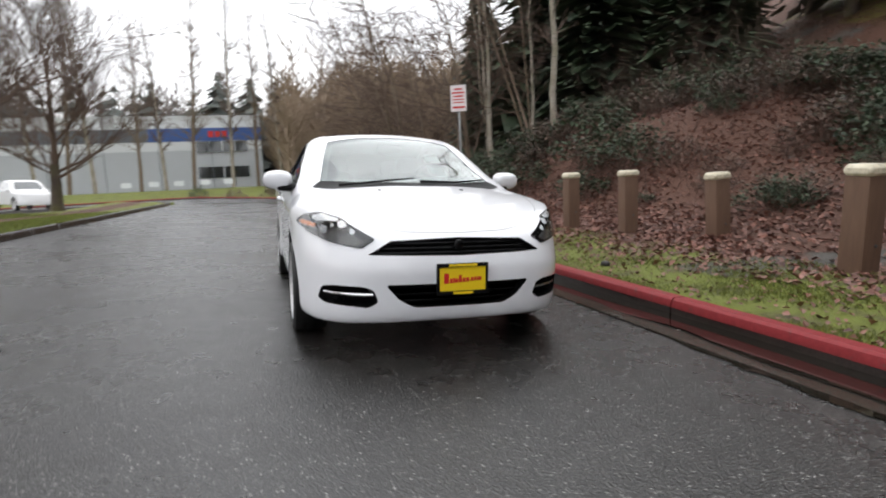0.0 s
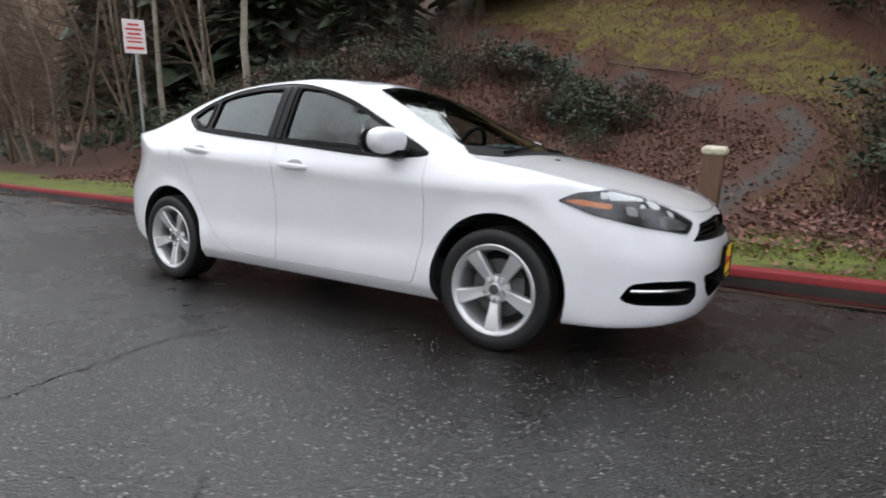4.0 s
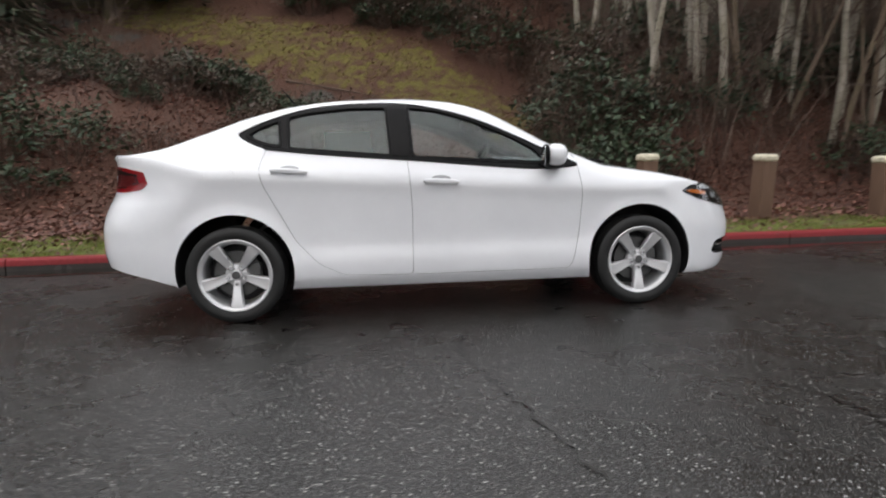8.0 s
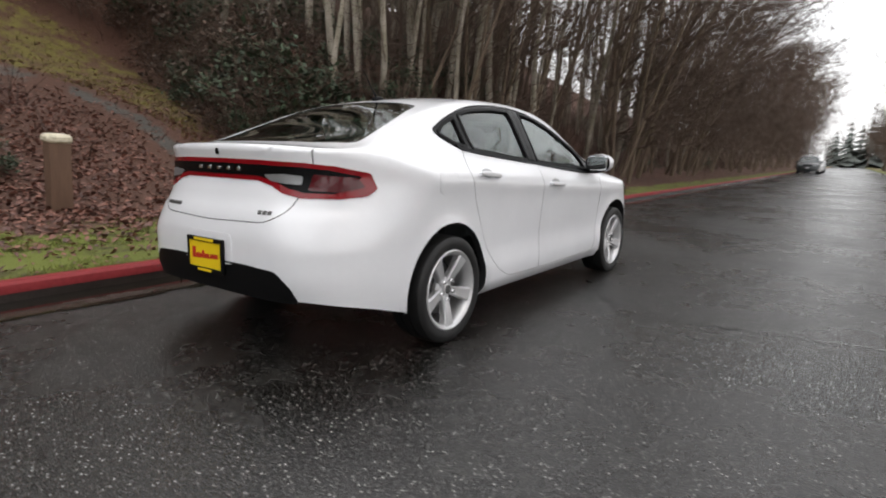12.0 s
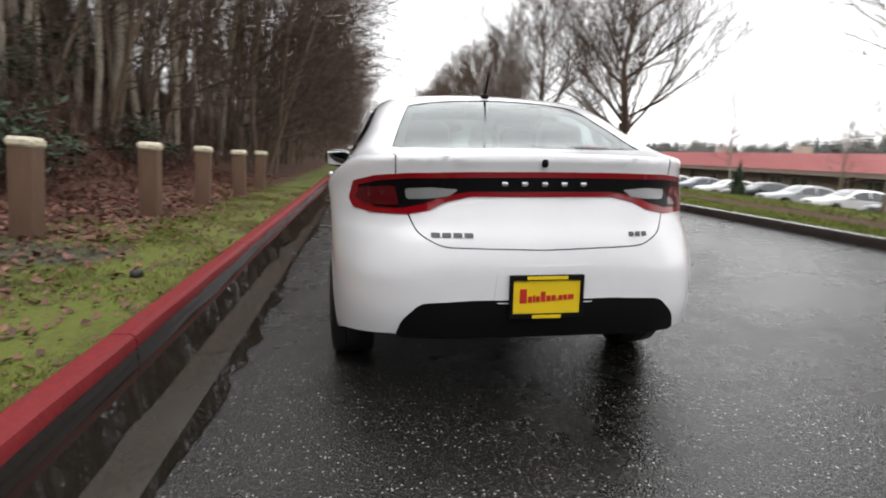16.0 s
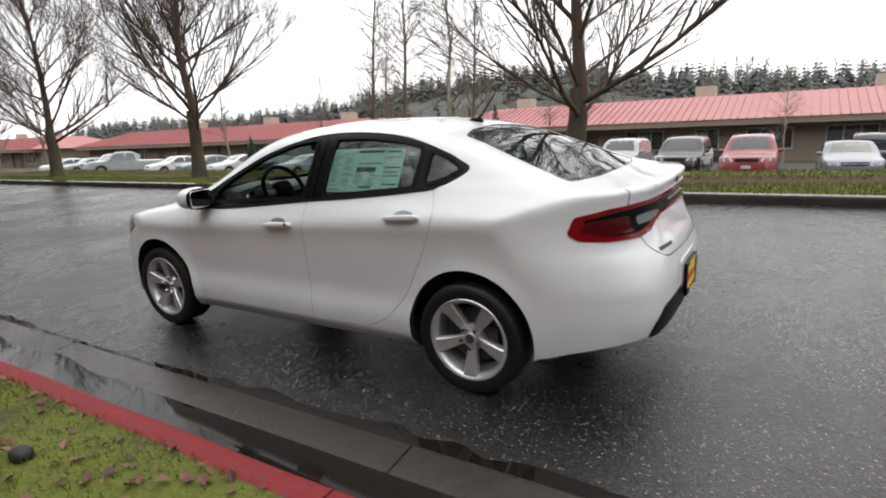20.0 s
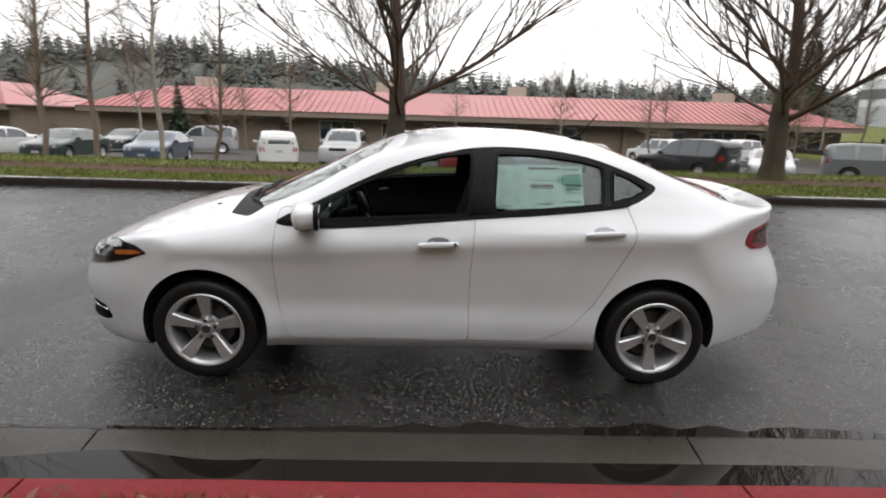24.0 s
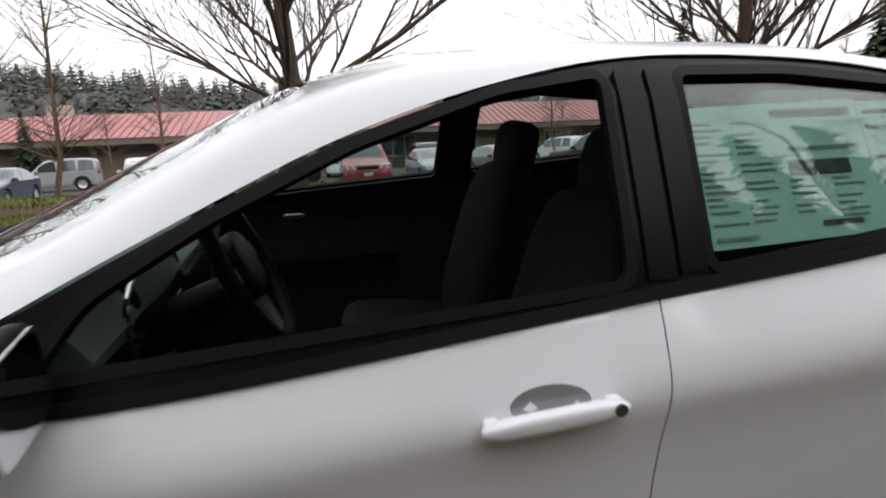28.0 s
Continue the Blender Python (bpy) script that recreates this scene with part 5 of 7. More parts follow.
def branchy(rnd, out, start, d, length, radius, depth, spread, rise, counts, tip=0.35, sides=(7, 5, 4, 3, 3), least=0.0):
    """A limb that bends a little and carries smaller limbs."""
    n = 4 if depth < 2 else (3 if depth < len(counts) else 2)
    pts, dirs = [np.array(start, float)], []
    d = np.array(d, float)
    for i in range(n):
        d = d + np.array([rnd.gauss(0, 0.10), rnd.gauss(0, 0.10), rnd.gauss(0, 0.05) + rise * 0.10])
        d /= np.linalg.norm(d)
        dirs.append(d)
        pts.append(pts[-1] + d * length / n)
    radius = max(radius, least)
    out.limb(pts, [max(radius * (1 - (1 - tip) * i / n), least * 0.6) for i in range(n + 1)], sides[min(depth, 4)])
    if depth >= len(counts):
        return
    for k in range(counts[depth]):
        t = rnd.uniform(0.12, 1.0) if depth else rnd.uniform(0.75, 1.0)
        i = min(int(t * n), n - 1)
        p = pts[i] + (pts[i + 1] - pts[i]) * (t * n - i)
        a = rnd.uniform(0, 2 * math.pi)
        ref = np.cross(dirs[i], (0.3, 0.2, 1.0))
        ref /= np.linalg.norm(ref) + 1e-9
        ref2 = np.cross(dirs[i], ref)
        out_d = dirs[i] * math.cos(spread[depth]) + (ref * math.cos(a) + ref2 * math.sin(a)) * math.sin(spread[depth]) + np.array((0, 0, rise * 0.35))
        out_d /= np.linalg.norm(out_d)
        branchy(rnd, out, p, out_d, length * rnd.uniform(0.5, 0.85) * (1.9 if depth == 0 else 0.82), radius * (1 - 0.6 * t) * rnd.uniform(0.45, 0.62), depth + 1, spread, rise, counts, 0.3, sides, least)


def make_bark(name, lo, hi, moss=0.0, marks=False):
    q = Mat(name, 0.85)
    c = q.mix(q.noise(7, 6, 0.65, False, (1, 1, 0.25)), lo, hi)
    if marks:
        c = q.mix(q.ramp(q.noise(9, 4, 0.6, False, (1, 1, 5.0)), (0.56, 0.0), (0.66, 0.8)), c, tuple(v * 0.2 for v in lo))
    if moss:
        c = q.mix(q.ramp(q.noise(1.3, 5, 0.6, False), (0.42, 0.0), (0.62, moss)), c, (0.10, 0.095, 0.03))
    q.color(c)
    q.bump(q.noise(22, 5, 0.7, False, (1, 1, 0.3)), 0.5, 0.02)
    return q.m


M_bark = make_bark("wet_brown_bark", (0.030, 0.021, 0.016), (0.085, 0.062, 0.047), 0.6)
M_twig = make_bark("dark_twigs", (0.062, 0.041, 0.030), (0.145, 0.097, 0.070))
M_birch = make_bark("pale_birch_bark", (0.18, 0.155, 0.128), (0.50, 0.445, 0.37), 0.5, True)
M_tan = make_bark("tan_bark", (0.092, 0.066, 0.048), (0.26, 0.195, 0.145), 0.3)


def street_tree(seed, tall=2.2):
    rnd = random.Random(seed)
    root = new("tree")
    trunk, crown = Limbs(), Limbs()
    pts = [np.array((0.0, 0.0, -0.15)), np.array((0.01, 0, 0.25)), np.array((0.03, 0.02, 1.0)), np.array((0.0, 0.04, tall * 0.8)), np.array((0.02, 0, tall + 0.25))]
    trunk.limb(pts, [0.30, 0.21, 0.175, 0.17, 0.13], 12)
    leader = [np.array((0.02, 0.0, tall)) + np.array((0.10 * math.sin(1.1 * i + seed), 0.10 * math.cos(1.7 * i), 0.95 * i)) for i in range(7)]
    crown.limb(leader, (0.13, 0.105, 0.085, 0.062, 0.042, 0.026, 0.012), 8)
    forks = ((0, 0.5, 0.62, 0.7, 0.8), 0.8, (0, 12, 5, 3), 0.16, (7, 6, 4, 3, 3), 0.0052)
    for k in range(28):
        t = (k / 27) ** 1.35 * 5.4
        i = int(t)
        p = leader[i] + (leader[i + 1] - leader[i]) * (t - i) - np.array((0, 0, 0.3 if k < 8 else 0))
        a = 2.4 * k + rnd.uniform(-0.4, 0.4)
        d = np.array((math.cos(a), math.sin(a), rnd.uniform(0.25, 0.85) + 0.17 * t))
        branchy(rnd, crown, p, d / np.linalg.norm(d), rnd.uniform(2.6, 4.0) * (1.1 - 0.13 * t), rnd.uniform(0.030, 0.060) * (1.1 - 0.12 * t), 1, *forks)
    put_mesh("trunk", trunk.mesh("trunk", M_bark), root, "brown trunk green with algae")
    put_mesh("crown", crown.mesh("crown", M_twig), root, "bare winter branches")
    return root


def forest_tree(seed, mat, tall, girth, twigs=17):
    """A slim, straight tree with small bare branches towards its top."""
    rnd = random.Random(seed)
    root = new("tree")
    trunk, crown = Limbs(), Limbs()
    pts = [np.array((0.0, 0, -0.5))]
    lean = np.array((rnd.gauss(0, 0.05), rnd.gauss(0, 0.05), 0))
    for i in range(1, 9):
        pts.append(np.array((0, 0, tall * i / 8)) + lean * tall * i / 8 + np.array((rnd.gauss(0, 0.05), rnd.gauss(0, 0.05), 0)))
    trunk.limb(pts, [girth * (1 - 0.85 * i / 8) for i in range(9)], 7)
    for k in range(twigs):
        t = rnd.uniform(0.22, 1.0)
        i = min(int(t * 8), 7)
        p = pts[i] + (pts[i + 1] - pts[i]) * (t * 8 - i)
        a, rise = rnd.uniform(0, 2 * math.pi), rnd.uniform(0.3, 1.4)
        d = np.array((math.cos(a), math.sin(a), rise))
        branchy(rnd, crown, p, d / np.linalg.norm(d), rnd.uniform(0.9, 2.2) * (1.2 - 0.5 * t), girth * 0.28 * (1.15 - t * 0.8), 2, (0, 0, 0.6, 0.7), 0.2, (0, 0, 5, 1), 0.3, (4, 4, 3, 3, 3), 0.005)
    put_mesh("trunk", trunk.mesh("trunk", mat), root)
    put_mesh("crown", crown.mesh("crown", M_twig if mat is M_birch else mat), root)
    return root


def edge_tree(seed, tall, stems=3):
    """A many-stemmed bare tree that reaches out with fine drooping twigs to one side (-y)."""
    rnd = random.Random(seed)
    root = new("tree")
    trunk, crown = Limbs(), Limbs()
    for s in range(stems):
        p = np.array((rnd.gauss(0, 0.25), rnd.gauss(0, 0.25), -0.4))
        d = np.array((rnd.gauss(0, 0.16), -0.10 + rnd.gauss(0, 0.14), 1.0))
        pts = [p]
        for i in range(7):
            d = d + np.array((rnd.gauss(0, 0.05), rnd.gauss(-0.02, 0.05), 0))
            d /= np.linalg.norm(d)
            pts.append(pts[-1] + d * tall * rnd.uniform(0.85, 1.0) / 7)
        g = rnd.uniform(0.05, 0.085)
        trunk.limb(pts, [g * (1 - 0.8 * i / 7) for i in range(8)], 6)
        for k in range(18):
            t = rnd.uniform(0.14, 1.0)
            i = min(int(t * 7), 6)
            q = pts[i] + (pts[i + 1] - pts[i]) * (t * 7 - i)
            a = rnd.gauss(-math.pi / 2, 1.1)
            e = np.array((math.cos(a), math.sin(a), rnd.uniform(0.1, 1.0)))
            branchy(rnd, crown, q, e / np.linalg.norm(e), rnd.uniform(1.5, 3.4) * (1.15 - 0.45 * t), g * 0.30, 2, (0, 0, 0.6, 0.7, 0.8), -0.15, (0, 0, 5, 2), 0.3, (4, 4, 3, 3, 3), 0.006)
    put_mesh("trunk", trunk.mesh("trunk", M_tan), root)
    put_mesh("crown", crown.mesh("crown", M_twig), root)
    return root


def make_leaf(name, lo, hi, rough=0.35):
    q = Mat(name, rough)
    c = q.mix(q.island(), lo, hi)
    q.color(q.mix(0.5, c, q.ramp(q.random(), (0.0, 0.55), (1.0, 1.0)), "MULTIPLY"))
    return q.m


M_leaf = make_leaf("dark_evergreen_leaf", (0.015, 0.030, 0.012), (0.056, 0.086, 0.040), 0.65)
M_bramble = make_leaf("bramble_leaf", (0.034, 0.020, 0.012), (0.12, 0.068, 0.042), 0.5)
M_needle = make_leaf("conifer_needles", (0.020, 0.034, 0.018), (0.068, 0.100, 0.050), 0.6)
M_dead = make_leaf("fallen_leaf", (0.070, 0.026, 0.018), (0.27, 0.115, 0.080), 0.55)


def bush(seed, mat, wide, tall, leaves, size):
    rnd = random.Random(seed)
    root = new("bush")
    stems, crown = Limbs(), Limbs()
    tips = []
    for k in range(38):
        a, r = rnd.uniform(0, 2 * math.pi), wide * math.sqrt(rnd.random())
        h = tall * (1 - 0.75 * (r / wide) ** 2) * rnd.uniform(0.65, 1.15)
        p0 = np.array((0.35 * r * math.cos(a), 0.35 * r * math.sin(a), -0.15))
        p2 = np.array((r * math.cos(a), r * math.sin(a), h))
        p1 = (p0 + p2) / 2 + np.array((rnd.gauss(0, 0.08), rnd.gauss(0, 0.08), 0.12))
        stems.limb((p0, p1, p2, p2 + np.array((rnd.gauss(0, 0.12), rnd.gauss(0, 0.12), rnd.gauss(0, 0.1)))), (0.011, 0.008, 0.006, 0.003), 3)
        tips.append((p0, p1, p2))
    for k in range(leaves):
        p0, p1, p2 = rnd.choice(tips)
        t = rnd.uniform(0.3, 1.15)
        c = p1 + (p2 - p1) * t + np.array([rnd.gauss(0, 0.09 * wide) for _ in range(3)])
        u = np.array([rnd.gauss(0, 1), rnd.gauss(0, 1), rnd.gauss(-0.1, 0.5)])
        u /= np.linalg.norm(u)
        w = np.cross(u, (rnd.gauss(0, 0.4), rnd.gauss(0, 0.4), 1.0))
        w /= np.linalg.norm(w) + 1e-9
        s = size * rnd.uniform(0.6, 1.3)
        crown.quad(c, u * s, w * s * 0.55, 0.25 * s)
    put_mesh("stem", stems.mesh("stem", M_twig), root)
    put_mesh("foliage", crown.mesh("foliage", mat, False), root)
    return root


def thicket(seed, wide, tall, count):
    """Leafless brown brush, to be repeated."""
    rnd = random.Random(seed)
    out = Limbs()
    for k in range(count):
        a, r = rnd.uniform(0, 2 * math.pi), wide * math.sqrt(rnd.random())
        p = np.array((r * math.cos(a), r * math.sin(a), -0.1))
        d = np.array((rnd.gauss(0, 0.5), rnd.gauss(0, 0.5), 1.0))
        branchy(rnd, out, p, d / np.linalg.norm(d), tall * rnd.uniform(0.5, 1.1), 0.010, 2, (0, 0, 0.6, 0.7), 0.0, (0, 0, 3, 1), 0.3, (3, 3, 3, 3, 3))
    return np.array(out.v), np.array(out.f)


def conifer_into(out, rnd, base, tall, wide, rings, fans):
    for i in range(rings):
        t = (i + 0.5) / rings
        z, r = tall * (0.12 + 0.88 * t), wide * (1 - t) ** 0.85 * rnd.uniform(0.75, 1.15) + 0.12
        n = max(3, int(fans * (1 - 0.5 * t)))
        a0 = rnd.uniform(0, 6)
        for k in range(n):
            a = a0 + 2 * math.pi * k / n + rnd.uniform(-0.3, 0.3)
            rr = r * rnd.uniform(0.65, 1.15)
            d = np.array((math.cos(a), math.sin(a), -0.32))
            w = np.array((-math.sin(a), math.cos(a), 0.0)) * rr * 0.34
            c = np.asarray(base) + np.array((0, 0, z)) + d * rr * 0.5
            out.quad(c, d * rr * 0.55, w, 0.12 * rr)


def conifer(seed, tall, wide):
    rnd = random.Random(seed)
    root = new("conifer")
    trunk, crown = Limbs(), Limbs()
    trunk.limb((np.array((0, 0, -0.5)), np.array((0.05, 0, tall * 0.5)), np.array((0, 0.05, tall))), (tall * 0.018, tall * 0.011, 0.02), 7)
    conifer_into(crown, rnd, (0, 0, 0), tall, wide, 34, 15)
    for k in range(900):
        t = rnd.random() ** 1.4
        a, r = rnd.uniform(0, 6.3), wide * (1 - t) ** 0.85 * rnd.uniform(0.4, 1.1)
        c = np.array((r * math.cos(a), r * math.sin(a), tall * (0.1 + 0.9 * t) - 0.25 * r))
        u = np.array((math.cos(a) + rnd.gauss(0, 0.5), math.sin(a) + rnd.gauss(0, 0.5), -0.4))
        w = np.cross(u, (0, 0, 1.0))
        s = rnd.uniform(0.12, 0.30) * (0.5 + tall / 16)
        crown.quad(c, u * s, w * s * 0.4, 0.05)
    put_mesh("trunk", trunk.mesh("trunk", M_bark), root)
    put_mesh("crown", crown.mesh("crown", M_needle, False), root)
    return root


def plant(kit, rows, label, category, group, seed, lean=True, turn=180):
    """Sets copies of the given plants at x, y, size; the patterns themselves take the first places."""
    rnd = random.Random(seed)
    heights = ground_z([r[0] for r in rows], [r[1] for r in rows])
    for k, (x, y, s) in enumerate(rows):
        z = float(heights[k])
        m = Matrix.Translation((x, y, z)) @ (LEAN if lean else Matrix()) @ pose(0, 0, 0, rnd.gauss(0, 1.5), rnd.gauss(0, 1.5), rnd.uniform(-turn, turn)) @ Matrix.Scale(s, 4)
        pat = kit[k % len(kit)]
        if k < len(kit):
            ob = pat
            ob.matrix_basis = m
        else:
            ob = copy_thing(pat, m)
            ob.matrix_basis = m
        tagged(ob, label, category, group)


# row of bare street trees on the grass strip, and more along the road ahead
ST = [street_tree(31, 1.45), street_tree(32, 1.35), street_tree(33, 1.7)]
plant(ST, [(0.72, -6.85, 1.0), (-7.1, -7.6, 1.08), (11.6, -6.75, 0.95), (19.4, -6.6, 1.0), (27.5, -6.7, 0.95), (36, -6.8, 1.0), (45, -6.9, 1.05), (55, -7.0, 1.0), (66, -7.0, 1.0), (80, -7, 1.1), (96, -7, 1.1), (115, -7, 1.1), (-19.0, -8.2, 1.0)],
      "bare street tree with spreading branches on the grass strip", "tree", "street trees", 5)
SM = [forest_tree(41, M_tan, 8.5, 0.10, 62), forest_tree(42, M_tan, 7.5, 0.09, 56), forest_tree(43, M_birch, 9.0, 0.085, 56)]
plant(SM, [(6.3, -12.9, 0.75), (8.4, -31, 1.1), (17.5, -31.5, 1.0), (23, -30.5, 1.15), (30, -31, 1.0), (-8.5, -33, 0.75), (-13.5, -31, 0.8), (-10.2, -12.5, 0.8), (40, -30, 1.1), (-30, -35, 0.9), (14, -40, 0.8), (-2, -41, 0.7), (16.4, -20.5, 1.3), (14.0, -20.2, 1.45), (11.2, -20.0, 1.35), (-22.5, -33, 0.9), (-26, -36, 0.95), (-30.5, -40, 1.0), (-18, -40, 0.7)],
      "slim bare tree standing in the car park", "tree", "car park trees", 6)

# birch wood on the slope
rnd = random.Random(77)
BK = [forest_tree(50 + k, M_birch, t, g) for k, (t, g) in enumerate(((11, 0.085), (12.5, 0.10), (10, 0.075), (13, 0.11), (9, 0.065), (11.5, 0.09)))]
rows = []
while len(rows) < 118:
    x = rnd.choice((rnd.uniform(3.6, 15), rnd.uniform(5, 24), rnd.uniform(8, 50)))
    y = rnd.uniform(6.0, 7.5 + 13 * rnd.random()) + (0 if x > 8 else rnd.uniform(0.5, 4.5))
    if (x > 6.0 or y > 19) and float(path_off(x, y)) > bank_edge(y) + 0.7 and all((x - a) ** 2 + (y - b) ** 2 > 0.3 for a, b, _ in rows):
        rows.append((x, y, rnd.uniform(0.8, 1.25)))
for x, y, s in ((5.6, 7.4, 1.1), (6.0, 7.7, 1.0), (7.2, 8.1, 1.1)):
    rows.append((x, y, s))
plant(BK, rows, "slender pale-barked bare tree on the wooded slope", "tree", "birch wood", 7)
# thin brown trees closing the wood along the road ahead, and behind the side street
FK = [forest_tree(55, M_tan, 12, 0.10, 26), forest_tree(56, M_tan, 14, 0.11, 28), forest_tree(57, M_tan, 10, 0.08, 24)]
rows = []
while len(rows) < 52:
    k = rnd.random()
    if k < 0.75:
        x, y = 13 + 130 * rnd.random() ** 1.6, rnd.uniform(5.4, 17)
    else:
        x, y = rnd.uniform(-95, -50), rnd.uniform(3.5, 40)
    if all((x - a) ** 2 + (y - b) ** 2 > 0.5 for a, b, _ in rows):
        rows.append((x, y, rnd.uniform(0.8, 1.25)))
plant(FK, rows, "thin brown leafless tree in the wood", "tree", "brown wood", 17)
EK = [edge_tree(301, 9.5, 3), edge_tree(302, 11.0, 3), edge_tree(303, 8.5, 4)]
rnd = random.Random(305)
rows = [(-16.0, 6.9, 0.95), (-13.6, 8.4, 0.85), (-19.5, 7.5, 1.0), (-21.5, 5.6, 1.15), (-25.5, 6.0, 1.2), (-17.6, 5.4, 1.1)] + [(8.6 + 1.05 * k + 0.012 * k * k + rnd.uniform(-0.5, 0.5), 4.2 + 2.9 * rnd.random() + (0 if k > 6 else 1.5), rnd.uniform(1.0, 1.45) if k > 4 else 0.9) for k in range(56)]
plant(EK, rows, "leafless brown tree leaning out of the wood towards the road", "tree", "trees at the wood's edge", 18, True, 25)
rows = [(-51 - 2.2 * k + rnd.uniform(-1, 1), rnd.uniform(4, 16) + 0.3 * k, rnd.uniform(0.9, 1.4)) for k in range(12)]
plant([copy_thing(EK[0], Matrix()), copy_thing(EK[1], Matrix())], rows, "leafless brown tree beyond the side street", "tree", "far verge trees", 19)
# paler trunks behind the sign
AK = [forest_tree(61, M_birch, 10, 0.10, 30), forest_tree(62, M_birch, 11, 0.12, 30), forest_tree(63, M_birch, 9, 0.09, 26)]
plant(AK, [(-14.5, 7.2, 1.0), (-12.2, 8.6, 1.05), (-17.5, 8.4, 1.1), (-8.6, 21.5, 1.0), (-7.4, 21.0, 1.0), (-6.3, 21.4, 0.95), (-4.2, 20.8, 1.0), (-12, 23, 1.0), (-15.5, 9.5, 0.9), (-21, 10, 1.0), (-5.2, 21, 1.0)],
      "pale leaning bare tree beside the undergrowth", "tree", "verge trees", 8)
# dark evergreens behind
CK = [conifer(71, 13, 3.0), conifer(72, 16, 3.6), conifer(73, 10, 2.6)]
rows = [(-16, 13, 1.0), (-19.5, 12, 0.9), (-13, 15.5, 1.0), (-10, 19, 1.1), (-22.5, 14.5, 1.0), (-6.5, 22, 1.1), (-18, 18, 1.2), (-26, 12, 0.8), (-2, 26, 1.1), (-12, 24, 1.2), (3, 27, 1.1), (8, 26, 1.1), (14, 25, 1.0), (-30, 18, 1.0), (20, 27, 1.1),
        (-24, 20, 1.1), (-43, -62, 0.95), (-5, 33, 1.2), (27, 27, 1.0), (35, 26, 1.1), (-44.5, 9, 0.35), (-46, 4.5, 0.3), (19.5, -41.5, 0.32), (27.0, -21.5, 0.26), (-36.5, -30.5, 0.85), (-15.5, -60, 0.5), (-12.5, -62, 0.4)]
plant(CK, [r for r in rows if r[2] > 0], "dark evergreen conifer at the wood's edge", "conifer", "conifers", 9)

# undergrowth: evergreen bushes, brambles and leafless brush on the banks
rnd = random.Random(101)
BU = [bush(81, M_leaf, 0.95, 0.85, 620, 0.06), bush(82, M_leaf, 1.15, 1.05, 760, 0.065), bush(83, M_bramble, 1.1, 0.9, 420, 0.05), bush(84, M_leaf, 0.75, 0.6, 460, 0.055), bush(85, M_bramble, 0.9, 0.75, 340, 0.05)]
rows = []
while len(rows) < 320:
    side = rnd.random()
    if side < 0.3:
        x, y = rnd.uniform(1.2, 13), rnd.uniform(5.9, 15)
        ok = float(path_off(x, y)) > bank_edge(y) + 0.45
    elif side < 0.62:
        x, y = rnd.uniform(-11, 11), rnd.uniform(13, 24)
        ok = float(path_off(x, y)) > bank_edge(y) + 0.6
    elif side < 0.85:
        x, y = rnd.uniform(-13, -0.5), rnd.uniform(6.2, 14)
        ok = -float(path_off(x, y)) > 1.5 and y > 5.2 + 0.4 * max(0, x + 5)
    else:
        x, y = rnd.choice((rnd.uniform(-30, -10), rnd.uniform(12, 50))), rnd.uniform(5.6, 11)
        ok = True
    if ok:
        rows.append((x, y, rnd.uniform(0.65, 1.2) * (0.6 if -6 < x < 1.2 and y < 9.5 else 1.0)))
while len(rows) < 450:
    x, y = rnd.uniform(-13, 6), rnd.uniform(8, 22)
    if 0.35 < float(path_off(x, y)) - bank_edge(y) < 5.5:
        rows.append((x, y, rnd.uniform(0.9, 1.6)))
rows.sort(key=lambda r: math.hypot(r[0], r[1] - 2.0))
all_v, all_f, base = [], [], 0
for k, (x, y, s) in enumerate(rows[275:]):
    me = next(c for c in BU[k % 5].children if c.name.startswith("foliage")).data
    v = np.empty(len(me.vertices) * 3, np.float32)
    me.vertices.foreach_get("co", v)
    v, a = v.reshape(-1, 3), rnd.uniform(0, 6.3)
    all_v.append(np.stack([v[:, 0] * math.cos(a) - v[:, 1] * math.sin(a), v[:, 0] * math.sin(a) + v[:, 1] * math.cos(a), v[:, 2]], 1) * s + (x, y, float(ground_z(x, y))))
    b = 4 * np.arange(len(v) // 4) + base
    all_f.append(np.concatenate([np.stack([b, b + 1, b + 2], 1), np.stack([b, b + 2, b + 3], 1)]))
    base += len(v)
tagged(put_mesh("undergrowth", mesh_from("undergrowth", np.concatenate(all_v), np.concatenate(all_f), M_leaf)), "evergreen undergrowth higher up the wooded slope", "undergrowth", kind="stuff")
rows = rows[:275]
plant(BU, rows, "low evergreen bush on the leaf-strewn bank", "bush", "undergrowth", 10)
TH = [thicket(91, 1.0, 1.9, 30), thicket(92, 1.2, 2.6, 34), thicket(93, 0.9, 1.4, 28)]
rows = []
while len(rows) < 150:
    x, y = rnd.choice((rnd.uniform(2.5, 14), rnd.uniform(5, 22), rnd.uniform(8, 60), rnd.uniform(-16, -2))), rnd.uniform(6.4, 15)
    if not -1.8 < float(path_off(x, y)) < bank_edge(y) + 0.6 and (x > 1 or y > 11.5):
        rows.append((x, y, rnd.uniform(0.7, 1.3)))
all_v, all_f, base = [], [], 0
for k, (x, y, s) in enumerate(rows):
    v, f = TH[k % 3]
    a = rnd.uniform(0, 6.3)
    turned = np.stack([v[:, 0] * math.cos(a) - v[:, 1] * math.sin(a), v[:, 0] * math.sin(a) + v[:, 1] * math.cos(a), v[:, 2]], 1) * s + (x, y, float(ground_z(x, y)))
    all_v.append(turned)
    all_f.append(f + base)
    base += len(v)
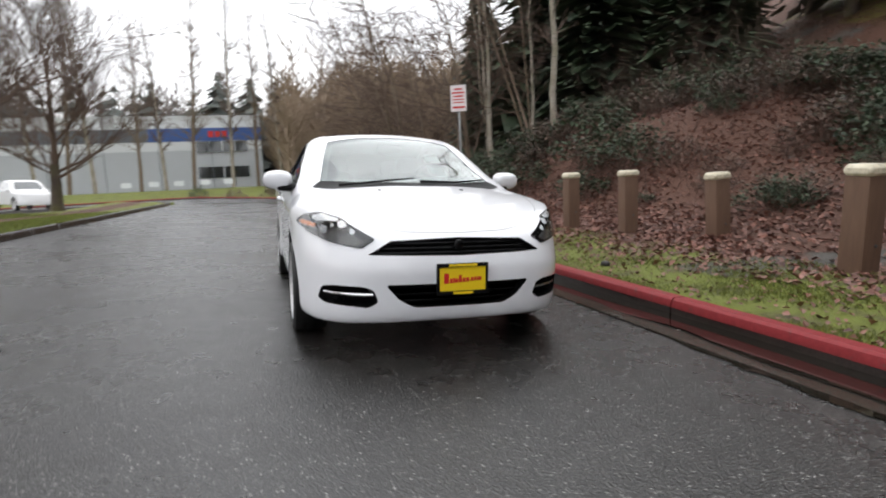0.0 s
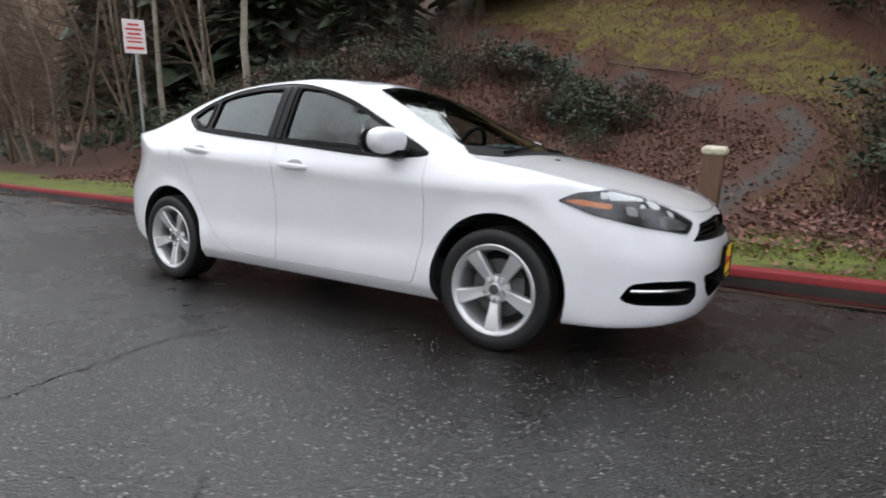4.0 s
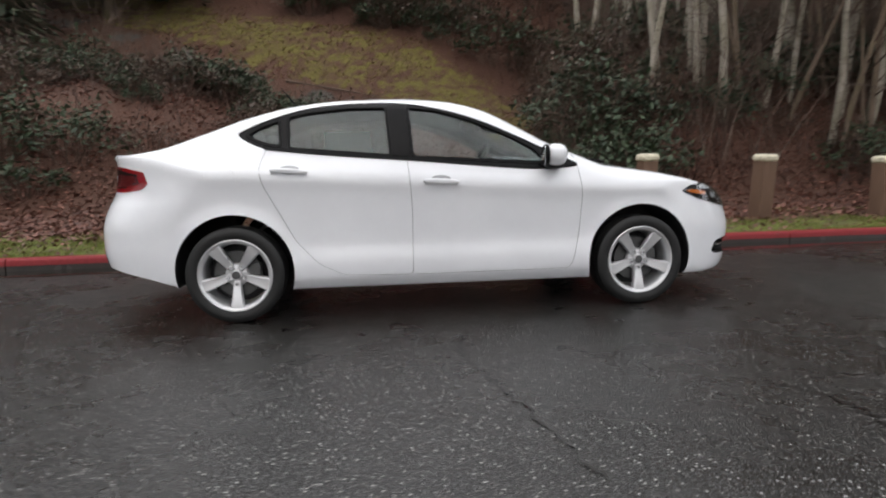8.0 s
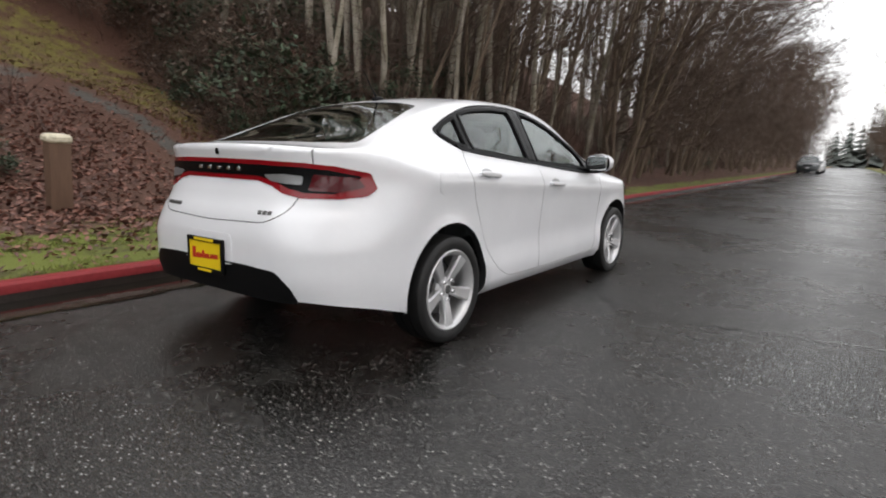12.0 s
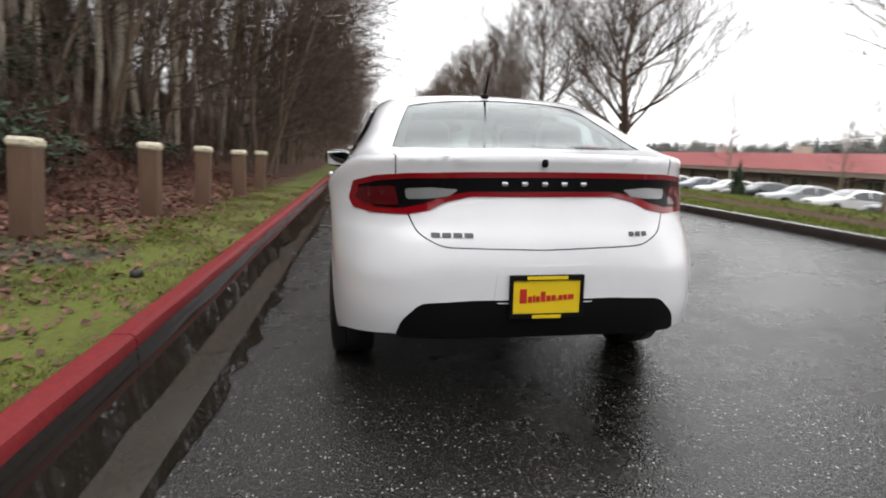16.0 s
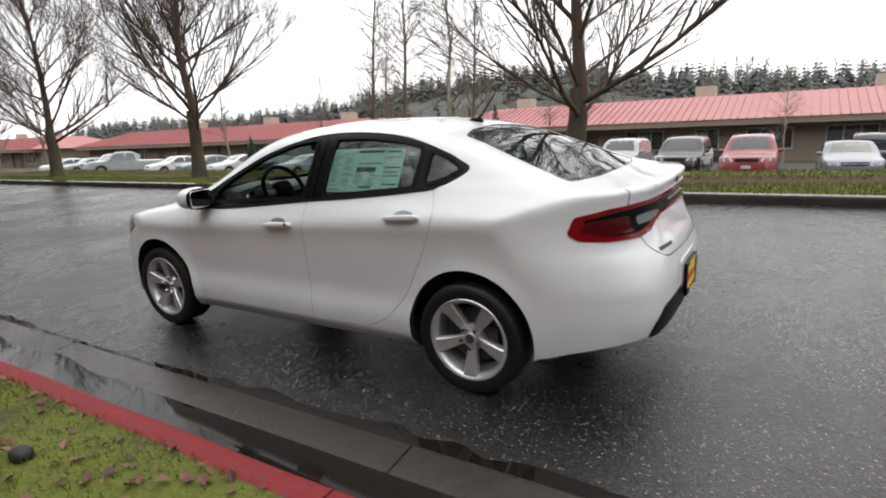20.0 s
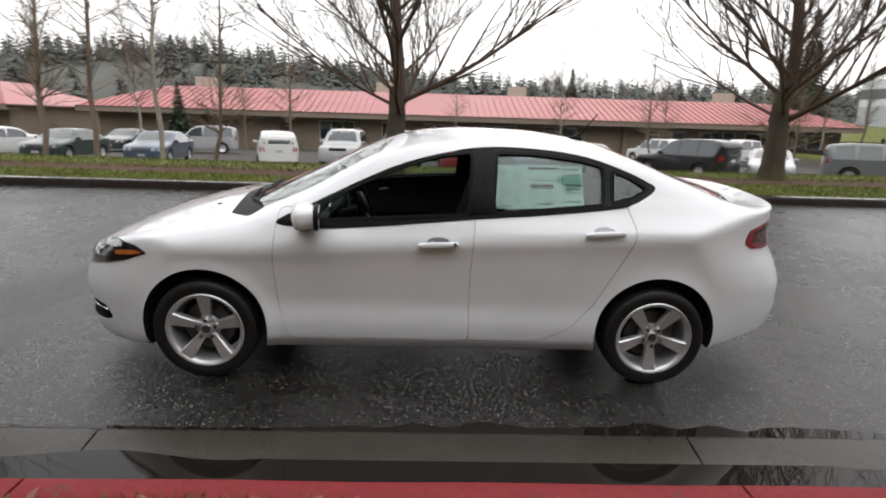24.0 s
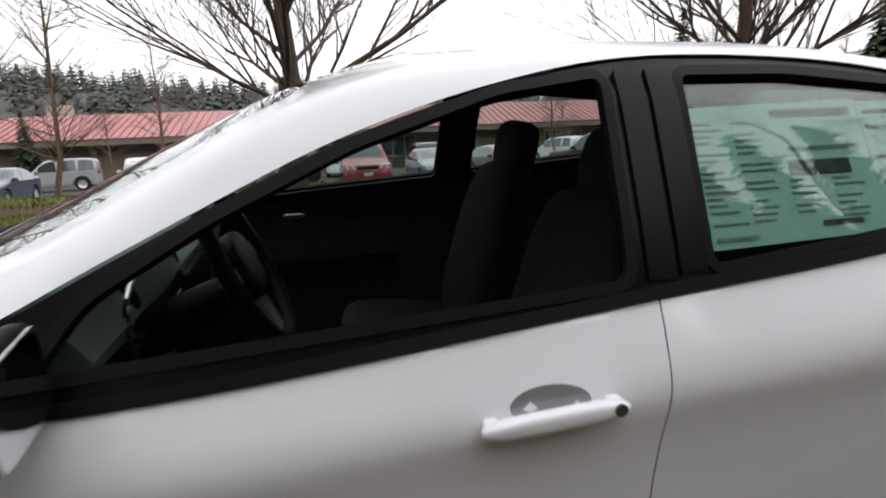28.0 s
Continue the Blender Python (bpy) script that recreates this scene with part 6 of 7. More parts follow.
tagged(put_mesh("brush", mesh_from("brush", np.concatenate(all_v), np.concatenate(all_f), M_twig, True)), "leafless brown brush between the trees", "brush", kind="stuff")


def scatter(name, mat, x, y, size, label, category, flat=0.35):
    """Many small bent leaves in one object."""
    rg = np.random.default_rng(13)
    n = len(x)
    c = np.stack([x, y, ground_z(x, y) + 0.012 + 0.3 * size * rg.random(n)], 1)
    a = rg.uniform(0, 6.3, n)
    u = np.stack([np.cos(a), np.sin(a), rg.normal(0, flat, n)], 1) * size[:, None]
    w = np.stack([-np.sin(a), np.cos(a), rg.normal(0, flat, n)], 1) * size[:, None] * 0.7
    nrm = np.cross(u, w)
    lift = nrm / np.linalg.norm(nrm, axis=1)[:, None] * (size * rg.uniform(0.1, 0.5, n))[:, None]
    v = np.stack([c - u, c - 0.1 * u - w + lift, c + u, c - 0.1 * u + w + lift], 1).reshape(-1, 3)
    b = 4 * np.arange(n)
    f = np.concatenate([np.stack([b, b + 1, b + 2], 1), np.stack([b, b + 2, b + 3], 1)])
    tagged(put_mesh(name, mesh_from(name, v, f, mat)), label, category, kind="stuff")


def blades(x, y, z, tall, wide, lean, rg):
    a = rg.uniform(0, 6.3, len(x))
    e = np.stack([wide * np.cos(a), wide * np.sin(a), 0 * a], 1)
    foot = np.stack([x, y, z - 0.005], 1)
    tip = foot + np.stack([rg.normal(0, lean, len(x)), rg.normal(0, lean, len(x)), tall + 0.005], 1)
    return np.stack([foot - e, foot + e, tip], 1).reshape(-1, 3)


rg = np.random.default_rng(14)
n = 104000
x, y = rg.uniform(-14, 15, n), 3.0 + 17 * rg.random(n) ** 1.6
off = path_off(x, y)
dense = step(3.0, 4.6, y) * np.where(np.abs(off) < 0.5, 0.3, 1.0) * np.where((off > 0.8) & (off < bank_edge(y)) & (y > 5.5), 0.35, 1.0)
keep = rg.random(n) < dense * np.where(wave(x, y, 0.8, 2.0) > -0.3, 1.0, 0.45)
x, y = np.concatenate([x[keep], rg.uniform(-7, 9, 2600)]), np.concatenate([y[keep], rg.uniform(2.1, 3.9, 2600)])
scatter("fallen_leaves", M_dead, x, y, rg.uniform(0.022, 0.05, len(x)) * np.where(y < 3.0, 0.7, 1.0), "reddish-brown fallen leaves on the slope", "leaves")
# grass and moss on the verge
M_blade = make_leaf("grass_blade", (0.052, 0.068, 0.010), (0.20, 0.225, 0.030), 0.6)
rg = np.random.default_rng(15)
n = 150000
x, y = rg.uniform(-8, 10.5, n), 2.08 + 2.2 * rg.random(n) ** 1.1
patchy = wave(x, y, 0.28, 3.0) + 0.6 * wave(x, y, 0.9, 1.0) + rg.normal(0, 0.35, n)
keep = (patchy > -0.05) & ((y < 3.2) | (rg.random(n) < 0.45))
x, y, patchy = x[keep], y[keep], patchy[keep]
v1 = blades(x, y, ground_z(x, y), rg.uniform(0.012, 0.030, len(x)) + 0.014 * np.clip(patchy, 0, 1.5), 0.0035, 0.016, rg)
n = 62000
x, y = rg.uniform(-16, 24, n), np.where(rg.random(n) < 0.5, rg.uniform(-6.7, -5.56, n), rg.uniform(-9.5, -7.2, n))
v2 = blades(x, y, ground_z(x, y), rg.uniform(0.03, 0.075, n), 0.010, 0.025, rg)
n = 60000
x, y = rg.uniform(-10, 4.5, n), rg.uniform(6, 21, n)
off = path_off(x, y)
keep = (off > 0.4) & (off < bank_edge(y) + 0.3) & (rg.random(n) < 0.75 + 0.5 * wave(x, y, 0.6))
x, y = x[keep], y[keep]
v3 = blades(x, y, ground_z(x, y), rg.uniform(0.03, 0.10, len(x)), 0.009, 0.035, rg)
M_lawn = make_leaf("lawn_blade", (0.080, 0.108, 0.012), (0.26, 0.30, 0.040), 0.6)
tagged(put_mesh("lawn", mesh_from("lawn", v2, np.arange(len(v2)).reshape(-1, 3), M_lawn)), "bright green winter grass on the strip between road and car park", "grass", kind="stuff")
tagged(put_mesh("grass", mesh_from("grass", v1, np.arange(len(v1)).reshape(-1, 3), M_blade)), "short mossy winter grass on the verge", "grass", kind="stuff")
M_straw = make_leaf("dry_grass_blade", (0.075, 0.060, 0.014), (0.23, 0.19, 0.035), 0.6)
tagged(put_mesh("dry_grass", mesh_from("dry_grass", v3, np.arange(len(v3)).reshape(-1, 3), M_straw)), "yellowish rough grass beside the gravel path", "grass", kind="stuff")

# dead stems and brush over the rest of the slope
rg = np.random.default_rng(16)
n = 56000
x, y = np.concatenate([rg.uniform(-16, 16, n // 2), rg.uniform(3, 60, n // 2)]), 5.6 + 20 * rg.random(n) ** 1.2
off = path_off(x, y)
keep = ((off > bank_edge(y) + 0.2) | ((off < -1.6) & ((y > 10.5) | (rg.random(n) < 0.12)))) & (wave(x, y, 1.6, 0.4) + rg.normal(0, 0.4, n) > -0.35)
x, y = x[keep], y[keep]
v4 = blades(x, y, ground_z(x, y), rg.uniform(0.25, 1.15, len(x)), 0.010, 0.28, rg)
M_stalk = make_leaf("dead_brown_stalk", (0.030, 0.015, 0.011), (0.13, 0.062, 0.042), 0.7)
tagged(put_mesh("dead_undergrowth", mesh_from("dead_undergrowth", v4, np.arange(len(v4)).reshape(-1, 3), M_stalk)), "reddish-brown dead stems covering the wooded slope", "undergrowth", kind="stuff")

# a fallen branch by the path, and litter on the verge
part_ob = part("fallen_branch", bm_tube([(-3.2 + 0.5 * k, 15.4 - 0.15 * k + 0.1 * math.sin(k), float(ground_z(-3.2 + 0.5 * k, 15.4 - 0.15 * k)) + 0.1) for k in range(7)], [0.05, 0.045, 0.04, 0.035, 0.03, 0.02, 0.01], 7), M_twig, smooth=50)
tagged(part_ob, "dark fallen branch lying by the gravel path", "branch")

# wooden posts with pale caps along the verge
def make_post_wood():
    q = Mat("brown_stained_timber", 0.75)
    q.color(q.mix(q.noise(6, 6, 0.65, False, (3, 3, 0.5)), (0.075, 0.040, 0.024), (0.17, 0.098, 0.062)))
    q.bump(q.noise(14, 5, 0.7, False, (4, 4, 0.4)), 0.4, 0.01)
    return q.m


def make_cap():
    q = Mat("weathered_cream_cap", 0.6)
    q.color(q.mix(q.ramp(q.noise(14, 6, 0.7, False), (0.45, 0.0), (0.75, 0.9)), (0.62, 0.57, 0.44), (0.22, 0.20, 0.11)))
    q.bump(q.noise(30, 4, 0.6, False), 0.3, 0.006)
    return q.m


M_post, M_cap = make_post_wood(), make_cap()
post = thing("bollard", "square brown timber post with a pale worn cap", "bollard", group="posts along the verge")
part("post", bm_box((-0.115, -0.115, -1.35), (0.115, 0.115, -0.10), 0.014), M_post, post, smooth=40)
part("cap", bm_box((-0.136, -0.136, -0.112), (0.136, 0.136, 0.0), 0.034, 1), M_cap, post, "chipped cream cap", smooth=40)
part("bolt", bm_lathe(((0, 0), (0.016, 0), (0.016, 0.008), (0, 0.01)), 10, Matrix.Translation((0.115, 0.03, -0.72)) @ pose(0, 0, 0, 0, 90, 0)), M_alloy_dark, post)
rnd = random.Random(3)
for k, (x, y, z) in enumerate(((-4.0, 4.4, 1.24), (-2.5, 4.55, 1.25), (-1.08, 4.98, 1.19), (1.68, 4.0, 1.19), (3.62, 3.53, 1.17), (5.38, 3.32, 1.13), (7.2, 3.15, 1.07), (9.4, 3.1, 1.04))):
    m = Matrix.Translation((x, y, z)) @ LEAN @ pose(0, 0, 0, rnd.gauss(0, 1), rnd.gauss(0, 1), rnd.uniform(-8, 8))
    if k == 0:
        post.matrix_basis = m
    else:
        copy_thing(post, m)

# yellow hydrant on the grass
M_hydrant = simple("yellow_hydrant_paint", (0.55, 0.36, 0.03), 0.45, vary=0.2)
hydrant = thing("fire_hydrant", "yellow fire hydrant standing in the grass strip", "fire hydrant", Matrix.Translation((-20.8, -8.75, float(ground_z(-20.8, -8.75)))) @ LEAN)
part("barrel", bm_lathe(((0.0, -0.1), (0.15, -0.1), (0.15, 0.04), (0.10, 0.06), (0.095, 0.44), (0.125, 0.46), (0.125, 0.50), (0.0, 0.50)), 20), M_hydrant, hydrant, smooth=40)
part("bonnet", bm_lathe(((0.0, 0.50), (0.11, 0.50), (0.10, 0.57), (0.065, 0.63), (0.03, 0.65), (0.03, 0.70), (0.0, 0.70)), 20), M_hydrant, hydrant, smooth=40)
for turn in (0, 90, 180):
    part("outlet", bm_lathe(((0.0, 0.08), (0.05, 0.08), (0.05, 0.15), (0.06, 0.15), (0.06, 0.18), (0.0, 0.19)), 14, Matrix.Translation((0, 0, 0.34)) @ pose(0, 0, 0, 0, 0, turn) @ pose(0, 0, 0, 0, 90, 0)), M_hydrant, hydrant, smooth=40)
# a dark clod on the mossy verge
clod = part("clod", bm_egg(0.055, 0.045, 0.035, 0.8, 0.8, 14, 8), simple("dark_wet_clod", (0.018, 0.016, 0.015), 0.6, vary=0.5, scale=40), smooth=40)
clod.matrix_basis = Matrix.Translation((0.05, 2.46, float(ground_z(0.05, 2.46)) + 0.022))
tagged(clod, "small dark clod lying on the mossy verge", "stone")

# parking sign on a steel post
M_sign = simple("white_sign_sheet", (0.72, 0.66, 0.66), 0.5, vary=0.05)
M_steel = simple("galvanised_steel", (0.35, 0.36, 0.36), 0.45, 0.7)
sign = thing("parking_sign", "small white and red parking sign on a steel post", "sign", Matrix.Translation((-12.2, 5.26, float(ground_z(-12.2, 5.26)))) @ LEAN @ pose(0, 0, 0, 0, 0, 62))
top = 4.2 - float(ground_z(-12.2, 5.26))
part("signpost", bm_box((-0.03, -0.03, -0.3), (0.03, 0.03, top), 0.006), M_steel, sign)
plate = part("sign_plate", bm_box((-0.25, -0.042, top - 0.82), (0.25, -0.034, top), 0.004), M_sign, sign)
for z, w, h in ((0.10, 0.13, 0.05), (0.21, 0.19, 0.05), (0.32, 0.15, 0.05), (0.43, 0.19, 0.035), (0.52, 0.17, 0.035), (0.66, 0.2, 0.06)):
    part("sign_bar", bm_box((-w, -0.0455, top - z - h), (w, -0.0425, top - z)), M_red_ink, plate)
# ---------------------------------------------------------------- parked vehicles
KINDS = {
    "sedan": dict(L=4.6, W=0.88, z0=0.20, belt=0.92, top=((-2.3, -2.2, -1.7, -1.1, -0.5, 0.1, 0.9, 1.1, 1.9, 2.25, 2.32), (0.95, 1.05, 1.08, 1.36, 1.44, 1.41, 1.03, 0.97, 0.84, 0.70, 0.58)), wheel=0.315, base=1.33),
    "suv": dict(L=4.6, W=0.91, z0=0.30, belt=1.08, top=((-2.3, -2.24, -2.0, -1.2, -0.2, 0.25, 0.85, 1.0, 1.9, 2.2, 2.32), (1.1, 1.55, 1.72, 1.78, 1.76, 1.68, 1.20, 1.12, 1.02, 0.95, 0.75)), wheel=0.36, base=1.34),
    "wagon": dict(L=4.5, W=0.88, z0=0.22, belt=0.98, top=((-2.25, -2.18, -1.9, -1.2, -0.4, 0.2, 0.95, 1.15, 1.8, 2.15, 2.26), (1.0, 1.35, 1.54, 1.6, 1.6, 1.5, 1.08, 1.0, 0.88, 0.76, 0.6)), wheel=0.32, base=1.32),
    "pickup": dict(L=5.6, W=0.97, z0=0.36, belt=1.18, top=((-2.8, -2.75, -0.95, -0.9, -0.7, 0.0, 0.5, 0.75, 1.35, 1.5, 2.5, 2.72, 2.82), (1.15, 1.2, 1.2, 1.3, 1.82, 1.88, 1.86, 1.78, 1.30, 1.22, 1.14, 1.05, 0.8)), wheel=0.39, base=1.75),
}


def vehicle_field(k):
    half = k["L"] / 2
    def field(x, y, z):
        a = np.abs(y) / k["W"]
        up = np.clip((z - k["belt"]) / 0.6, 0, 1)
        side = k["W"] - 0.20 * up - 0.04 * np.clip((0.55 - z) / 0.3, 0, 1) ** 2
        t = (z - (pchip(k["top"][0], k["top"][1], x) - 0.05 * a * a)) * 0.8
        f = smax(np.abs(y) - side, t, 0.08)
        bow = 0.04 * a * a + 0.26 * a**5
        f = smax(f, x - (half - bow - 0.12 * np.clip((z - 0.6) / 0.5, 0, 1)), 0.08)
        f = smax(f, -half + bow - x, 0.08)
        return smax(f, k["z0"] - z, 0.04)
    return field


VEHICLE_MESH = {}
M_far_glass = simple("dark_vehicle_glass", (0.03, 0.04, 0.045), 0.06, vary=0.2, Coat_Weight=1.0)
M_lamp = simple("clear_vehicle_lamp", (0.45, 0.46, 0.47), 0.12)
M_tail_lamp = simple("red_vehicle_lamp", (0.30, 0.01, 0.012), 0.2)


def vehicle_pattern(kind):
    k = KINDS[kind]
    field = vehicle_field(k)
    half = k["L"] / 2
    v, f = surface_net(field, (-half - 0.15, -k["W"] - 0.13, 0.1), (half + 0.16, k["W"] + 0.14, 2.05), 0.085)
    me = mesh_from("body", v, f)
    for hx in (k["base"], -k["base"]):
        ring = [(hx + (k["wheel"] + 0.06) * math.cos(a), k["wheel"] + 0.02 + (k["wheel"] + 0.06) * math.sin(a)) for a in np.linspace(0, 2 * math.pi, 25)[:-1]]
        for s in (-1, 1):
            me = bool_cut(me, prism(ring, "side", 0.55 * s, 1.3 * s))
    me.shade_smooth()
    me.set_sharp_from_angle(angle=radians(40))
    VEHICLE_MESH[kind] = me


def paint(name, rgb):
    return simple(name, rgb, 0.28, 0.0, vary=0.05, Coat_Weight=0.8)


def vehicle(kind, colour, label):
    k = KINDS[kind]
    if kind not in VEHICLE_MESH:
        vehicle_pattern(kind)
    root = thing("parked_" + kind, label, kind)
    me = VEHICLE_MESH[kind].copy()
    me.materials.clear()
    me.materials.append(colour)
    put_mesh("body", me, root)
    SKIN[0] = vehicle_field(k)
    half, b = k["L"] / 2, k["belt"]
    xs, zs = k["top"]
    def roof(x):
        return float(pchip(xs, zs, np.array(x)))
    if kind == "pickup":
        cuts = ((-0.75, -0.05), (0.0, 1.0))
    elif kind == "sedan":
        cuts = ((-1.35, -0.35), (-0.28, 0.72))
    else:
        cuts = ((-2.0, -1.25), (-1.15, -0.3), (-0.22, 0.72))
    for s, side in ((1, "left"), (-1, "right")):
        for x0, x1 in cuts:
            pts = [(x0, b)] + [(x, max(b + 0.02, roof(x) - 0.12)) for x in np.linspace(x0 + 0.05, x1 - 0.02, 6)] + [(x1 + 0.06, b)]
            patch("side_window", corner_loop(pts, 0.2, 0.03), side, M_far_glass, root, 0.006, 0.01, 0.3)
    front_x = {"sedan": (0.16, 0.88), "suv": (0.3, 0.82), "wagon": (0.26, 0.92), "pickup": (0.8, 1.32)}[kind]
    w0, w1 = k["W"] - 0.36, k["W"] - 0.22
    patch("windshield", corner_loop(((front_x[0], -w0), (front_x[0], w0), (front_x[1], w1), (front_x[1], -w1)), 0.2, 0.05), "top", M_far_glass, root, 0.006, 0.01, 0.3)
    z1 = {"sedan": 1.36, "suv": 1.6, "wagon": 1.45, "pickup": 1.75}[kind]
    if kind == "sedan":
        patch("rear_window", corner_loop(((-1.62, -w1), (-1.62, w1), (-1.12, w0), (-1.12, -w0)), 0.2, 0.05), "top", M_far_glass, root, 0.006, 0.01, 0.3)
    elif kind != "pickup":
        patch("rear_window", corner_loop(((-w1, b + 0.05), (w1, b + 0.05), (w0, z1), (-w0, z1)), 0.2, 0.05), "rear", M_far_glass, root, 0.006, 0.01, 0.3)
    zl = 0.66 if kind in ("sedan", "wagon") else 0.86
    for s in (-1, 1):
        patch("headlight", corner_loop([(s * u, z) for u, z in ((0.42, zl - 0.06), (0.74, zl - 0.05), (0.76, zl + 0.06), (0.48, zl + 0.06))], 0.2, 0.03), "front", M_lamp, root, 0.008, 0.012, 0.3)
        patch("tail_light", corner_loop([(s * u, z) for u, z in ((0.60, zl + 0.02), (0.80, zl + 0.02), (0.80, zl + 0.24), (0.64, zl + 0.24))], 0.2, 0.02), "rear", M_tail_lamp, root, 0.008, 0.012, 0.3)
        for hx in (k["base"], -k["base"]):
            m = Matrix.Translation((hx, s * (k["W"] - 0.11), k["wheel"])) @ pose(0, 0, 0, -90 * s, 0, 0)
            w = k["wheel"]
            tyre = part("wheel", bm_lathe(((w * 0.6, -0.1), (w * 0.93, -0.105), (w, -0.08), (w, 0.08), (w * 0.93, 0.105), (w * 0.66, 0.1), (w * 0.6, 0.06)), 20, closed=True), M_rubber, root, at=m, smooth=40)
            part("rim", bm_lathe(((w * 0.66, 0.0), (w * 0.66, 0.09), (w * 0.6, 0.075), (w * 0.2, 0.06), (w * 0.15, 0.08), (0, 0.08), (0, 0)), 10), M_alloy, tyre, smooth=30)
    patch("grille", corner_loop(((-0.36, zl - 0.07), (0.36, zl - 0.07), (0.4, zl + 0.05), (-0.4, zl + 0.05)), 0.2, 0.03), "front", M_black, root, 0.008, 0.012, 0.3)
    patch("front_plate_blank", corner_loop(((-0.15, zl - 0.3), (0.15, zl - 0.3), (0.15, zl - 0.19), (-0.15, zl - 0.19)), 0.2), "front", M_lamp, root, 0.01, 0.012, 0.3)
    patch("rear_plate_blank", corner_loop(((-0.15, zl - 0.02), (0.15, zl - 0.02), (0.15, zl + 0.1), (-0.15, zl + 0.1)), 0.2), "rear", M_lamp, root, 0.01, 0.012, 0.3)
    SKIN[0] = car_field
    if kind in ("suv", "wagon"):
        for s in (-1, 1):
            part("roof_rail", bm_tube(((-1.7, s * 0.58, roof(-1.7) + 0.01), (-1.5, s * 0.58, roof(-1.5) + 0.05), (-0.2, s * 0.58, roof(-0.2) + 0.05), (0.0, s * 0.58, roof(0.0) + 0.0)), 0.018, 6), M_black, root)
    for s in (-1, 1):
        part("door_mirror", bm_egg(0.07, 0.10, 0.07, m=Matrix.Translation((0.66 if kind != "pickup" else 1.1, s * (k["W"] + 0.06), b + 0.07))), colour, root, smooth=50)
    return root


PAINT = {n: paint("vehicle_paint_" + n, c) for n, c in dict(white=(0.72, 0.72, 0.72), silver=(0.36, 0.37, 0.38), blue=(0.06, 0.085, 0.13), dark=(0.022, 0.028, 0.032), red=(0.24, 0.03, 0.035), mauve=(0.17, 0.10, 0.11),
                                                            black=(0.012, 0.012, 0.014), steel=(0.17, 0.19, 0.23), grey=(0.13, 0.14, 0.145), green=(0.03, 0.05, 0.048)).items()}
LOT = (("sedan", "green", 17.0, -23.2, 90), ("sedan", "blue", 12.6, -23.0, 95), ("wagon", "white", 7.4, -23.6, -72), ("suv", "silver", 4.1, -23.6, 90), ("suv", "black", 1.3, -22.6, 90), ("suv", "red", -1.3, -21.2, 90),
       ("sedan", "steel", -4.4, -22.6, 92), ("sedan", "mauve", -7.7, -23.2, 100), ("suv", "black", -11.6, -21.5, -60), ("sedan", "silver", -15.2, -21.0, 62), ("suv", "grey", -19.6, -19.9, 150), ("pickup", "white", -24.5, -21.0, 160),
       ("suv", "silver", 14.8, -33.4, 15), ("suv", "dark", -5.8, -32.6, -90), ("suv", "white", -0.8, -33.0, 90), ("suv", "white", -16.0, -36.0, -70), ("pickup", "white", -22.5, -36.5, 10), ("sedan", "dark", 19.5, -33.5, 90),
       ("sedan", "white", 21.0, -23.6, 80), ("sedan", "silver", 24.4, -23.6, 80), ("sedan", "dark", 27.8, -23.8, 80), ("sedan", "white", 31.4, -24.0, 80), ("sedan", "steel", 35.0, -24.0, 80), ("sedan", "white", 39.0, -24.0, 80),
       ("pickup", "silver", 44.0, -22.8, 60), ("suv", "silver", 48.5, -24.0, 80), ("sedan", "silver", 52.0, -24.0, 80), ("sedan", "white", 56.0, -24.0, 80))
WORDS = dict(sedan="sedan", suv="sport utility vehicle", wagon="station wagon", pickup="pickup truck")
made = {}
for kind, col, x, y, turn in LOT:
    z = float(ground_z(x, y))
    m = Matrix.Translation((x, y, z)) @ pose(0, 0, 0, 4.0, 0, 0) @ pose(0, 0, 0, 0, 0, turn)
    if (kind, col) in made:
        copy_thing(made[kind, col], m)
    elif any(k == kind for k, _ in made):
        ob = copy_thing(next(o for (k, _), o in made.items() if k == kind), m)
        for child in ob.children:
            if child.name.startswith(("body", "door_mirror")):
                child.data = child.data.copy()
                child.data.materials[0] = PAINT[col]
        tagged(ob, f"parked {col} {WORDS[kind]} in the wet car park")
        made[kind, col] = ob
    else:
        ob = vehicle(kind, PAINT[col], f"parked {col} {WORDS[kind]} in the wet car park")
        tagged(ob, group="cars in the car park")
        ob.matrix_basis = m
        made[kind, col] = ob
for kind, col, x, y, turn in (("pickup", "white", -36.0, -15.0, 35), ("suv", "dark", 62.0, 0.75, 180), ("sedan", "white", 69.0, 0.7, 180), ("sedan", "silver", 76.0, 0.7, 180)):
    src = made[kind, col]
    copy_thing(src, Matrix.Translation((x, y, float(fall(x, y)))) @ pose(0, 0, 0, 0, 0, turn))

# ---------------------------------------------------------------- long low building with red metal roofs
def make_stucco():
    q = Mat("tan_stucco", 0.85)
    q.color(q.mix(q.noise(0.6, 5), (0.17, 0.135, 0.10), (0.25, 0.205, 0.155)))
    q.bump(q.noise(20, 4), 0.2, 0.02)
    return q.m


def make_red_roof():
    q = Mat("faded_red_metal_roof", 0.42)
    q.color(q.mix(q.noise(0.5, 5, 0.6, False, (0.3, 1, 1)), (0.34, 0.100, 0.103), (0.45, 0.185, 0.18)))
    return q.m


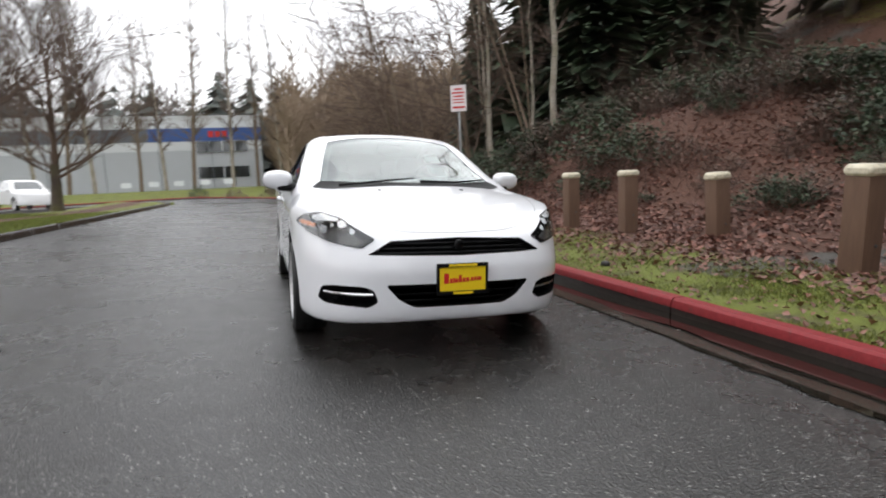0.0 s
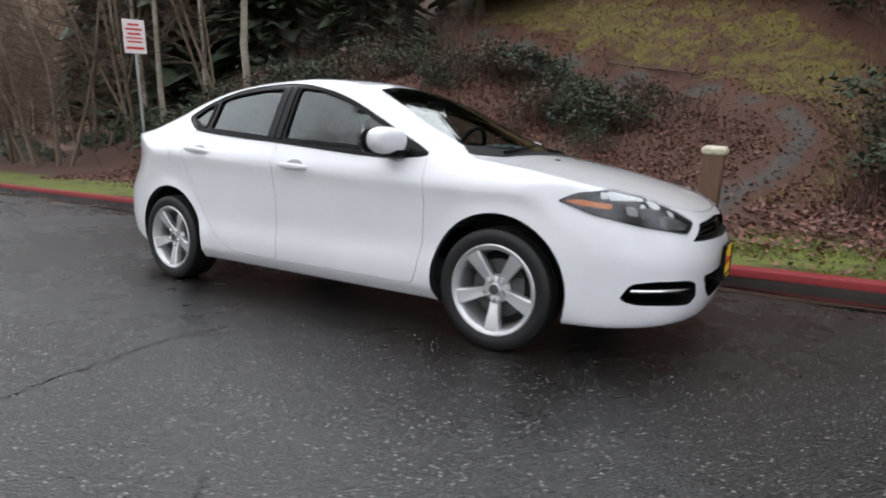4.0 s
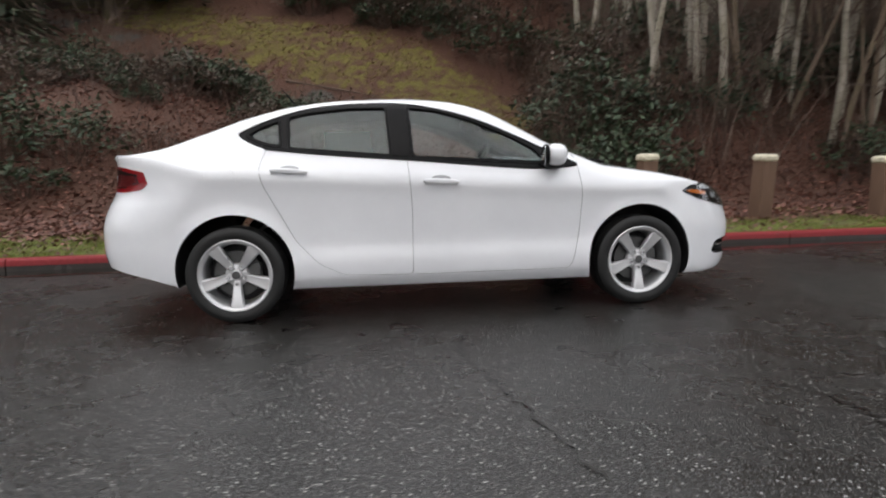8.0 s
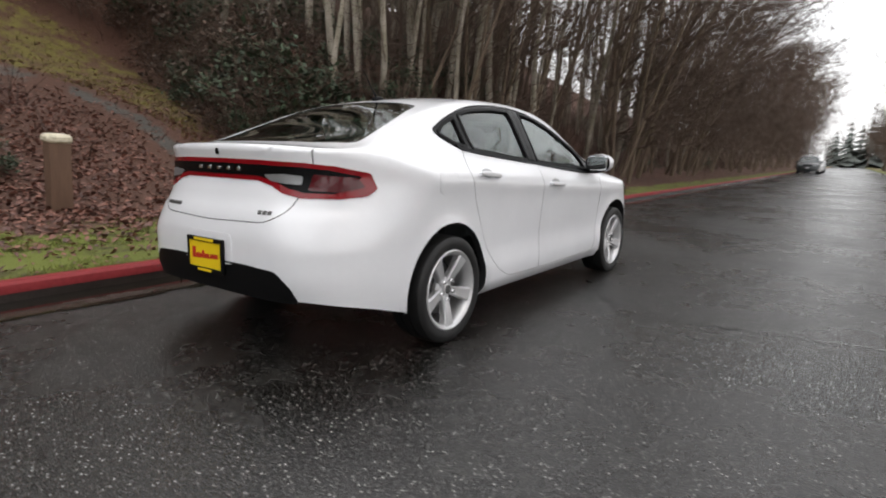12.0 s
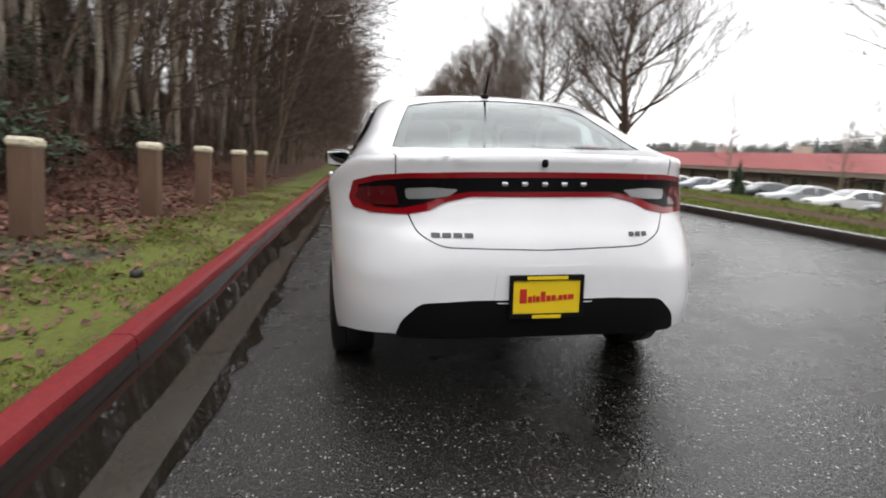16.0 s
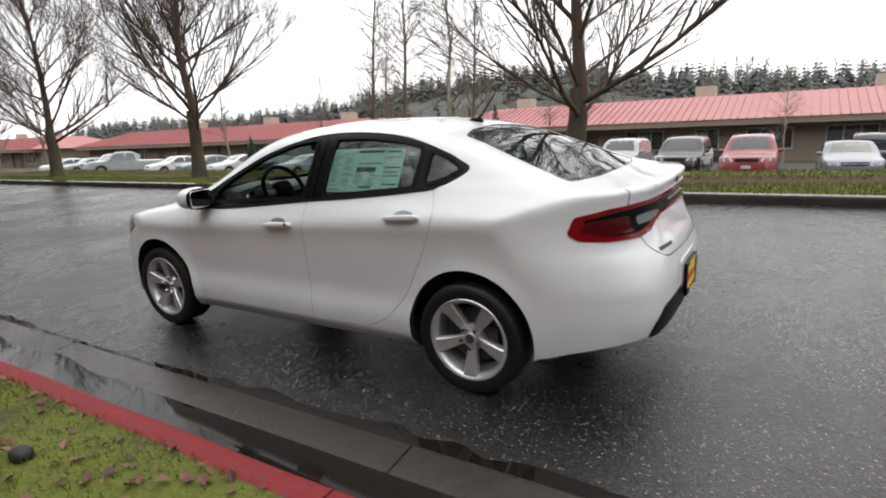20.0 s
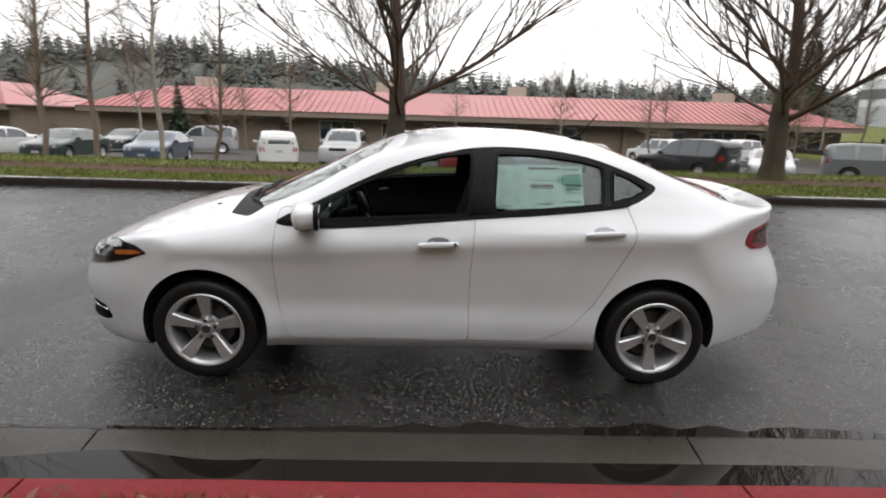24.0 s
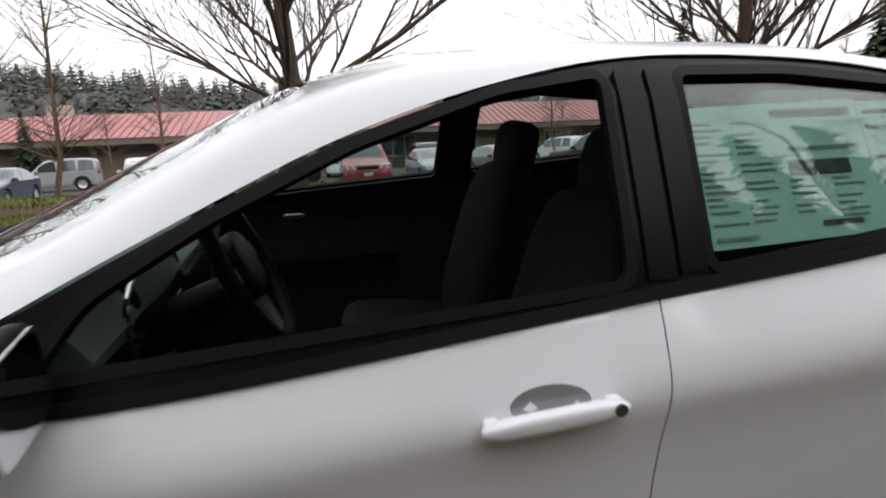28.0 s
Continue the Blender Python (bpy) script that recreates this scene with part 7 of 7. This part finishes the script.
M_stucco, M_roof = make_stucco(), make_red_roof()
M_fascia = simple("beige_fascia", (0.22, 0.175, 0.135), 0.7)
M_window = simple("dark_window_glass", (0.02, 0.026, 0.028), 0.08, vary=0.3, Coat_Weight=1.0)
M_frame = simple("pale_window_frame", (0.42, 0.42, 0.40), 0.5)
M_door = simple("brown_door", (0.09, 0.05, 0.035), 0.5)
M_hvac = simple("beige_roof_unit", (0.38, 0.34, 0.28), 0.6)


def long_building(x0, x1, y, z, seed):
    rnd = random.Random(seed)
    root = thing("office_building", "long low tan building with a pink-red metal roof", "building", Matrix.Translation((x0, y, z)) @ pose(0, 0, 0, 3.0, 0, 0))
    L, wall_h, eave, run, rise = x1 - x0, 3.0, 1.6, 6.5, 2.0
    part("wall", bm_box((0.3, -14, -1.0), (L - 0.3, 0, wall_h)), M_stucco, root)
    part("fascia", bm_box((-0.6, eave - 0.15, wall_h - 0.35), (L + 0.6, eave, wall_h + 0.12), 0.02), M_fascia, root)
    part("soffit", bm_box((-0.5, -0.2, wall_h - 0.3), (L + 0.5, eave - 0.16, wall_h - 0.2)), M_fascia, root)
    bm = bmesh.new()
    hip = 5.0
    pts = [(-0.7, eave + 0.1, wall_h + 0.1), (L + 0.7, eave + 0.1, wall_h + 0.1), (L + 0.7 - hip, eave - run, wall_h + 0.1 + rise), (-0.7 + hip, eave - run, wall_h + 0.1 + rise),
           (-0.7, -14.6, wall_h + 0.1), (L + 0.7, -14.6, wall_h + 0.1), (L + 0.7 - hip, -9, wall_h + 0.1 + rise), (-0.7 + hip, -9, wall_h + 0.1 + rise)]
    vs = [bm.verts.new(p) for p in pts]
    for f in ((0, 1, 2, 3), (5, 4, 7, 6), (3, 2, 6, 7), (1, 5, 6, 2), (4, 0, 3, 7), (4, 5, 1, 0)):
        bm.faces.new([vs[i] for i in f])
    bmesh.ops.recalc_face_normals(bm, faces=bm.faces)
    roof = part("roof", bm, M_roof, root, "pink-red standing-seam metal roof")
    bm = bmesh.new()
    n = int(L / 0.55)
    for k in range(n):
        x = -0.5 + (L + 1.0) * k / n
        frac = min(1.0, (x + 0.7) / hip, (L + 0.7 - x) / hip)
        a, b = Vector((x, eave + 0.1, wall_h + 0.11)), Vector((x, eave + 0.1 - (run + 0.1) * frac, wall_h + 0.11 + rise * frac))
        ring = [bm.verts.new(p + Vector(o)) for p in (a, b) for o in ((-0.03, 0, 0), (0.03, 0, 0), (0.03, 0.02, 0.07), (-0.03, 0.02, 0.07))]
        for i in range(4):
            bm.faces.new((ring[i], ring[(i + 1) % 4], ring[4 + (i + 1) % 4], ring[4 + i]))
        bm.faces.new(ring[:4])
    bmesh.ops.recalc_face_normals(bm, faces=bm.faces)
    tagged(part("seam_ribs", bm, M_roof, roof), kind="stuff")
    x = 2.0
    while x < L - 4:
        kind = rnd.random()
        w = rnd.uniform(1.6, 3.4)
        if kind < 0.62:
            win = part("window", bm_box((x, 0.0, 0.9), (x + w, 0.05, 2.35)), M_window, root)
            part("window_frame", bm_box((x - 0.08, 0.02, 2.35), (x + w + 0.08, 0.09, 2.45)), M_frame, win)
            part("sill", bm_box((x - 0.08, 0.02, 0.8), (x + w + 0.08, 0.12, 0.9)), M_frame, win)
            for m in np.arange(x, x + w + 0.01, w / max(1, round(w / 1.1))):
                part("mullion", bm_box((m - 0.035, 0.03, 0.9), (m + 0.035, 0.085, 2.35)), M_frame, win)
        elif kind < 0.8:
            door = part("door", bm_box((x, 0.0, -0.1), (x + 1.0, 0.06, 2.15)), M_door, root)
            part("door_pane", bm_box((x + 0.2, 0.05, 1.0), (x + 0.8, 0.075, 1.95)), M_window, door)
        else:
            part("pilaster", bm_box((x, 0.0, -0.5), (x + 0.4, 0.35, 2.7)), M_stucco, root)
        x += w + rnd.uniform(0.8, 2.6)
    for k in range(int(L / 16)):
        x = 8 + 16 * k + rnd.uniform(-3, 3)
        part("roof_unit", bm_box((x, -8.6, wall_h + rise), (x + 1.6, -7.2, wall_h + rise + 1.1), 0.04), M_hvac, root)
    return root


long_building(-36.0, 28.0, -45.0, -3.55, 3)
long_building(34.0, 92.0, -44.0, -3.6, 4)
long_building(98.0, 150.0, -40.0, -3.4, 8)

# ---------------------------------------------------------------- white warehouse with a blue band beyond the side street
M_white_wall = simple("white_panel_wall", (0.66, 0.68, 0.70), 0.6, vary=0.06, scale=0.6)
M_grey_wall = simple("pale_grey_wall", (0.46, 0.48, 0.51), 0.6, vary=0.06, scale=0.6)
M_band_blue = simple("blue_band", (0.045, 0.10, 0.30), 0.5, vary=0.08)
M_band_grey = simple("grey_band", (0.13, 0.14, 0.16), 0.5, vary=0.08)


def warehouse(m, L, blue):
    root = thing("warehouse", "white two-storey warehouse with a blue band", "building", m)
    part("wall", bm_box((-20, -L, -1.5), (0, 0, 4.2)), M_grey_wall, root, "pale grey lower wall")
    part("upper_wall", bm_box((-20, -L, 4.2), (0.05, 0.02, 8.2)), M_white_wall, root, "white upper wall")
    part("parapet", bm_box((-0.3, -L - 0.1, 8.2), (0.15, 0.12, 8.4)), M_white_wall, root)
    for a, b in blue:
        part("blue_band", bm_box((0.0, -b, 5.3), (0.10, 0.06 - a, 6.9)), M_band_blue, root)
    for (_, a), (b, _) in zip(blue, blue[1:] + ((L, 0),)):
        part("grey_band", bm_box((0.0, -b + 0.02, 5.3), (0.09, -a - 0.02, 6.9)), M_band_grey, root)
    for k in range(3):
        part("logo_bar", bm_box((0.1, -4.6 - 0.8 * k, 5.75), (0.16, -4.0 - 0.8 * k, 6.5)), M_red_ink, root)
    for y, w in ((-1.7, 2.9), (-4.8, 2.9)):
        win = part("window", bm_box((0.04, y - w, 3.9), (0.12, y, 5.25)), M_window, root)
        part("mullion", bm_box((0.10, y - w / 2 - 0.04, 3.9), (0.15, y - w / 2 + 0.04, 5.25)), M_grey_wall, win)
    for y, w in ((-1.7, 2.9), (-4.8, 2.9)):
        part("window", bm_box((-0.02, y - w, 0.7), (0.06, y, 2.1)), M_window, root)
    for y in np.arange(-6, -L + 1, -6.0):
        part("panel_joint", bm_box((0.0, y - 0.03, -1.0), (0.07, y + 0.03, 5.2)), M_band_grey, root)


warehouse(Matrix.Translation((-72, -0.4, 1.6)) @ pose(0, 0, 0, 3.0, 0, 0), 92, ((0.0, 13.0), (64.0, 78.0)))
POPLAR = [forest_tree(44, M_birch, 16, 0.18, 120), forest_tree(45, M_tan, 15, 0.17, 120)]
plant(POPLAR, [(-61.5 - 0.8 * (k % 2), 1.5 - 3.1 * k + 0.5 * (k % 3), 1.15 + 0.08 * (k % 4)) for k in range(13)] + [(-62, -48 - 5.2 * k, 0.8 + 0.1 * (k % 2)) for k in range(5)], "tall slim bare poplar in front of the warehouse", "tree", "warehouse poplars", 23)
# small boards on posts in the lawn before the warehouse
board_sign = thing("lawn_sign", "small white board on a thin post in the lawn", "sign", group="lawn signs")
part("post", bm_box((-0.03, -0.03, -0.2), (0.03, 0.03, 0.75)), M_grey_wall, board_sign)
part("board", bm_box((-0.02, -0.45, 0.45), (0.04, 0.45, 0.95), 0.01), M_white_wall, board_sign)
for k, y in enumerate((-13.6, -11.1, -8.8, -6.3, -4.1)):
    m = Matrix.Translation((-58, y, float(ground_z(-58, y))))
    if k:
        copy_thing(board_sign, m)
    else:
        board_sign.matrix_basis = m

# fence and hedge beyond the car park's end
fence = thing("fence", "dark rail fence at the end of the car park", "fence", Matrix.Translation((-40, -33, float(ground_z(-27, -33)))))
for k in range(9):
    part("post", bm_box((-0.06, -1.6 * k - 0.06, -0.3), (0.06, -1.6 * k + 0.06, 1.4)), M_black, fence)
for z in (0.5, 1.2):
    part("rail", bm_box((-0.03, -13, z - 0.05), (0.03, 0.1, z + 0.05)), M_black, fence)

# ---------------------------------------------------------------- shrub bed across the side street, far woods
plant([bush(201, M_leaf, 1.0, 1.1, 500, 0.07), bush(202, M_bramble, 1.1, 0.9, 420, 0.07)],
      [(-46.5, 2.5, 1.2), (-46.0, 0.0, 1.0), (-47.5, 5.5, 1.4), (-45.8, -3.0, 0.9), (-48, -6, 1.0), (-46.8, 7.5, 1.3), (-43, 5.5, 1.2), (-40, 5.2, 1.0), (-50, 1, 1.3), (-14, -44, 1.2), (-6, -43.9, 1.0), (3, -43.9, 1.2), (12, -43.8, 1.2), (21, -43.8, 1.1), (30, -43, 1.3), (36, -42.6, 1.3)],
      "rounded shrub in a planted bed", "bush", "planted shrubs", 21)
M_red_leaf = make_leaf("dark_red_leaf", (0.06, 0.012, 0.010), (0.16, 0.035, 0.022), 0.5)
plant([bush(203, M_red_leaf, 1.0, 1.3, 420, 0.07)], [(-39.5, 6.2, 1.2), (-37.0, 7.0, 1.0)], "dark red shrub in a planted bed", "bush", "red shrubs", 24)
M_rock = make_concrete("mossy_rock", (0.05, 0.045, 0.038), (0.13, 0.115, 0.10))
boulder = part("boulder", bm_egg(0.7, 0.5, 0.38, 0.8, 0.8), M_rock, smooth=40)
for k, (x, y, s) in enumerate(((-43.5, 4.4, 1.0), (-42.0, 4.9, 0.8), (-45.2, 3.2, 0.9), (-40.6, 4.6, 0.7), (-46.4, 1.4, 0.9))):
    m = Matrix.Translation((x, y, float(ground_z(x, y)) + 0.1)) @ pose(0, 0, 0, 0, 0, 70 * k) @ Matrix.Scale(s, 4)
    if k == 0:
        tagged(boulder, "rounded grey boulder in the planted bed", "boulder", "boulders")
        boulder.matrix_basis = m
    else:
        copy_thing(boulder, m)
# conifer and ridge colours are paled, so distance haze sits in the base colour
M_hazed_needle = simple("hazed_conifers", (0.105, 0.118, 0.108), 0.95, vary=0.3, scale=0.2)
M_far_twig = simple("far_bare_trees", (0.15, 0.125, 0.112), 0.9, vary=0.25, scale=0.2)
M_hazed_hill = simple("hazed_wooded_ridge", (0.100, 0.102, 0.092), 0.95, vary=0.35, scale=0.15)


def cones(spots):
    """Ragged conifers made of drooping tiers, all at once."""
    rg = np.random.default_rng(34)
    vs, n = [], 0
    for x, y, z, tall in spots:
        wide = tall * rg.uniform(0.26, 0.46)
        t = np.repeat(np.linspace(0.04, 0.97, 9), 7)
        a = rg.uniform(0, 6.3, len(t))
        r = (wide * (1 - t) ** 0.6 + 0.15) * rg.uniform(0.6, 1.2, len(t))
        c = np.stack([x + 0 * t, y + 0 * t, z + tall * (0.08 + 0.92 * t)], 1)
        d = np.stack([np.cos(a) * r, np.sin(a) * r, -0.35 * r], 1)
        w = np.stack([-np.sin(a) * r, np.cos(a) * r, 0 * r], 1) * 0.4
        vs.append(np.stack([c + (0, 0, 0.05 * tall), c + 0.6 * d - w, c + d, c + 0.6 * d + w], 1).reshape(-1, 3))
    return np.concatenate(vs)


class Sticks:
    """Gathers straight three-sided twigs and builds them all at once."""
    def __init__(self):
        self.rows = []

    def add(self, a, d, r0, r1):
        self.rows.append((*a, a[0] + d[0], a[1] + d[1], a[2] + d[2], r0, r1))

    def mesh(self, name, mat, smooth=True):
        q = np.array(self.rows)
        a, b, r = q[:, :3], q[:, 3:6], q[:, 6:]
        d = (b - a) / (np.linalg.norm(b - a, axis=1)[:, None] + 1e-9)
        side = np.cross(d, (0.31, 0.52, 0.11))
        side /= np.linalg.norm(side, axis=1)[:, None] + 1e-9
        up = np.cross(d, side)
        ring = [math.cos(t) * side + math.sin(t) * up for t in (0, 2.094, 4.189)]
        v = np.stack([a + o * r[:, :1] for o in ring] + [b + o * r[:, 1:] for o in ring], 1).reshape(-1, 3)
        n = 6 * np.arange(len(q))[:, None]
        f = np.concatenate([n + np.array(c) for c in ((0, 1, 4, 3), (1, 2, 5, 4), (2, 0, 3, 5))])
        return mesh_from(name, v, f, mat, smooth)


def bare_tree(x, y, z, tall):
    bare.add((x, y, z), (rnd.gauss(0, 0.3), 0, tall), tall * 0.012, 0.02)
    for k in range(30):
        t = rnd.uniform(0.2, 1.0)
        a, w = rnd.uniform(0, 6.3), tall * 0.2 * (1.2 - 0.7 * t)
        c = (x, y, z + tall * t)
        d = (math.cos(a) * w, math.sin(a) * w, rnd.uniform(0.5, 1.6) * w)
        bare.add(c, d, tall * 0.005, 0.02)
        e = (d[0] * 0.6 + rnd.gauss(0, 0.4), d[1] * 0.6 + rnd.gauss(0, 0.4), d[2] * 0.6 + 0.3)
        bare.add((c[0] + 0.5 * d[0], c[1] + 0.5 * d[1], c[2] + 0.5 * d[2]), e, tall * 0.003, 0.015)


bare, rnd = Sticks(), random.Random(33)


def ridge(name, label, x, y, height, depth):
    """A rounded, uneven wooded rise; returns its height at a place along it."""
    u = np.linspace(0, 1, len(x))
    rows = []
    for k, (fy, fz) in enumerate(((0, 0), (0.15, 0.45), (0.4, 0.85), (0.7, 1.0), (1.0, 0.9))):
        rows.append(np.stack([x, y - depth * fy, -6 + (height + 6) * fz], 1))
    v = np.concatenate(rows)
    n = len(x)
    f = [(i + k * n, i + 1 + k * n, i + 1 + (k + 1) * n, i + (k + 1) * n) for k in range(4) for i in range(n - 1)]
    tagged(put_mesh(name, mesh_from(name, v, f, M_hazed_hill, True)), label, "hill", kind="structure")


rx = np.linspace(-150, 330, 97)
crest = 0.2 + 1.0 * np.sin(rx / 41 + 0.6) + 0.7 * np.sin(rx / 17) + 6.3 * np.exp(-(((rx - 70) / 37) ** 2))
ridge("backdrop_hill", "distant wooded ridge behind the buildings, colour paled for haze", rx, np.full_like(rx, -95.0), crest, 60)
spots = []
for k in range(2100):
    x, fy = rnd.uniform(-140, 250), rnd.random() ** 0.6
    h = float(np.interp(x, rx, crest))
    z = -6 + (h + 6) * float(np.interp(fy, (0, 0.15, 0.4, 0.7, 1.0), (0, 0.45, 0.85, 1.0, 0.9))) - 1.0
    if rnd.random() < 0.8:
        spots.append((x, -95 - 60 * fy, z, rnd.uniform(3.0, 7.2)))
    else:
        bare_tree(x, -95 - 60 * fy, z, rnd.uniform(5, 8))
# woods beyond the warehouse and the side street
for k in range(420):
    a = rnd.uniform(-14, 32)
    r = rnd.uniform(96, 150)
    x, y, tall = -r * math.cos(radians(a)), r * math.sin(radians(a)) - 20 * rnd.random(), rnd.uniform(11, 18)
    if rnd.random() < 0.45:
        spots.append((x, y, 0.5, tall))
    else:
        bare_tree(x, y, 1.0, tall)
# trees along the far end of the road
for k in range(150):
    x, y = rnd.uniform(60, 210), rnd.choice((rnd.uniform(-30, -9), rnd.uniform(10, 40)))
    (bare_tree if rnd.random() < 0.93 else lambda *q: spots.append(q))(x, y, float(ground_z(x, y)) - 0.3, rnd.uniform(8, 13))
for k in range(40):
    x, y = rnd.uniform(200, 250), rnd.uniform(-22, 20)
    (bare_tree if rnd.random() < 0.4 else lambda *q: spots.append(q))(x, y, -0.5, rnd.uniform(9, 15))
# tall dark conifers behind the warehouse's end
spots += [(-100 - k + 0.2 * j, y, 1.0, 19 - 0.8 * k - 0.7 * j) for k, y in enumerate((-7, -2, 2.5, 8, 14)) for j in range(6)]
v = cones(spots)
# tan brush wood on the bank beyond the side street
tan = Sticks()
keep_bare, bare = bare, tan
for k in range(520):
    x, y = rnd.uniform(-98, -56), 1.5 + 38 * rnd.random() ** 1.3
    bare_tree(x, y, float(ground_z(x, y)) - 0.3, rnd.uniform(8.5, 12.5) * (1.3 if rnd.random() < 0.25 else 1))
bare = keep_bare
M_tan_twig = simple("tan_brush_wood", (0.27, 0.205, 0.145), 0.9, vary=0.25, scale=0.3)
tagged(put_mesh("tan_wood", tan.mesh("tan_wood", M_tan_twig, False)), "tan leafless brush wood on the bank", "woods", kind="stuff")
tagged(put_mesh("far_conifer_wood", mesh_from("far_conifer_wood", v, np.arange(len(v)).reshape(-1, 4), M_hazed_needle)), "distant conifer wood on the ridge, grey-green paled for haze", "woods", kind="stuff")
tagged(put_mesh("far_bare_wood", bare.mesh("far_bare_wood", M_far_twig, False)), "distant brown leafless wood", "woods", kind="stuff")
